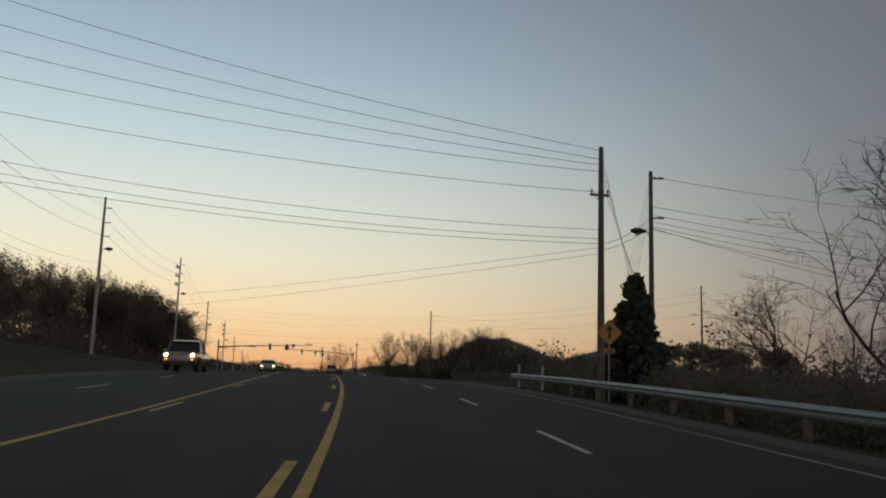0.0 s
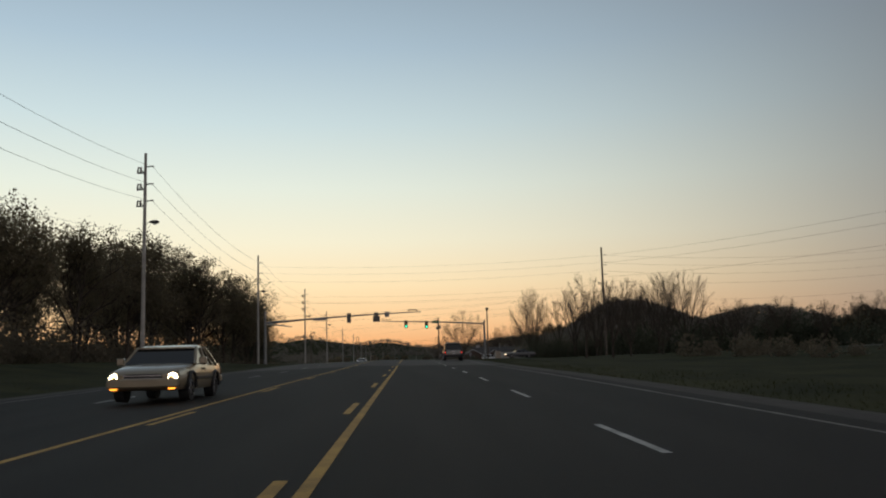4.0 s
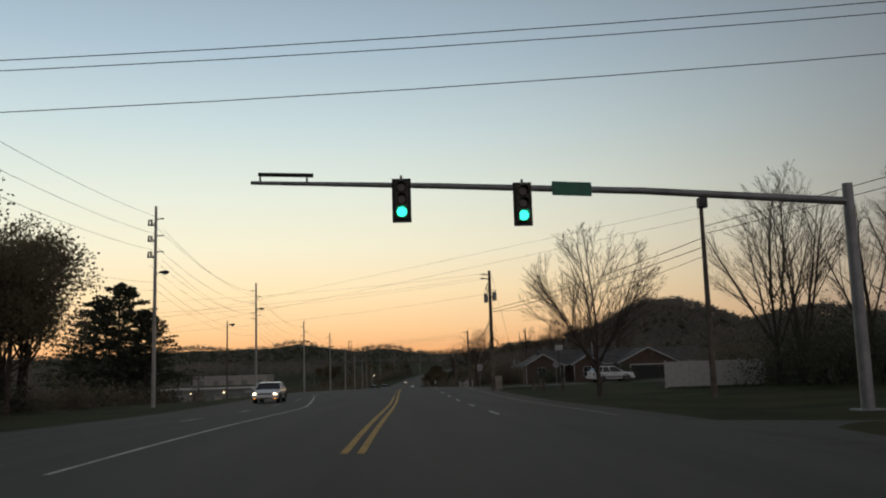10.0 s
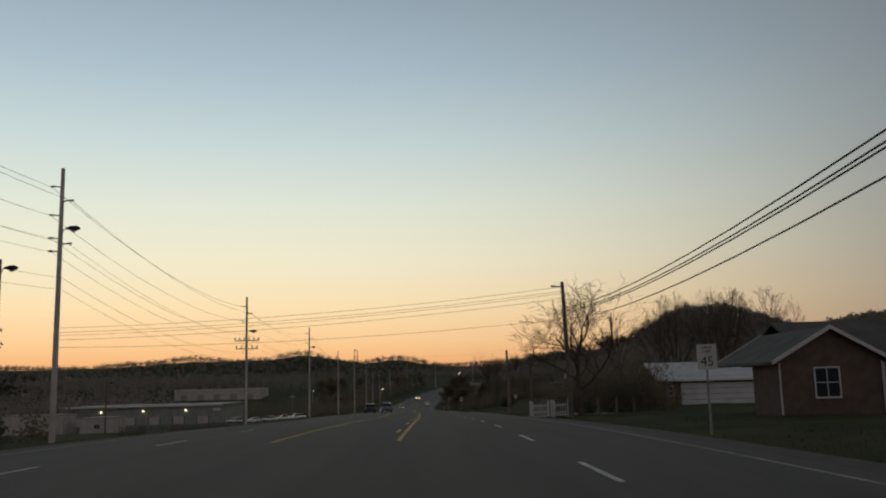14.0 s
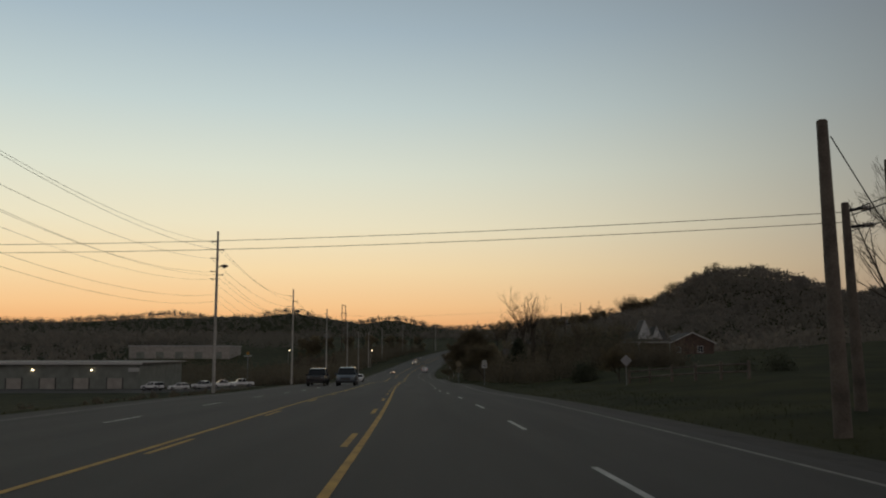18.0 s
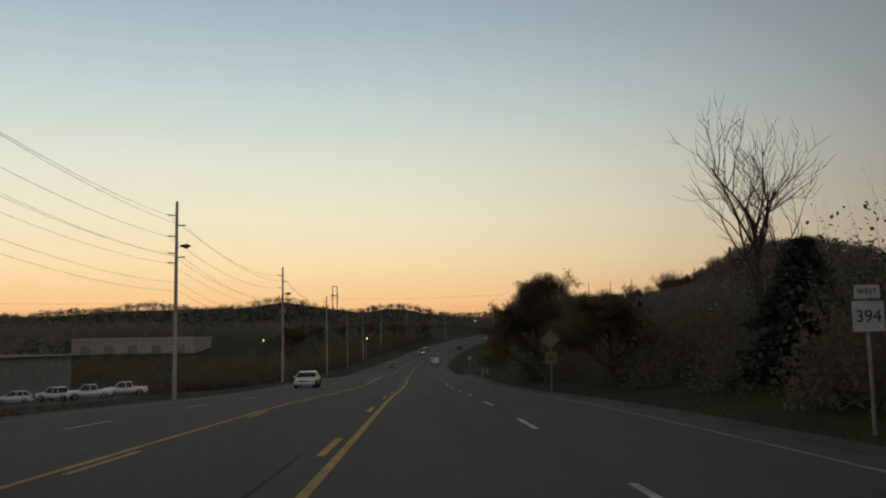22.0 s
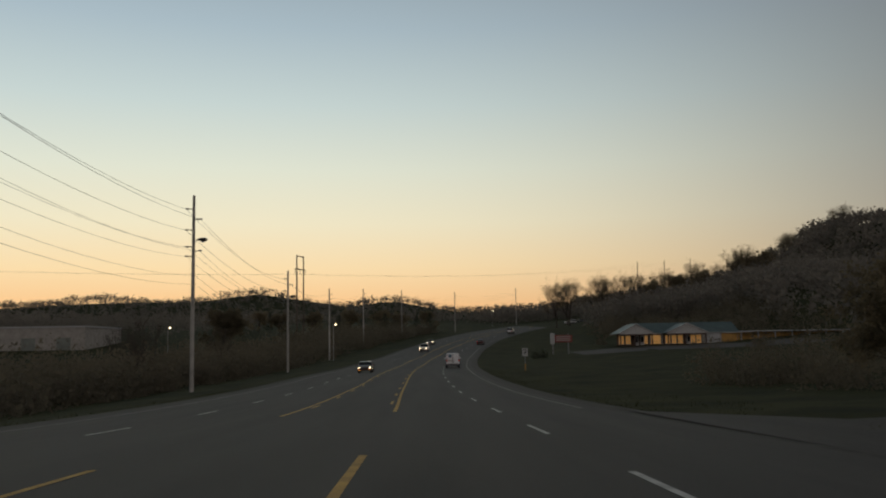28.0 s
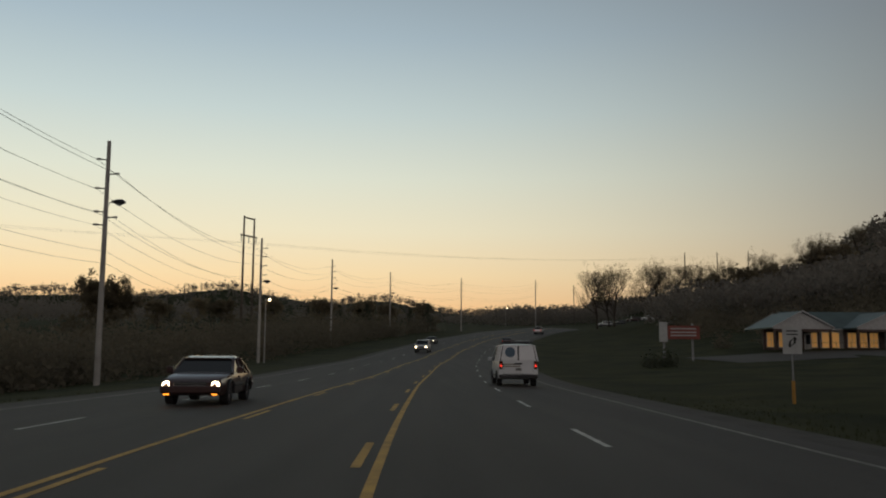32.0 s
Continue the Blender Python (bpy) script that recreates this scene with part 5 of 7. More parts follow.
# turn lane sign
s = road_sign(at(14.2, 731)[0] - 0.95, 714, "white lane-use sign with two curved arrows", 2.7)
plate(rect(0.76, 1.06), 2.45, SIGN_WHITE, s)
for k in (0.36, 0.23):
    plate(rect(0.44, 0.05), 2.45 + k, SIGN_BLACK, s, "bar", -0.062, 0.003)
for fl in (1, -1):
    plate([(fl * p[0], fl * p[1]) for p in ((0.05, -0.02), (0.05, 0.1), (0.0, 0.1), (0.1, 0.22), (0.2, 0.1), (0.14, 0.1), (0.14, -0.02), (0.05, -0.1), (-0.02, -0.12))][::fl], 2.38, SIGN_BLACK, s, "arrow", -0.064, 0.004)
part("post_sleeve", Shape().tube((0, 0, 0), (0, 0, 0.9), 0.07, n=8), SIGN_YELLOW, s)
# shop sign
s = thing("pylon_sign", "wide low shop sign board on two posts", "shop sign")
s.location = (27.2, 777.6, float(land(27.2, 777.6)))
for k in (-1.6, 1.6):
    part("post", Shape().soft_box(k - 0.1, k + 0.1, -0.1, 0.1, -0.3, 4.2, 0.02), STEEL, s)
part("cabinet", Shape().soft_box(-1.2, 2.4, -0.2, 0.2, 2.4, 3.9, 0.04), SIGN_RED, s, "faded red sign panel")
part("side_panel", Shape().soft_box(-2.1, -1.25, -0.2, 0.2, 2.1, 4.3, 0.04), SIGN_WHITE, s, "narrow white sign panel")
for k in (2.75, 3.1, 3.5):
    part("bar", Shape().box(-0.9, 2.0, -0.225, -0.2, k, k + 0.14), SIGN_WHITE, s)
# small pole sign in the valley
s = thing("pole_sign", "white and green pole sign with a round yellow emblem", "shop sign")
pz = float(land(-48.8, 645))
s.location = (-48.8, 645, pz)
part("post", Shape().tube((0, 0, -0.3), (0, 0, -2.9 - pz), 0.12, 0.1, 10), STEEL, s)
part("board", Shape().soft_box(-1.05, 1.05, -0.12, 0.12, -3.1 - pz, -2.6 - pz, 0.03), SIGN_WHITE, s)
part("green_band", Shape().soft_box(-1.0, 1.0, -0.135, -0.115, -2.85 - pz, -2.65 - pz, 0.005), SIGN_GREEN, s)
part("emblem", Shape().tube((0, -0.1, -2.15 - pz), (0, 0.1, -2.15 - pz), 0.42, 0.42, 20), SIGN_YELLOW, s, "round yellow emblem")
# pale marker posts
for x, y, h in ((9.0, 61, 1.5), (10.2, 60, 1.6)):
    p = part("marker_post", Shape().soft_box(x - 0.06, x + 0.06, y - 0.06, y + 0.06, float(land(x, y)) - 0.2, float(land(x, y)) + h, 0.015), WHITE_LINE)
    tagged(p, "slim white marker post behind the guardrail", "post", "marker posts")
for k, (lat, y, h) in enumerate(((10.8, 606, 1.5), (8.9, 590.5, 1.0))):
    x, y = at(lat, y)
    p = part("marker_post", Shape().tube((x, y, float(land(x, y)) - 0.2), (x + 0.08, y, float(land(x, y)) + h), 0.05, 0.045, 8), WHITE_LINE)
    tagged(p, "slim pale marker post at a driveway", "post", "marker posts")
for x, y in ((10.2, 293.5), (11.0, 295), (11.6, 297), (12.3, 292)):
    p = part("wooden_bollard", Shape().tube((x, y, float(land(x, y)) - 0.2), (x, y, float(land(x, y)) + 0.95), 0.13, 0.12, 10), POLE_WOOD)
    tagged(p, "short weathered wooden bollard at the verge", "bollard", "wooden bollards")

# guardrail
gr = thing("guardrail", "galvanised W-beam guardrail on short posts", "guardrail")
prof = [(0.0, -0.16), (-0.05, -0.12), (-0.07, -0.06), (0.0, 0.0), (-0.07, 0.06), (-0.05, 0.12), (0.0, 0.16)]
ys = np.arange(57.8, -31, -4.0)
for k, y in enumerate(ys):
    xa, _ = at(9.15, y)
    xb, _ = at(9.15, y - 4.0)
    za, zb = float(land(xa, y)) + 0.62, float(land(xb, y - 4)) + 0.62
    vs = [(xa + dx, y, za + dz) for dx, dz in prof] + [(xb + dx, y - 4.04, zb + dz) for dx, dz in prof]
    vs += [(xa + dx + 0.012, y, za + dz) for dx, dz in prof] + [(xb + dx + 0.012, y - 4.04, zb + dz) for dx, dz in prof]
    n = len(prof)
    part("rail", Shape().add(vs, [(i, i + 1, n + i + 1, n + i) for i in range(n - 1)] + [(2 * n + i, 3 * n + i, 3 * n + i + 1, 2 * n + i + 1) for i in range(n - 1)]), STEEL, gr)
    part("post", Shape().soft_box(xa + 0.02, xa + 0.17, y - 0.08, y + 0.08, za - 1.0, za + 0.14, 0.01), POLE_WOOD, gr)

# ---- buildings ----
BRICK = material("dark_red_brick", (0.105, 0.07, 0.056), 0.9, dark=(0.062, 0.043, 0.036), scale=2.0, fine=30, bump=0.3)
SHINGLE = material("grey_shingles", (0.085, 0.08, 0.078), 0.9, dark=(0.045, 0.043, 0.042), scale=1.0, fine=12, bump=0.4)
TRIM = material("white_trim_paint", (0.46, 0.46, 0.45), 0.6, amount=0.25, bump=0.05)
SIDING = material("pale_siding", (0.45, 0.46, 0.47), 0.7, amount=0.25, scale=1.0, bump=0.1)
METAL_WALL = material("painted_metal_wall", (0.20, 0.22, 0.20), 0.6, amount=0.35, scale=0.5, bump=0.1)
PALE_WALL = material("pale_block_wall", (0.36, 0.34, 0.31), 0.85, amount=0.3, scale=0.6, bump=0.2)
DARK_GLASS = glass("dark_window_glass")
# faint emission added to the shop's ochre panes, no lamp behind them
PANE_GLOW = glow("glowing_ochre_pane", (0.85, 0.45, 0.14), 0.16)
LAMP_WHITE = glow("yard_lamp", (1.0, 0.78, 0.48), 5)


def gable_roof(parent, x0, x1, y0, y1, z0, z1, along="x", over=0.4, mat=None, thick=0.14):
    """Two roof slabs with eaves over walls whose tops are at z0; ridge at z1."""
    if along == "x":
        ym = (y0 + y1) / 2
        ends = [((x0 - over, ye, ze), (x1 + over, ye, ze), (x1 + over, ym, z1), (x0 - over, ym, z1)) for ye, ze in ((y0 - over, z0 - over * (z1 - z0) / (ym - y0)), (y1 + over, z0 - over * (z1 - z0) / (ym - y0)))]
    else:
        xm = (x0 + x1) / 2
        ends = [((xe, y0 - over, ze), (xe, y1 + over, ze), (xm, y1 + over, z1), (xm, y0 - over, z1)) for xe, ze in ((x0 - over, z0 - over * (z1 - z0) / (xm - x0)), (x1 + over, z0 - over * (z1 - z0) / (xm - x0)))]
    for e in ends:
        vs = list(e) + [(a, b, c + thick) for a, b, c in e]
        part("roof", Shape().add(vs, [(0, 1, 2, 3), (7, 6, 5, 4), (0, 4, 5, 1), (1, 5, 6, 2), (2, 6, 7, 3), (3, 7, 4, 0)]), mat or SHINGLE, parent)
        if along == "y":
            for yy in (y0 - over - 0.03, y1 + over + 0.03):
                a, b = (e[0][0], yy, e[0][2]), (e[3][0], yy, e[3][2])
                part("fascia", Shape().add([a, b, (b[0], yy, b[2] + 0.2), (a[0], yy, a[2] + 0.2), (a[0], yy + 0.03, a[2]), (b[0], yy + 0.03, b[2]), (b[0], yy + 0.03, b[2] + 0.2), (a[0], yy + 0.03, a[2] + 0.2)], [(0, 1, 2, 3), (7, 6, 5, 4), (0, 4, 5, 1), (1, 5, 6, 2), (2, 6, 7, 3), (3, 7, 4, 0)]), TRIM, parent)
        else:
            a, b = e[0], e[1]
            part("gutter", Shape().box(a[0], b[0], a[1] - 0.06, a[1] + 0.06, a[2] - 0.02, a[2] + 0.16), TRIM, parent)


def gable_wall(parent, x0, x1, y, z0, z1, ztop, mat, thick=0.2):
    xm = (x0 + x1) / 2
    o = [(x0, z0), (x1, z0), (x1, z1), (xm, ztop), (x0, z1)]
    vs = [(a, y, b) for a, b in o] + [(a, y + thick, b) for a, b in o]
    return part("gable_wall", Shape().add(vs, [(0, 1, 2, 3, 4), (9, 8, 7, 6, 5)] + [(k, (k + 1) % 5, 5 + (k + 1) % 5, 5 + k)[::-1] for k in range(5)]), mat, parent)


def window(parent, x, y, z, w, h, mat=None, bars=True):
    f = part("window", Shape().box(x - w / 2 - 0.07, x - w / 2, y - 0.06, y, z - 0.07, z + h + 0.07).box(x + w / 2, x + w / 2 + 0.07, y - 0.06, y, z - 0.07, z + h + 0.07).box(x - w / 2, x + w / 2, y - 0.06, y, z + h, z + h + 0.07).box(x - w / 2 - 0.05, x + w / 2 + 0.05, y - 0.1, y, z - 0.09, z), TRIM, parent)
    part("pane", Shape().box(x - w / 2, x + w / 2, y - 0.025, y - 0.005, z, z + h), mat or DARK_GLASS, f)
    if bars:
        part("glazing_bar", Shape().box(x - 0.02, x + 0.02, y - 0.045, y - 0.025, z, z + h).box(x - w / 2, x + w / 2, y - 0.045, y - 0.026, z + h / 2 - 0.02, z + h / 2 + 0.02), TRIM, f)
    return f


# brick ranch house facing the side road
hz = float(land(24, 346)) - 0.1
h = thing("brick_house", "low dark brick ranch house with white trim and gables", "house")
part("wall", Shape().box(20, 44, 348, 357, hz, hz + 2.7), BRICK, h)
gable_roof(h, 20, 44, 348, 357, hz + 2.7, hz + 4.7, "x", 0.5)
for x0, x1, zt in ((16.6, 21.6, 4.0), (23.4, 27.4, 3.8), (30.0, 38.2, 4.6)):
    for xx in (x0, x1 - 0.2):
        part("wing_wall", Shape().box(xx, xx + 0.2, 345.2, 348, hz, hz + 2.6), BRICK, h)
    gable_wall(h, x0, x1, 345, hz, hz + 2.6, hz + zt, BRICK)
    gable_roof(h, x0, x1, 345, 352.5, hz + 2.6, hz + zt, "y", 0.35)
    for xx in (x0 + 0.08, x1 - 0.08):
        part("downpipe", Shape().tube((xx, 344.94, hz + 0.1), (xx, 344.94, hz + 2.5), 0.045, n=6), TRIM, h)
window(h, 18.9, 345, hz + 0.9, 1.1, 1.3)
window(h, 25.4, 345, hz + 0.9, 1.1, 1.3)
window(h, 29, 348, hz + 1.0, 0.9, 1.0)
# flat black panel on the wall paints the shade inside the bay
gd = part("garage_shade_panel", Shape().box(31.6, 36.6, 344.93, 344.99, hz + 0.02, hz + 2.15), SIGN_BLACK, h, "black panel standing for the shade in an open garage bay")
part("garage_trim", Shape().box(31.45, 31.6, 344.9, 345, hz, hz + 2.25).box(36.6, 36.75, 344.9, 345, hz, hz + 2.25).box(31.45, 36.75, 344.9, 345, hz + 2.25, hz + 2.4), TRIM, gd)
part("porch_post", Shape().soft_box(22.2, 22.35, 346.2, 346.35, hz, hz + 2.5, 0.02), TRIM, h)
part("vent_pipe", Shape().tube((27.5, 351, hz + 3.5), (27.5, 351, hz + 5.6), 0.12, n=10).tube((27.5, 351, hz + 5.55), (27.5, 351, hz + 5.75), 0.2, 0.16, 10), STEEL, h)
# basketball hoop in the yard
bb = thing("basketball_hoop", "white basketball backboard on a dark pole in the yard", "basketball hoop")
bz = float(land(19.7, 335.4))
part("pole", Shape().tube((19.7, 335.5, bz - 0.2), (19.7, 335.5, 2.9), 0.06, n=8), DARK_METAL, bb)
part("backboard", Shape().soft_box(19.2, 20.2, 335.0, 335.05, 2.5, 3.2, 0.01), TRIM, bb)
part("rim", Shape().path([(19.7 + 0.22 * math.cos(w * math.pi / 6), 334.72 + 0.22 * math.sin(w * math.pi / 6), 2.62) for w in range(13)], 0.012, 4), SIGN_RED, bb)
# shed and fence
fz = float(land(22, 287))
fe = thing("vinyl_fence", "solid white vinyl privacy fence", "fence")
for k in range(5):
    x = 19.3 + k * 1.9
    part("post", Shape().soft_box(x - 0.07, x + 0.07, 286.93, 287.07, fz - 0.2, fz + 2.05, 0.02), TRIM, fe)
    if k < 4:
        pnl = part("panel", Shape().box(x + 0.07, x + 1.83, 286.98, 287.02, fz + 0.08, fz + 1.85), TRIM, fe)
        part("rail", Shape().box(x + 0.07, x + 1.83, 286.96, 287.04, fz + 1.85, fz + 1.95), TRIM, pnl)
# garage house
gz = float(land(30, 396)) - 0.1
g = thing("garage_house", "small brick house end with a wide pale garage door", "house")
part("wall", Shape().box(25, 38, 396.2, 405, gz, gz + 2.7), BRICK, g)
# pale roof colour stands in for the sky's reflection on it
gable_roof(g, 25, 38, 396, 405, gz + 2.7, gz + 4.4, "x", 0.5, SIDING)
d = part("garage_door", Shape().box(27.2, 36.5, 396.1, 396.18, gz, gz + 2.3), SIDING, g, "wide pale sectional garage door")
for k in range(3):
    part("panel_groove", Shape().box(27.2, 36.5, 396.08, 396.1, gz + 0.56 + 0.58 * k, gz + 0.59 + 0.58 * k), DARK_METAL, d)
window(g, 26.1, 396.2, gz + 1.0, 0.5, 1.0)
for k in range(3):
    x, y = 13.0 + k * 1.5, 368.9 + k * 0.8
    p = part("fence_post", Shape().soft_box(x - 0.07, x + 0.07, y - 0.07, y + 0.07, float(land(x, y)) - 0.2, float(land(x, y)) + 1.2, 0.015), POLE_WOOD)
    tagged(p, "weathered wooden fence post in the yard", "post", "yard posts")


def picket_fence(x0, y0, x1, y1, n, label):
    """A short length of picket fence between two posts."""
    z = float(land((x0 + x1) / 2, (y0 + y1) / 2))
    f = thing("picket_fence", label, "fence", "picket fences at the drive")
    ang = math.atan2(y1 - y0, x1 - x0)
    ln = math.hypot(x1 - x0, y1 - y0)
    f.matrix_basis = pose(x0, y0, z, 0, 0, math.degrees(ang))
    for k in (0, ln):
        part("post", Shape().soft_box(k - 0.07, k + 0.07, -0.07, 0.07, -0.2, 1.15, 0.02).tube((k, 0, 1.15), (k, 0, 1.24), 0.085, 0.04, 8), TRIM, f)
    for zz in (0.3, 0.8):
        part("rail", Shape().box(0.06, ln - 0.06, -0.02, 0.02, zz, zz + 0.08), TRIM, f)
    for k in range(n):
        x = 0.2 + (ln - 0.4) * k / (n - 1)
        part("picket", Shape().add([(x - 0.045, -0.045, 0.1), (x + 0.045, -0.045, 0.1), (x + 0.045, -0.045, 0.95), (x, -0.045, 1.02), (x - 0.045, -0.045, 0.95), (x - 0.045, -0.022, 0.1), (x + 0.045, -0.022, 0.1), (x + 0.045, -0.022, 0.95), (x, -0.022, 1.02), (x - 0.045, -0.022, 0.95)],
                              [(0, 1, 2, 3, 4), (9, 8, 7, 6, 5)] + [(i, (i + 1) % 5, 5 + (i + 1) % 5, 5 + i)[::-1] for i in range(5)]), TRIM, f)


picket_fence(9.2, 377.4, 10.75, 378.9, 8, "short white picket fence across the drive")
picket_fence(9.2, 377.4, 9.4, 380.2, 7, "short white picket return across the drive")
picket_fence(9.55, 367.9, 10.9, 369.6, 6, "short white picket fence beside a drive")
picket_fence(9.55, 367.9, 9.7, 370.0, 7, "short white picket return beside a drive")
drive = Shape()
xs = np.linspace(RIGHT + 0.9, 14, 10)
drive.add([(float(road_x(373)) + float(x), yy, float(land(float(road_x(373)) + x, yy)) + 0.05) for x in xs for yy in (371.0, 379.0)], [(2 * i, 2 * i + 2, 2 * i + 3, 2 * i + 1) for i in range(9)])
tagged(part("driveway", drive, CONCRETE), "pale concrete driveway apron", "driveway", kind="structure")
drive = Shape()
xs = np.linspace(RIGHT + 0.3, 60, 16)
drive.add([(float(road_x(600)) + float(x), yy, float(land(float(road_x(600)) + x, yy)) + 0.05) for x in xs for yy in (604.5 - 6.0 * max(0.0, 1 - (x - RIGHT - 0.3) / 7), 617.5 + 10.0 * max(0.0, 1 - (x - RIGHT - 0.3) / 5) ** 2)], [(2 * i, 2 * i + 2, 2 * i + 3, 2 * i + 1) for i in range(15)])
tagged(part("side_road", drive, ASPHALT), "asphalt side road joining the highway", "road", kind="structure")
drive = Shape()
xs = np.linspace(RIGHT + 0.3, 60, 16)
drive.add([(float(road_x(317)) + float(x), yy, float(land(float(road_x(317)) + x, yy)) + 0.05) for x in xs for yy in (309.0, 317.0)], [(2 * i, 2 * i + 2, 2 * i + 3, 2 * i + 1) for i in range(15)])
tagged(part("side_road", drive, ASPHALT), "asphalt residential side road", "road", kind="structure")
drive = Shape()
xs = np.linspace(30, 80, 12)
drive.add([(float(x), yy, float(land(x, yy)) + 0.06) for x in xs for yy in (766.0, 785.5)], [(2 * i, 2 * i + 2, 2 * i + 3, 2 * i + 1) for i in range(11)])
tagged(part("parking_lot", drive, ASPHALT), "asphalt forecourt before the shop", "parking lot", kind="structure")
drive = Shape()
xs = np.linspace(-120, -36, 14)
drive.add([(float(x), yy, float(land(x, yy)) + 0.08) for x in xs for yy in (572.0, 586.0, 600.0)], [(3 * i + j, 3 * i + j + 3, 3 * i + j + 4, 3 * i + j + 1) for i in range(13) for j in (0, 1)])
tagged(part("gravel_lot", drive, SHOULDER), "gravel parking lot beside the works building", "parking lot", kind="structure")

# farmhouse on the bank
fx, fy = 38.5, 529.0
fz = float(land(fx, fy)) - 0.1
f = thing("farmhouse", "dark brick farmhouse with white pointed gables and a porch", "house")
part("wall", Shape().box(fx - 4, fx + 3, fy, fy + 7, fz, fz + 2.6), BRICK, f)
gable_roof(f, fx - 4, fx + 3, fy, fy + 7, fz + 2.6, fz + 4.2, "x", 0.4)
for gx, gw, gt in ((fx - 0.7, 1.25, 6.0), (fx + 1.25, 0.8, 5.0)):
    gable_wall(f, gx - gw, gx + gw, fy + 0.6, fz + 2.6, fz + 3.0, fz + gt, SIDING)
    gable_roof(f, gx - gw, gx + gw, fy + 0.6, fy + 4, fz + 3.0, fz + gt, "y", 0.12)
gable_wall(f, fx + 3, fx + 10, fy - 1.2, fz, fz + 2.3, fz + 3.9, BRICK)
part("wing_wall", Shape().box(fx + 9.8, fx + 10, fy - 1, fy + 6, fz, fz + 2.3), BRICK, f)
gable_roof(f, fx + 3, fx + 10, fy - 1.2, fy + 6, fz + 2.3, fz + 3.9, "y", 0.35)
part("porch_roof", Shape().box(fx - 5.2, fx + 2.9, fy - 2.4, fy - 0.1, fz + 2.35, fz + 2.5), SIDING, f)
for k in range(4):
    part("porch_post", Shape().soft_box(fx - 5.0 + 2.5 * k, fx - 4.86 + 2.5 * k, fy - 2.3, fy - 2.16, fz - 0.3, fz + 2.35, 0.015), TRIM, f)
window(f, fx - 2.2, fy, fz + 0.9, 0.8, 1.2)
window(f, fx + 4.2, fy - 1.2, fz + 0.9, 0.7, 0.8)
window(f, fx + 7.8, fy - 1.2, fz + 0.9, 0.8, 0.9)
bn = part("storage_bin", Shape().soft_box(23.2, 26.2, 518, 520, float(land(24.5, 519)) - 0.3, float(land(24.5, 519)) + 1.3, 0.05), SIDING)
tagged(bn, "long low white storage bin on the bank", "bin")

# rail fence across the lawn
rf = thing("rail_fence", "weathered wooden rail fence across the lawn", "fence")
ends = []
for k in range(6):
    x, y = 16.0 + 0.9 * k, 449.8 - 2.2 * k
    z = float(land(x, y))
    ends.append((x, y, z))
    part("post", Shape().soft_box(x - 0.08, x + 0.08, y - 0.08, y + 0.08, z - 0.2, z + 1.1, 0.015), POLE_WOOD, rf)
for k in range(5):
    for dz in (0.45, 0.9):
        a, b = ends[k], ends[k + 1]
        part("rail", Shape().tube((a[0], a[1], a[2] + dz), (b[0], b[1], b[2] + dz), 0.06, n=6), POLE_WOOD, rf)

# cottage and long low house on the bank
cx, cy = 23.4, 547.3
cz = -5.2
c = thing("cottage", "small cottage with a white-trimmed gable among the brush", "house")
part("wall", Shape().box(cx - 6.5, cx + 3.4, cy + 1.2, cy + 6, cz, cz + 2.5), SIDING, c)
gable_wall(c, cx, cx + 3.2, cy, cz, cz + 2.5, cz + 4.6, SIDING)
gable_roof(c, cx, cx + 3.2, cy, cy + 4, cz + 2.5, cz + 4.6, "y", 0.3)
gable_roof(c, cx - 6.5, cx + 3.4, cy + 1.2, cy + 6, cz + 2.5, cz + 4.0, "x", 0.35)
window(c, cx + 1.6, cy, cz + 1.0, 0.8, 1.1)
lx, ly = 23.2, 560.0
lz = -3.5
l = thing("long_house", "long low house with a dark roof on the bank", "house")
part("wall", Shape().box(lx, lx + 15, ly, ly + 7, lz, lz + 2.5), SIDING, l)
gable_roof(l, lx, lx + 15, ly, ly + 7, lz + 2.5, lz + 4.2, "x", 0.6)
for k in (1.8, 5.0, 9.0):
    window(l, lx + k, ly, lz + 0.9, 1.0, 1.2)

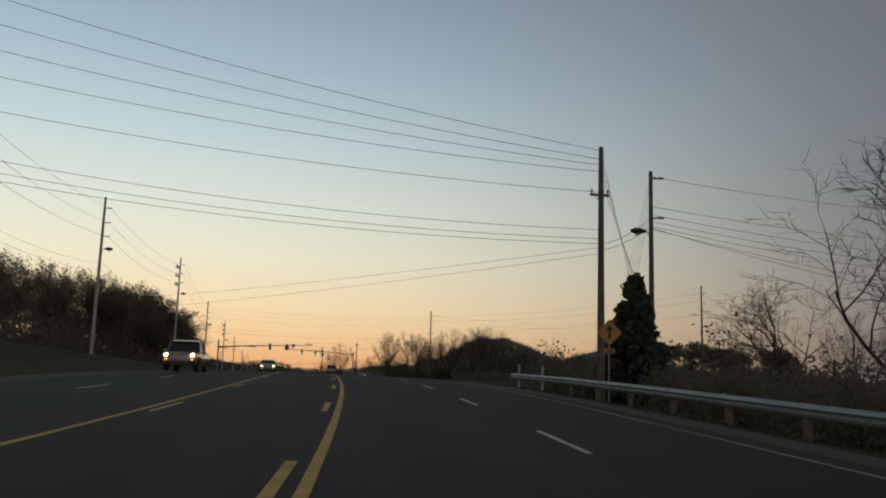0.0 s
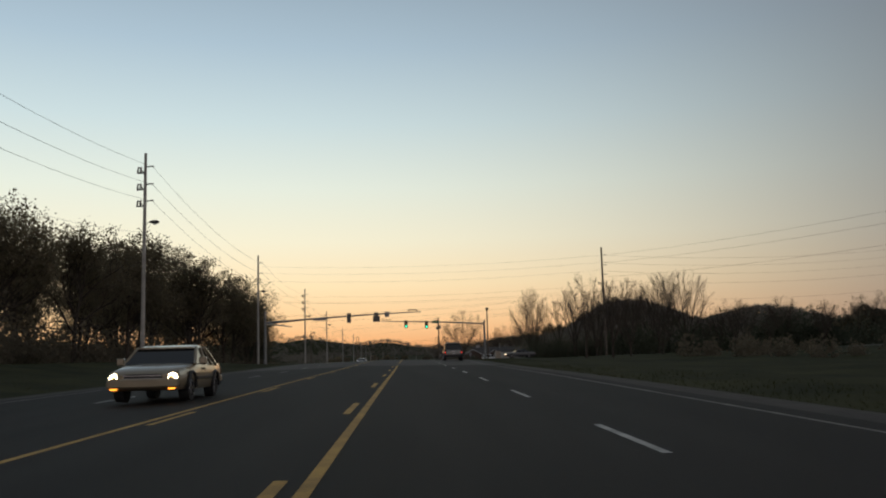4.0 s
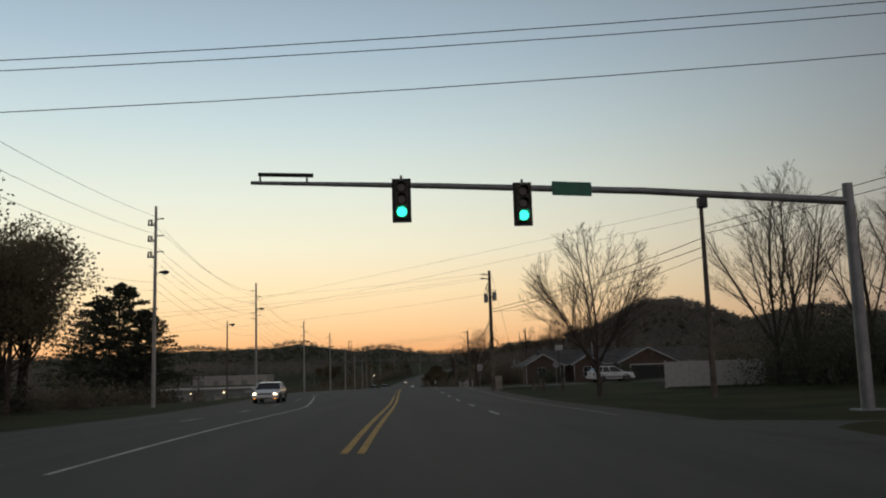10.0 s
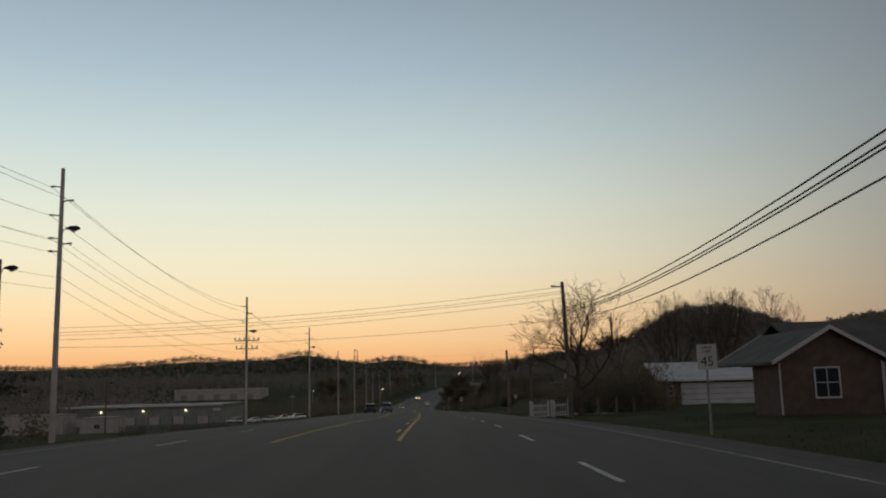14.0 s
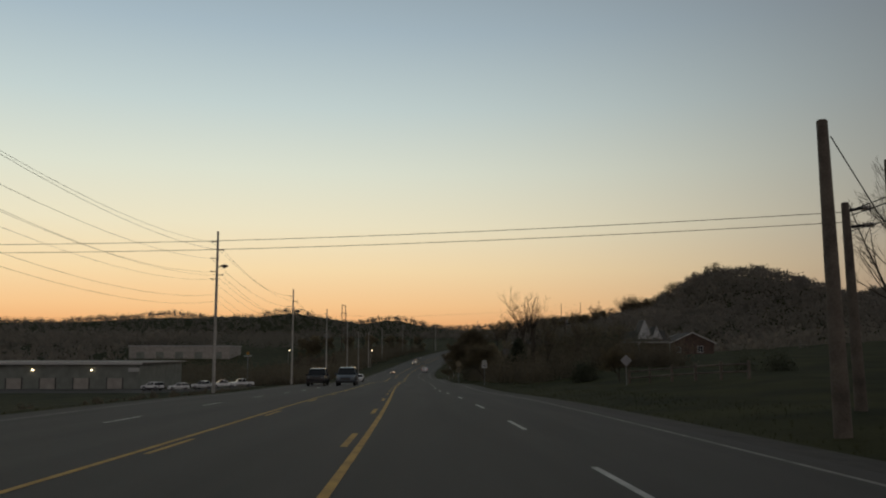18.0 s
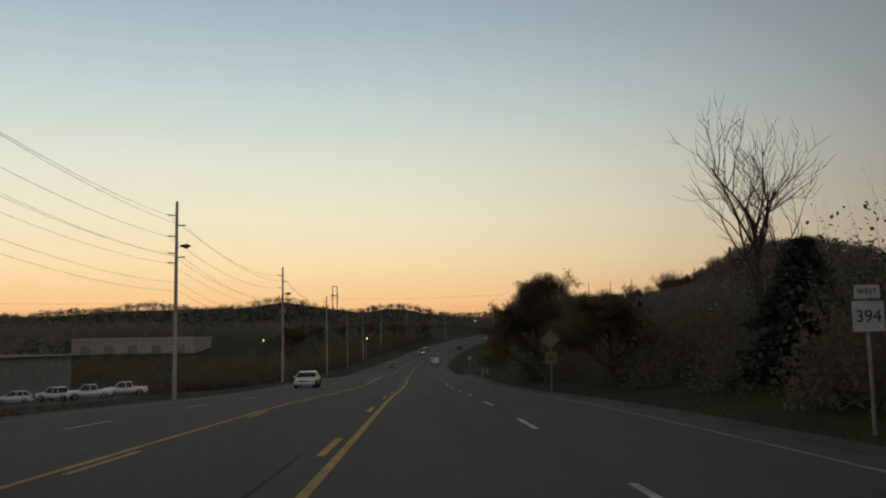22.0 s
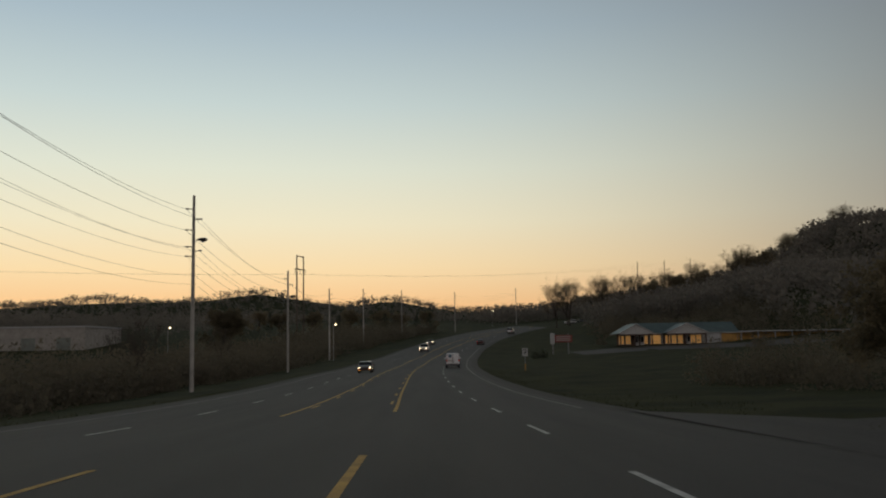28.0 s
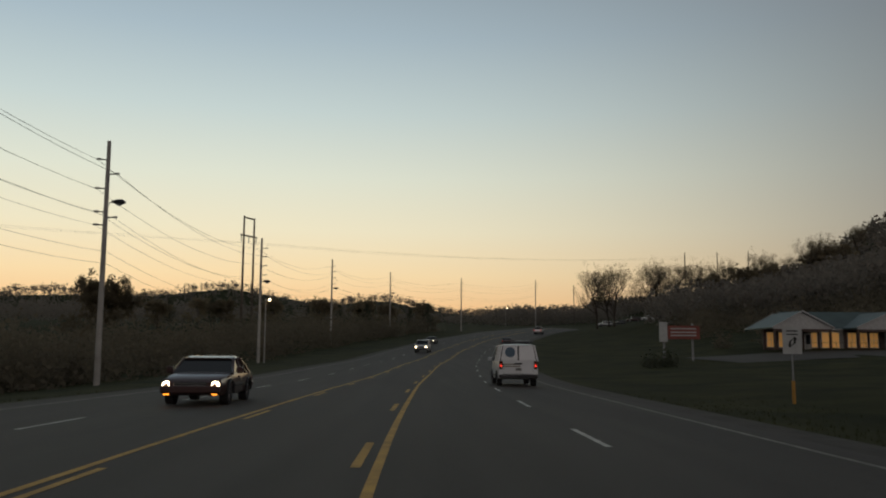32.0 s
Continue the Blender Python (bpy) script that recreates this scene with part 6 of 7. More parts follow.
# shop with white gables
sz = float(land(50, 789)) - 0.1
s = thing("shop", "low shop with white gables and faintly glowing ochre panes", "shop building")
ROOF_S = material("green_metal_roof", (0.05, 0.09, 0.085), 0.5, amount=0.4, scale=0.6, bump=0.1)
part("wall", Shape().box(46, 68.5, 789.6, 799, sz, sz + 2.7), PALE_WALL, s)
gable_roof(s, 46, 68.5, 789.6, 799, sz + 2.7, sz + 4.9, "x", 0.4, ROOF_S)
OCHRE = material("ochre_wall_paint", (0.52, 0.29, 0.08), 0.8, amount=0.35, scale=0.8, bump=0.1)
for gx, half, panes, doors in ((45.1, 3.6, (-2.6, -1.1, 2.7), (0.35, 1.6)), (56.2, 4.3, (-3.4, -2.0, -0.6, 2.2, 3.5), (0.8,))):
    part("porch_wall", Shape().box(gx - half, gx + half, 789.3, 789.55, sz, sz + 2.7), BRICK, s, "dark brick porch wall")
    gable_roof(s, gx - half, gx + half, 786.0, 794.5, sz + 2.7, sz + 4.6, "y", 0.25, ROOF_S)
    o = [(gx - half, sz + 2.5), (gx + half, sz + 2.5), (gx + half, sz + 2.75), (gx, sz + 4.5), (gx - half, sz + 2.75)]
    part("gable", Shape().add([(a, 786.0, b) for a, b in o] + [(a, 786.2, b) for a, b in o], [(0, 1, 2, 3, 4), (9, 8, 7, 6, 5)] + [(k, (k + 1) % 5, 5 + (k + 1) % 5, 5 + k)[::-1] for k in range(5)]), TRIM, s, "white boarded gable")
    part("lintel", Shape().box(gx - half, gx + half, 785.98, 786.2, sz + 2.2, sz + 2.5), BRICK, s)
    for k in (-half + 0.15, -0.3, half - 0.15):
        part("column", Shape().soft_box(gx + k - 0.13, gx + k + 0.13, 786.0, 786.26, sz, sz + 2.2, 0.02), BRICK, s)
    for k in panes:
        window(s, gx + k, 789.3, sz + 0.35, 1.05, 1.8, PANE_GLOW)
    for k in doors:
        dr = part("door", Shape().box(gx + k, gx + k + 0.9, 789.2, 789.28, sz, sz + 2.15), TRIM, s)
        part("pane", Shape().box(gx + k + 0.2, gx + k + 0.7, 789.18, 789.2, sz + 0.7, sz + 1.9), DARK_GLASS, dr)
window(s, 50.2, 789.6, sz + 0.3, 2.2, 1.9, PANE_GLOW, False)
part("service_door", Shape().box(61.2, 64.6, 789.5, 789.58, sz, sz + 2.5), SIDING, s, "wide pale service door")
part("ochre_panel", Shape().box(64.9, 68.4, 789.5, 789.58, sz + 0.05, sz + 2.4), OCHRE, s)
part("annex_wall", Shape().box(69, 100, 791, 801, sz, sz + 2.6), OCHRE, s)
part("annex_roof", Shape().box(68.7, 100.4, 788.6, 801.4, sz + 2.6, sz + 2.85), SIDING, s)
for k in range(9):
    part("annex_post", Shape().soft_box(69.0 + 3.8 * k, 69.2 + 3.8 * k, 788.8, 789.0, sz - 0.2, sz + 2.6, 0.02), TRIM, s)
for k in range(14):
    part("fence_picket", Shape().tube((43 + 1.8 * k, 784.4, sz - 0.1), (43 + 1.8 * k, 784.4, sz + 0.9), 0.03, n=5), DARK_METAL, s)
part("fence_rail", Shape().box(43, 66.4, 784.38, 784.42, sz + 0.82, sz + 0.86), DARK_METAL, s)

# works buildings in the valley on the other side
b = thing("works_building", "long low metal works building with a pale roof edge", "industrial building")
part("wall", Shape().box(-118, -66.5, 602, 640, -13.5, -4.5), METAL_WALL, b)
part("roof", Shape().box(-119, -65.5, 600.8, 641, -4.5, -4.2), PALE_WALL, b)
part("fascia", Shape().box(-119.1, -65.4, 600.6, 600.8, -4.75, -4.15), TRIM, b)
for k in range(6):
    dd = part("roller_door", Shape().box(-114 + 8 * k, -110.4 + 8 * k, 601.9, 602.02, -12.0, -8.0), PALE_WALL, b)
    for xx in (-114.2, -110.4):
        part("door_jamb", Shape().box(xx + 8 * k, xx + 0.2 + 8 * k, 601.8, 602, -12.0, -7.9), DARK_METAL, dd)
for k in range(3):
    part("wall_lamp", Shape().soft_box(-106 + 14 * k, -105.6 + 14 * k, 601.6, 602, -6.2, -5.9, 0.03), LAMP_WHITE, b, "small lit wall lamp")
part("sign_panel", Shape().box(-68.5, -66, 600.2, 600.4, -6.4, -5.5), SIGN_WHITE, b)
b = thing("block_building", "small pale block building beside the works", "industrial building")
for x0, x1, hh in ((-98, -84, 4.5), (-80, -72, 3.6)):
    zz = float(land((x0 + x1) / 2, 520))
    part("wall", Shape().box(x0, x1, 516, 524, zz - 0.3, zz + hh), PALE_WALL, b)
    part("parapet", Shape().box(x0 - 0.15, x1 + 0.15, 515.85, 524.15, zz + hh, zz + hh + 0.25), CONCRETE, b)
    window(b, (x0 + x1) / 2, 516, zz + 1.2, 1.4, 1.0)
b = thing("warehouse", "wide pale warehouse across the valley", "industrial building")
zz = float(land(-120, 850))
part("wall", Shape().box(-150, -98, 850, 880, zz - 0.5, zz + 6.5), PALE_WALL, b)
part("roof_edge", Shape().box(-150.3, -97.7, 849.7, 880.3, zz + 6.5, zz + 6.9), SIDING, b)
for k in range(5):
    part("loading_door", Shape().box(-146 + 10 * k, -142 + 10 * k, 849.9, 850, zz, zz + 3.5), METAL_WALL, b)
# yard lights on poles
for x, y, zz in ((-21.2, 792.5, -1.1), (-60, 800, -1), (30, 990, 9)):
    l = thing("yard_light", "small lit yard lamp on a slim pole", "yard light", "yard lights")
    z = float(land(x, y))
    l.location = (x, y, z)
    part("pole", Shape().tube((0, 0, -0.2), (0, 0, zz - z), 0.09, 0.06, 8), POLE_GREY, l)
    part("bracket", Shape().tube((0, 0, zz - z - 0.1), (0.5, -0.2, zz - z), 0.03, n=5), STEEL, l)
    part("lamp", Shape().path([(0.5, -0.2, zz - z - 0.3), (0.5, -0.2, zz - z - 0.12), (0.5, -0.2, zz - z + 0.05)], [0.14, 0.2, 0.05], 8), LAMP_WHITE, l, "small glowing lamp")
# flood lamp on the corner pole
fl = thing("flood_lamp", "small flood lamp on top of a wooden pole", "lamp")
part("housing", Shape().soft_box(15.75, 16.25, 266.9, 267.3, 8.7, 9.25, 0.04), DARK_METAL, fl)
part("bracket", Shape().tube((16, 267.3, 8.5), (16, 267.2, 8.9), 0.05, n=6), STEEL, fl)

# ---- vehicles ----
TYRE = material("tyre_rubber", (0.02, 0.02, 0.021), 0.85, bump=0.1)
RIM = material("alloy_wheel", (0.42, 0.42, 0.43), 0.35, 0.8, amount=0.3, bump=0)
CAR_GLASS = glass("car_glass", (0.012, 0.014, 0.016), 0.04)
BLACK_TRIM = material("black_plastic_trim", (0.025, 0.025, 0.026), 0.55, bump=0)
CHROME = material("chrome", (0.5, 0.5, 0.5), 0.15, 1.0, amount=0.1, bump=0)
HEAD_ON = glow("headlamp_lit", (1.0, 0.80, 0.50), 9.0)
HEAD_OFF = material("headlamp_glass", (0.35, 0.36, 0.37), 0.1, bump=0)
TAIL_ON = glow("tail_lamp_lit", (1.0, 0.05, 0.03), 1.3)
TAIL_OFF = material("tail_lamp_glass", (0.075, 0.012, 0.01), 0.2, bump=0)
AMBER_ON = glow("marker_lamp_lit", (1.0, 0.32, 0.03), 2.5)
PLATE = material("number_plate", (0.55, 0.55, 0.53), 0.5, bump=0)


def paint(name, colour, metal=0.35):
    m = material(name, colour, 0.32, metal, amount=0.12, scale=1.0, fine=200, bump=0)
    m.node_tree.nodes["Principled BSDF"].inputs["Coat Weight"].default_value = 0.6
    return m


def loft(rings, closed=True):
    """Skin over rings of equal length."""
    sh, n = Shape(), len(rings[0])
    vs = [p for r in rings for p in r]
    fs = []
    for i in range(len(rings) - 1):
        for k in range(n if closed else n - 1):
            a, b = i * n + k, i * n + (k + 1) % n
            fs.append((a, b, b + n, a + n))
    fs += [tuple(range(n - 1, -1, -1)), tuple(range((len(rings) - 1) * n, len(rings) * n))]
    return sh.add(vs, fs)


def ring(y, hw, z0, z1, top_hw=None, r=0.10):
    """A rounded cross-section at y: half width, sill, top."""
    t = hw * 0.965 if top_hw is None else top_hw
    zm = z0 + (z1 - z0) * 0.5
    right = [(hw - 0.2, z0), (hw - 0.08, z0 + 0.015), (hw - 0.035, z0 + 0.09), (hw - 0.015, zm - 0.1), (hw, zm), (hw - 0.008, zm + 0.08), (t, z1 - 0.09), (t - 0.03, z1 - 0.03), (t - 0.1, z1 - 0.005), (t * 0.5, z1 + 0.012)]
    return [(a, y, b) for a, b in right] + [(-a, y, b) for a, b in reversed(right)]


# length, width, height, belt, body stations (y, half width factor, sill, top), cabin (y low front, y top front, y top rear, y low rear)
KINDS = {
    "suv": dict(w=2.0, wheel=0.4, wb=(1.5, -1.5), body=[(2.58, 0.74, 0.5, 0.82), (2.5, 0.88, 0.42, 0.95), (2.35, 0.96, 0.38, 1.03), (1.35, 1.0, 0.34, 1.12), (0.9, 1.0, 0.34, 1.16), (-2.15, 1.0, 0.36, 1.18), (-2.38, 0.985, 0.38, 1.17), (-2.46, 0.95, 0.42, 1.14), (-2.5, 0.9, 0.46, 1.1)], cabin=(1.15, 0.35, -2.28, -2.46), h=1.9, belt=1.13),
    "van": dict(w=2.05, wheel=0.37, wb=(1.75, -1.6), body=[(2.75, 0.84, 0.42, 0.9), (2.6, 0.95, 0.36, 1.1), (1.9, 1.0, 0.34, 1.3), (1.4, 1.0, 0.34, 1.34), (-2.6, 1.0, 0.38, 1.34), (-2.75, 0.98, 0.45, 1.32)], cabin=(2.0, 0.95, -2.66, -2.74), h=2.15, belt=1.32),
    "sedan": dict(w=1.85, wheel=0.33, wb=(1.38, -1.35), body=[(2.4, 0.8, 0.38, 0.66), (2.25, 0.94, 0.3, 0.76), (1.1, 1.0, 0.27, 0.92), (0.6, 1.0, 0.27, 0.96), (-1.3, 1.0, 0.28, 0.98), (-2.2, 0.95, 0.32, 0.96), (-2.38, 0.86, 0.4, 0.86)], cabin=(1.0, 0.25, -0.75, -1.5), h=1.42, belt=0.93),
    "pickup": dict(w=2.0, wheel=0.39, wb=(1.75, -1.75), body=[(2.8, 0.86, 0.48, 0.9), (2.7, 0.97, 0.4, 1.08), (1.5, 1.0, 0.38, 1.16), (-2.7, 1.0, 0.42, 1.14), (-2.8, 0.97, 0.46, 1.1)], cabin=(1.35, 0.75, -0.75, -0.95), h=1.88, belt=1.13),
    "jeep": dict(w=1.85, wheel=0.42, wb=(1.35, -1.3), body=[(2.1, 0.7, 0.5, 1.0), (2.0, 0.78, 0.48, 1.12), (0.75, 0.86, 0.48, 1.2), (0.6, 0.94, 0.48, 1.2), (-1.95, 0.94, 0.5, 1.2)], cabin=(0.72, 0.5, -1.85, -1.93), h=1.86, belt=1.18),
    "crossover": dict(w=1.9, wheel=0.36, wb=(1.38, -1.4), body=[(2.35, 0.82, 0.42, 0.8), (2.2, 0.95, 0.34, 0.95), (1.15, 1.0, 0.3, 1.06), (-2.0, 1.0, 0.32, 1.14), (-2.3, 0.92, 0.42, 1.08)], cabin=(1.05, 0.1, -1.6, -2.15), h=1.68, belt=1.08),
}


def vehicle(kind, label, colour, x, y, heading=0.0, head=False, tail=False, name="", rack=False, two_tone=None, group="vehicles on the road", z=None):
    """A road vehicle at rest; heading 0 faces +y."""
    d = KINDS[kind]
    hw, h, belt = d["w"] / 2, d["h"], d["belt"]
    v = thing(name or kind, label, {"suv": "suv", "van": "van", "pickup": "pickup truck", "jeep": "jeep"}.get(kind, "car"), group)
    zg = float(road_z(y) + crown(x - float(road_x(y)))) if z is None else z
    v.matrix_basis = pose(x, y, zg + 0.003, 0, 0, heading)
    body = part("body", loft([ring(yy, hw * f, a, b) for yy, f, a, b in d["body"]]), colour, v, smooth=True)
    body.data.set_sharp_from_angle(angle=0.7)
    front, rear = d["body"][0][0], d["body"][-1][0]
    yl, yt, yr, yb = d["cabin"]
    th = hw * 0.80
    lo = hw * 0.965
    # glasshouse, roof and pillars
    cab = [(-lo, yl, belt), (lo, yl, belt), (lo, yb, belt), (-lo, yb, belt), (-th, yt, h - 0.07), (th, yt, h - 0.07), (th, yr, h - 0.07), (-th, yr, h - 0.07)]
    part("glasshouse", Shape().add(cab, [(3, 2, 1, 0), (4, 5, 6, 7), (0, 1, 5, 4), (1, 2, 6, 5), (2, 3, 7, 6), (3, 0, 4, 7)]), CAR_GLASS, v, "dark tinted glass")
    part("roof", loft([[(-th - 0.02, yy, h - 0.09), (th + 0.02, yy, h - 0.09), (th - 0.1, yy, zz), (-th + 0.1, yy, zz)] for yy, zz in ((yt + 0.1, h - 0.05), (yt - 0.25, h), ((yt + yr) / 2, h + 0.01), (yr + 0.2, h), (yr - 0.04, h - 0.04))]), colour, v)
    full = kind in ("van",)
    stops = [(yl, yt), (yb, yr)]
    mids = [0.42, 0.72] if kind in ("suv", "sedan", "crossover", "van", "jeep") else [0.55]
    for f in mids:
        stops.append((yl + (yb - yl) * f - 0.08, yt + (yr - yt) * f))
    for s in (-1, 1):
        if kind == "suv":
            def side(name, y0, y1, y2, y3, f0, f1, mat, out=0.012, label=""):
                """A flat piece on the glasshouse's side: bottom y0 to y1, top y2 to y3, from height share f0 to f1."""
                q = [(s * (lo + (th - lo) * f + o), yy, belt + (h - 0.07 - belt) * f) for o in (out, -0.03) for yy, f in ((y0, f0), (y1, f0), (y3, f1), (y2, f1))]
                part(name, Shape().add(q, [(0, 1, 2, 3), (7, 6, 5, 4), (0, 4, 5, 1), (1, 5, 6, 2), (2, 6, 7, 3), (3, 7, 4, 0)]), mat, v, label)
            side("front_pillar", yl + 0.02, yl - 0.1, yt + 0.06, yt - 0.08, -0.03, 1.02, colour)
            side("door_pillar", 0.1, -0.03, -0.02, -0.14, 0.0, 1.0, colour)
            side("rear_door_pillar", -0.86, -1.14, -0.9, -1.12, 0.0, 1.0, colour)
            side("roof_rail", yt + 0.02, yr, yt - 0.02, yr, 0.86, 1.04, colour)
            side("window_ledge", yl, yb + 0.3, yl - 0.06, yb + 0.28, -0.06, 0.07, colour)
            side("rain_visor", yt + 0.02, -0.02, yt - 0.02, -0.02, 0.80, 0.87, BLACK_TRIM, 0.03)
            side("rain_visor", -0.14, -0.88, -0.14, -0.88, 0.80, 0.87, BLACK_TRIM, 0.03)
            side("window_gasket", -1.16, yb + 0.28, -1.14, yb + 0.28, 0.07, 0.1, BLACK_TRIM)
            part("bright_strip", Shape().soft_box(s * hw - 0.02, s * hw + 0.022, d["wb"][1] + 0.5, d["wb"][0] - 0.5, 0.6, 0.66, 0.012), colour, v)
            part("lower_quarter", Shape().soft_box(s * hw - 0.06, s * hw + 0.008, rear + 0.1, d["wb"][1] - 0.5, 0.38, 0.62, 0.03), BLACK_TRIM, v)
            for yy in d["wb"]:
                part("wheel_well", Shape().tube((s * (hw - 0.2), yy, 0.44), (s * (hw + 0.006), yy, 0.44), 0.5, 0.5, 22), BLACK_TRIM, v)
        for a, b in stops if kind != "suv" else ():
            part("pillar", Shape().tube((s * (lo + 0.005), a, belt - 0.03), (s * (th + 0.012), b, h - 0.06), 0.045, 0.04, 5), colour, v)
        if full:
            q = [(s * (lo + 0.012), 0.3, belt - 0.02), (s * (lo + 0.012), yb, belt - 0.02), (s * (th + 0.015), yr, h - 0.06), (s * (th + 0.015), 0.3, h - 0.06)]
            part("side_panel", Shape().add(q + [(a - s * 0.02, b, c) for a, b, c in q], [(0, 1, 2, 3), (7, 6, 5, 4), (0, 4, 5, 1), (1, 5, 6, 2), (2, 6, 7, 3), (3, 7, 4, 0)]), colour, v)
        m = part("mirror", Shape().soft_box(s * (hw + 0.12) - 0.1, s * (hw + 0.12) + 0.1, yl - 0.35, yl - 0.22, belt - 0.02, belt + 0.17, 0.03), colour, v)
        part("door_handle", Shape().soft_box(s * hw - 0.02, s * hw + 0.02, 0.0, 0.2, belt - 0.16, belt - 0.11, 0.008), BLACK_TRIM, v)
        if kind != "suv":
            part("side_trim", Shape().soft_box(s * hw - 0.02, s * hw + 0.015, d["wb"][1] + 0.55, d["wb"][0] - 0.55, 0.52, 0.60, 0.01), two_tone or BLACK_TRIM, v)
        for yy in d["wb"]:
            r = d["wheel"]
            wx = hw + (0.03 if kind == "suv" else 0.0)
            w = part("wheel", Shape().tube((s * (wx - 0.26), yy, r), (s * (wx - 0.015), yy, r), r, r * 0.96, 20), TYRE, v, smooth=False)
            part("rim", Shape().tube((s * (wx - 0.03), yy, r), (s * (wx + 0.0), yy, r), r * 0.64, r * 0.58, 14), RIM, w)
            sp = Shape()
            for k in range(5):
                a = 2 * math.pi * k / 5
                sp.tube((s * (wx + 0.005), yy, r), (s * (wx + 0.0), yy + r * 0.56 * math.cos(a), r + r * 0.56 * math.sin(a)), 0.045, 0.035, 4)
            part("spokes", sp, RIM if kind == "suv" else DARK_METAL, w)
            arch = Shape()
            arch.path([(s * (hw + 0.0), yy + (r + 0.07) * math.cos(math.pi * k / 8), r + (r + 0.07) * math.sin(math.pi * k / 8)) for k in range(9)], 0.045, 5)
            part("wheel_arch", arch, BLACK_TRIM, v)
        hz = d["body"][1][3] - 0.17
        lamp_x = s * hw * 0.74
        part("headlamp", Shape().path([(lamp_x, front - 0.16, hz), (lamp_x, front - 0.02, hz), (lamp_x, front + 0.02, hz)], [0.13, 0.12, 0.07], 10), HEAD_ON if head else HEAD_OFF, v)
        part("marker_lamp", Shape().soft_box(lamp_x - 0.08, lamp_x + 0.08, front - 0.05, front + 0.015, hz - 0.27, hz - 0.2, 0.01), AMBER_ON if head else TAIL_OFF, v)
        tz = belt - 0.28
        tall = 0.42 if kind in ("van", "pickup") else 0.46 if kind == "suv" else 0.2
        part("tail_lamp", Shape().soft_box(s * (hw - 0.14) - 0.09, s * (hw - 0.14) + 0.09, rear - 0.03, rear + 0.12, tz - tall / 2 + 0.05, tz + tall / 2 + 0.05, 0.02), TAIL_OFF, v)
        if tail:
            part("brake_lamp", Shape().soft_box(s * (hw - 0.14) - 0.05, s * (hw - 0.14) + 0.05, rear - 0.045, rear - 0.02, tz - 0.03, tz + 0.06, 0.01), TAIL_ON, v)
    if kind == "suv":
        part("bumper_step", Shape().soft_box(-hw * 0.95, hw * 0.95, rear - 0.1, rear + 0.08, 0.63, 0.68, 0.015), colour, v)
        part("tailgate_spoiler", loft([[(-th * 0.9, yy, zz - 0.05), (th * 0.9, yy, zz - 0.05), (th * 0.8, yy, zz), (-th * 0.8, yy, zz)] for yy, zz in ((yr + 0.1, h - 0.005), (yr - 0.1, h - 0.015), (yr - 0.17, h - 0.04))]), colour, v)
        part("rear_wiper", Shape().tube((0.0, rear - 0.02, belt + 0.06), (0.42, rear + 0.06, belt + 0.12), 0.014, n=5).tube((0, rear - 0.03, belt + 0.06), (0, rear + 0.03, belt + 0.06), 0.03, n=8), BLACK_TRIM, v)
        for s in (-1, 1):
            part("sill_cladding", Shape().soft_box(s * hw - 0.03, s * hw + 0.02, d["wb"][1] + 0.5, d["wb"][0] - 0.5, 0.3, 0.6, 0.02), BLACK_TRIM, v)
            part("rear_pillar", Shape().add([(s * (lo + 0.008), yb + 0.3, belt), (s * (lo + 0.008), yb - 0.015, belt), (s * (th + 0.014), yr - 0.015, h - 0.07), (s * (th + 0.014), yr + 0.22, h - 0.07), (s * (lo - 0.02), yb + 0.3, belt), (s * (lo - 0.02), yb - 0.01, belt), (s * (th - 0.02), yr - 0.01, h - 0.07), (s * (th - 0.02), yr + 0.22, h - 0.07)], [(0, 1, 2, 3), (7, 6, 5, 4), (0, 4, 5, 1), (1, 5, 6, 2), (2, 6, 7, 3), (3, 7, 4, 0)]), BLACK_TRIM, v)
    bz = 0.42
    part("front_bumper", Shape().soft_box(-hw * 0.9, hw * 0.9, front - 0.12, front + 0.1, bz - 0.06, bz + 0.16, 0.04), colour if kind in ("sedan", "crossover") else BLACK_TRIM, v)
    part("rear_bumper", Shape().soft_box(-hw * 0.96, hw * 0.96, rear - 0.12, rear + 0.1, bz, bz + 0.2, 0.04), two_tone or (colour if kind in ("sedan", "crossover") else BLACK_TRIM), v)
    g = part("grille", Shape().soft_box(-hw * 0.5, hw * 0.5, front - 0.03, front + 0.03, hz - 0.12, hz + 0.1, 0.02), BLACK_TRIM, v)
    for k in range(3):
        part("grille_bar", Shape().box(-hw * 0.48, hw * 0.48, front + 0.03, front + 0.04, hz - 0.09 + 0.07 * k, hz - 0.07 + 0.07 * k), CHROME, g)
    pl = part("number_plate", Shape().soft_box(-0.16, 0.16, rear - 0.06, rear - 0.03, belt - 0.52, belt - 0.36, 0.005), PLATE, v)
    part("bar", Shape().box(-0.11, 0.11, rear - 0.064, rear - 0.06, belt - 0.46, belt - 0.42), SIGN_BLACK, pl)
    if kind in ("suv", "van", "crossover", "jeep"):
        part("tailgate_seam", Shape().box(-hw * 0.72, hw * 0.72, rear - 0.006, rear + 0.004, 0.64, 0.655).box(-hw * 0.72, -hw * 0.715, rear - 0.006, rear + 0.004, 0.64, belt - 0.05).box(hw * 0.715, hw * 0.72, rear - 0.006, rear + 0.004, 0.64, belt - 0.05), BLACK_TRIM, v)
        part("gate_handle", Shape().soft_box(-0.2, 0.2, rear - 0.03, rear + 0.01, belt - 0.2, belt - 0.12, 0.01), CHROME if kind == "suv" else BLACK_TRIM, v)
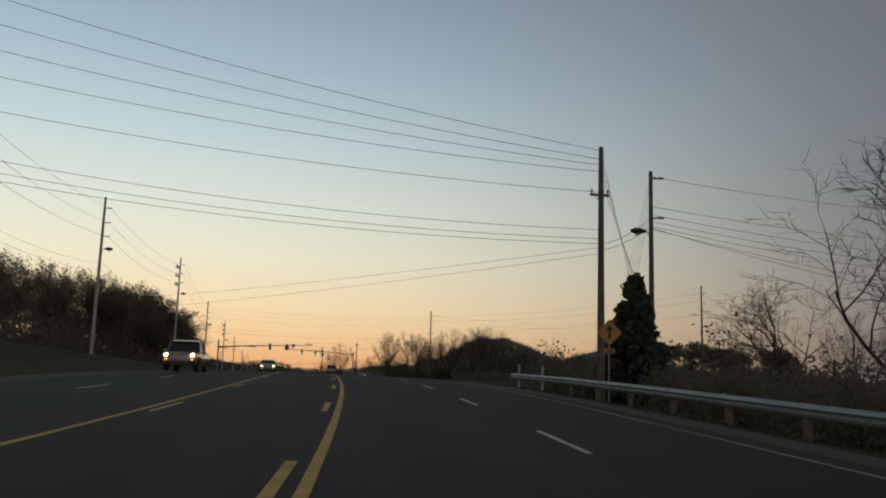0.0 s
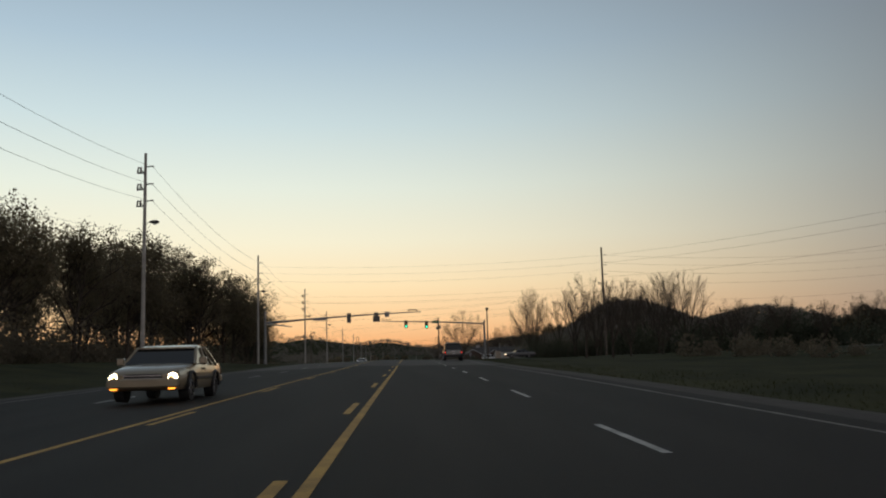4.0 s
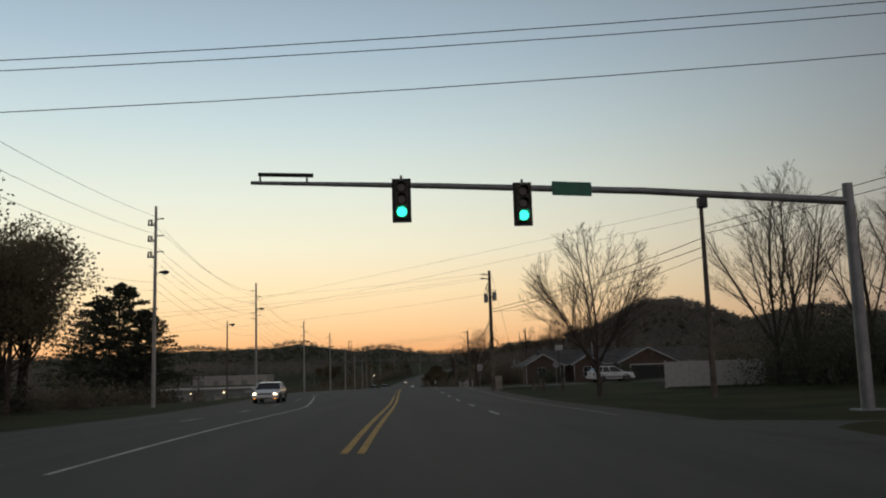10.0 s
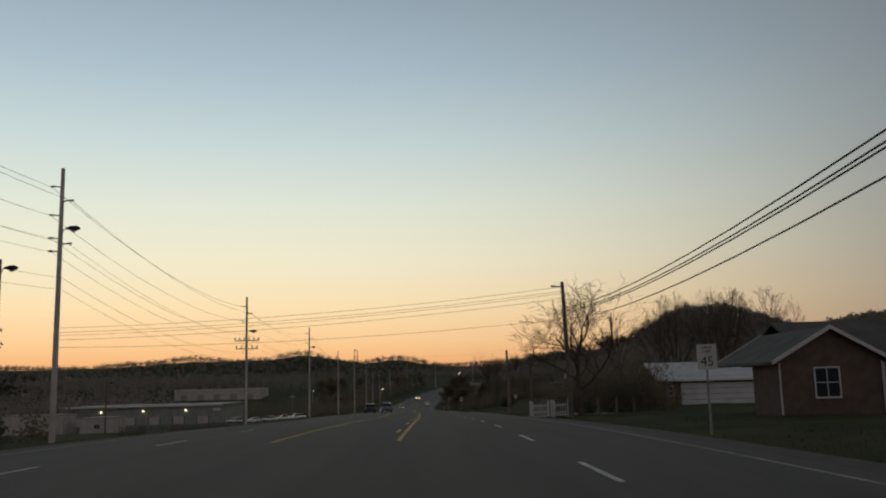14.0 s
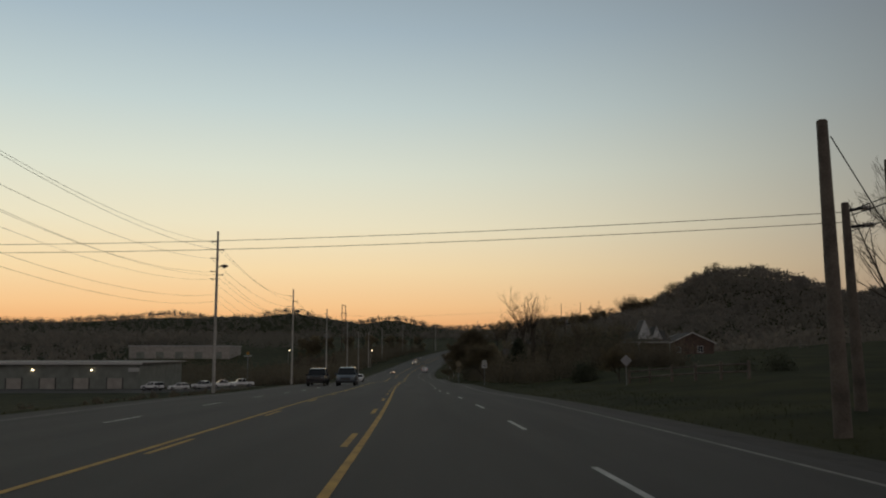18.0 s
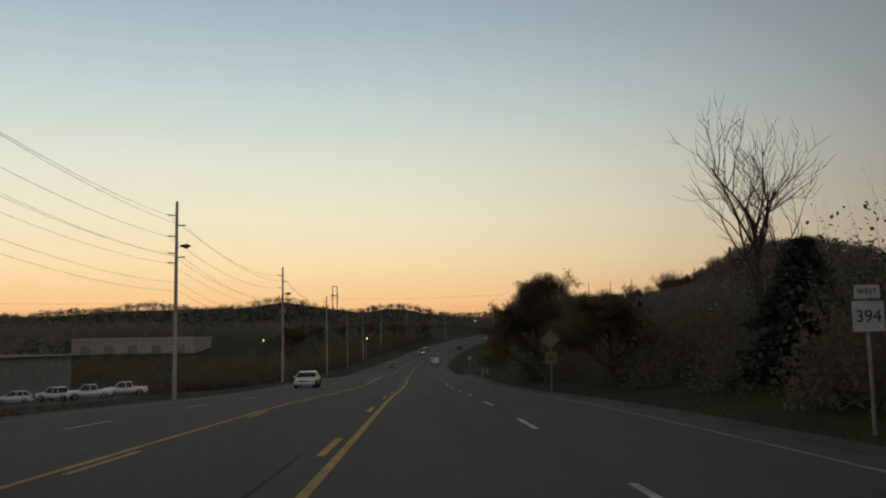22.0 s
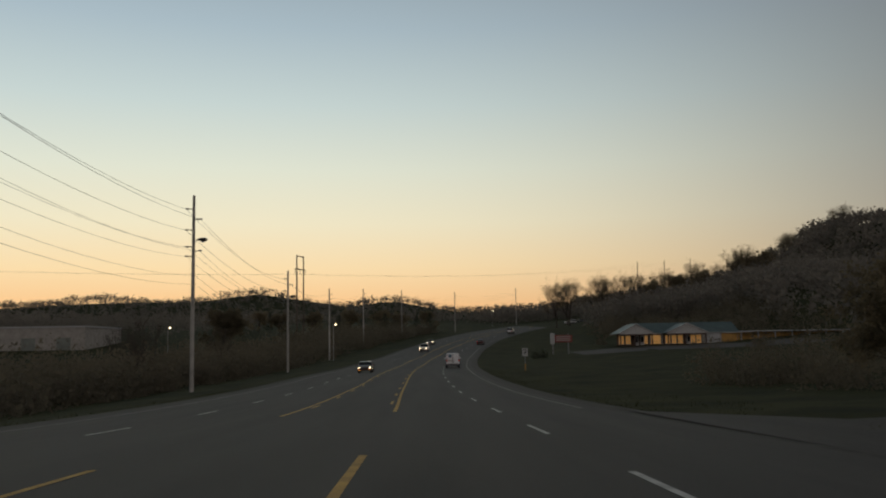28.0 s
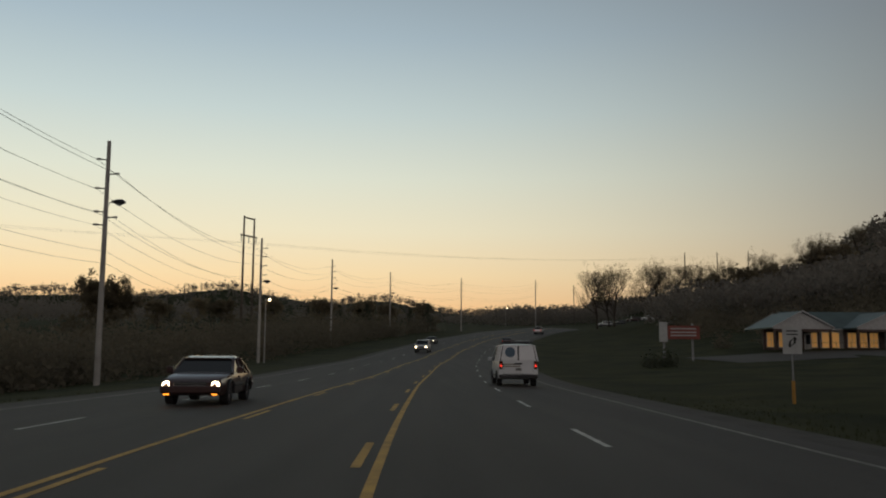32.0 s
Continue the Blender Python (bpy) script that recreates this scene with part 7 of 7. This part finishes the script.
    if kind == "pickup":
        part("bed", Shape().box(-hw * 0.9, hw * 0.9, rear + 0.15, yb - 0.1, belt - 0.04, belt + 0.012), BLACK_TRIM, v)
    if kind == "van":
        for s in (-1, 1):
            q = [(s * 0.04, rear - 0.0, belt), (s * (lo - 0.1), rear - 0.0, belt), (s * (th - 0.05), yr - 0.045, h - 0.1), (s * 0.04, yr - 0.045, h - 0.1)]
            part("rear_door", Shape().add([(a, b - 0.02, c) for a, b, c in q] + q, [(0, 1, 2, 3), (7, 6, 5, 4), (0, 4, 5, 1), (1, 5, 6, 2), (2, 6, 7, 3), (3, 7, 4, 0)]), colour, v)
        part("round_emblem", Shape().tube((-0.42, rear - 0.035, belt + 0.42), (-0.42, rear - 0.05, belt + 0.42), 0.26, 0.26, 24), paint("emblem_blue", (0.08, 0.14, 0.2), 0), v, "round blue-grey emblem")
        for k in range(2):
            part("lettering_bar", Shape().box(-0.8, 0.1, rear - 0.015, rear - 0.004, belt - 0.22 - 0.1 * k, belt - 0.17 - 0.1 * k), SIGN_DIM, v)
    if rack:
        up = 0.05 if kind == "suv" else 0.1
        rk = part("roof_rack", Shape().tube((-th + 0.1, yt - 0.3, h + up), (-th + 0.1, yr + 0.2, h + up), 0.02, n=6), DARK_METAL, v)
        part("rack_rail", Shape().tube((th - 0.1, yt - 0.3, h + up), (th - 0.1, yr + 0.2, h + up), 0.02, n=6), DARK_METAL, rk)
        for k in range(2 if kind == "suv" else 4):
            yy = yt - 0.35 + (yr - yt + 0.6) * (k + 0.6 if kind == "suv" else k) / 3
            part("crossbar", Shape().tube((-th + 0.05, yy, h + up + 0.02), (th - 0.05, yy, h + up + 0.02), 0.018, n=6).tube((-th + 0.1, yy, h - 0.02), (-th + 0.1, yy, h + up + 0.02), 0.02, n=5).tube((th - 0.1, yy, h - 0.02), (th - 0.1, yy, h + up + 0.02), 0.02, n=5), DARK_METAL, rk)
        if kind == "van":
            part("ladder", Shape().tube((0.2, yt - 0.5, h + 0.19), (0.2, yr, h + 0.19), 0.03, n=6).tube((0.55, yt - 0.5, h + 0.19), (0.55, yr, h + 0.19), 0.03, n=6).tube((0.2, yr + 0.4, h + 0.19), (0.55, yr + 0.4, h + 0.19), 0.02, n=5).tube((0.2, yr + 1.0, h + 0.19), (0.55, yr + 1.0, h + 0.19), 0.02, n=5), STEEL, rk)
    return v


SILVER = paint("silver_beige_paint", (0.165, 0.165, 0.155))
WHITE = paint("white_paint", (0.70, 0.71, 0.72), 0.0)
BLACKP = paint("black_paint", (0.025, 0.025, 0.028))
MAROON = paint("dark_maroon_paint", (0.055, 0.024, 0.022))
GREYP = paint("grey_paint", (0.075, 0.08, 0.085))
BLUEP = paint("pale_blue_paint", (0.10, 0.125, 0.15))
GOLD = paint("tan_paint", (0.30, 0.25, 0.17))

sx, sy = at(4.72, 189.0)
vehicle("suv", "silver-beige SUV with dark rear glass and brake lights on", SILVER, sx, sy, 0, tail=True, rack=True, two_tone=BLACK_TRIM)
vx, vy = at(4.1, 728)
vehicle("van", "white work van with a ladder rack and brake lights on", WHITE, vx, vy, -1.0, tail=True, rack=True)
vehicle("sedan", "dark maroon sedan with headlamps lit in the oncoming lane", MAROON, *at(-7.05, 708), 180, head=True)
vehicle("pickup", "black pickup truck in the outer oncoming lane", BLACKP, *at(-9.7, 484), 180)
vehicle("suv", "dark blue-grey SUV in the inner oncoming lane", BLUEP, *at(-6.3, 481), 180)
vehicle("sedan", "pale grey sedan in the outer oncoming lane", WHITE, *at(-9.4, 549.5), 180)
vehicle("sedan", "white sedan with headlamps lit beyond the crossing", WHITE, *at(-9.9, 284), 180, head=True)
vehicle("pickup", "dark tan pickup truck with headlamps lit in the outer oncoming lane", GOLD, *at(-9.9, 64), 177, head=True)
vehicle("sedan", "small car with headlamps lit coming over the crest", GOLD, *at(-6.4, 116), 180, head=True)
vehicle("sedan", "dark grey sedan waiting in the side street", GREYP, 18.0, 234.5, 90, head=True, group="", z=float(land(18.0, 234.5)) + 0.055)
vehicle("crossover", "white crossover parked on the side road", WHITE, 21.2, 313.2, -78, group="", z=float(land(21.2, 313.2)) + 0.055)
for k, (x, y, kd) in enumerate(((-43, 587, "pickup"), (-47.5, 588, "pickup"), (-53, 587.5, "crossover"), (-59, 588, "suv"), (-39.5, 590, "pickup"))):
    vehicle(kd, "white vehicle parked on the gravel lot" if k < 4 else "pale sedan parked on the gravel lot", WHITE, x, y, 70 if k % 2 else 110, group="parked vehicles", z=float(land(x, y)) + 0.09)
for k, (lat, y, kd, c) in enumerate(((-6.4, 812, "suv", WHITE), (-9.8, 846, "sedan", GREYP), (4.7, 842, "sedan", MAROON), (4.7, 905, "suv", WHITE))):
    dx = float(road_x(y + 2) - road_x(y - 2)) / 4
    vehicle(kd, "distant car on the rising curve", c, *at(lat, y), (180 if lat < 0 else 0) - math.degrees(math.atan(dx)), head=lat < 0, tail=lat > 0)
for k in range(7):
    x, y = at(10 + k * 4.6, 985 + k * 3)
    vehicle("crossover" if k % 2 else "suv", "car parked in a far lot at the crest", (WHITE, GREYP, MAROON)[k % 3], x, y, 90, group="far parked cars", z=float(land(x, y)) + 0.02)
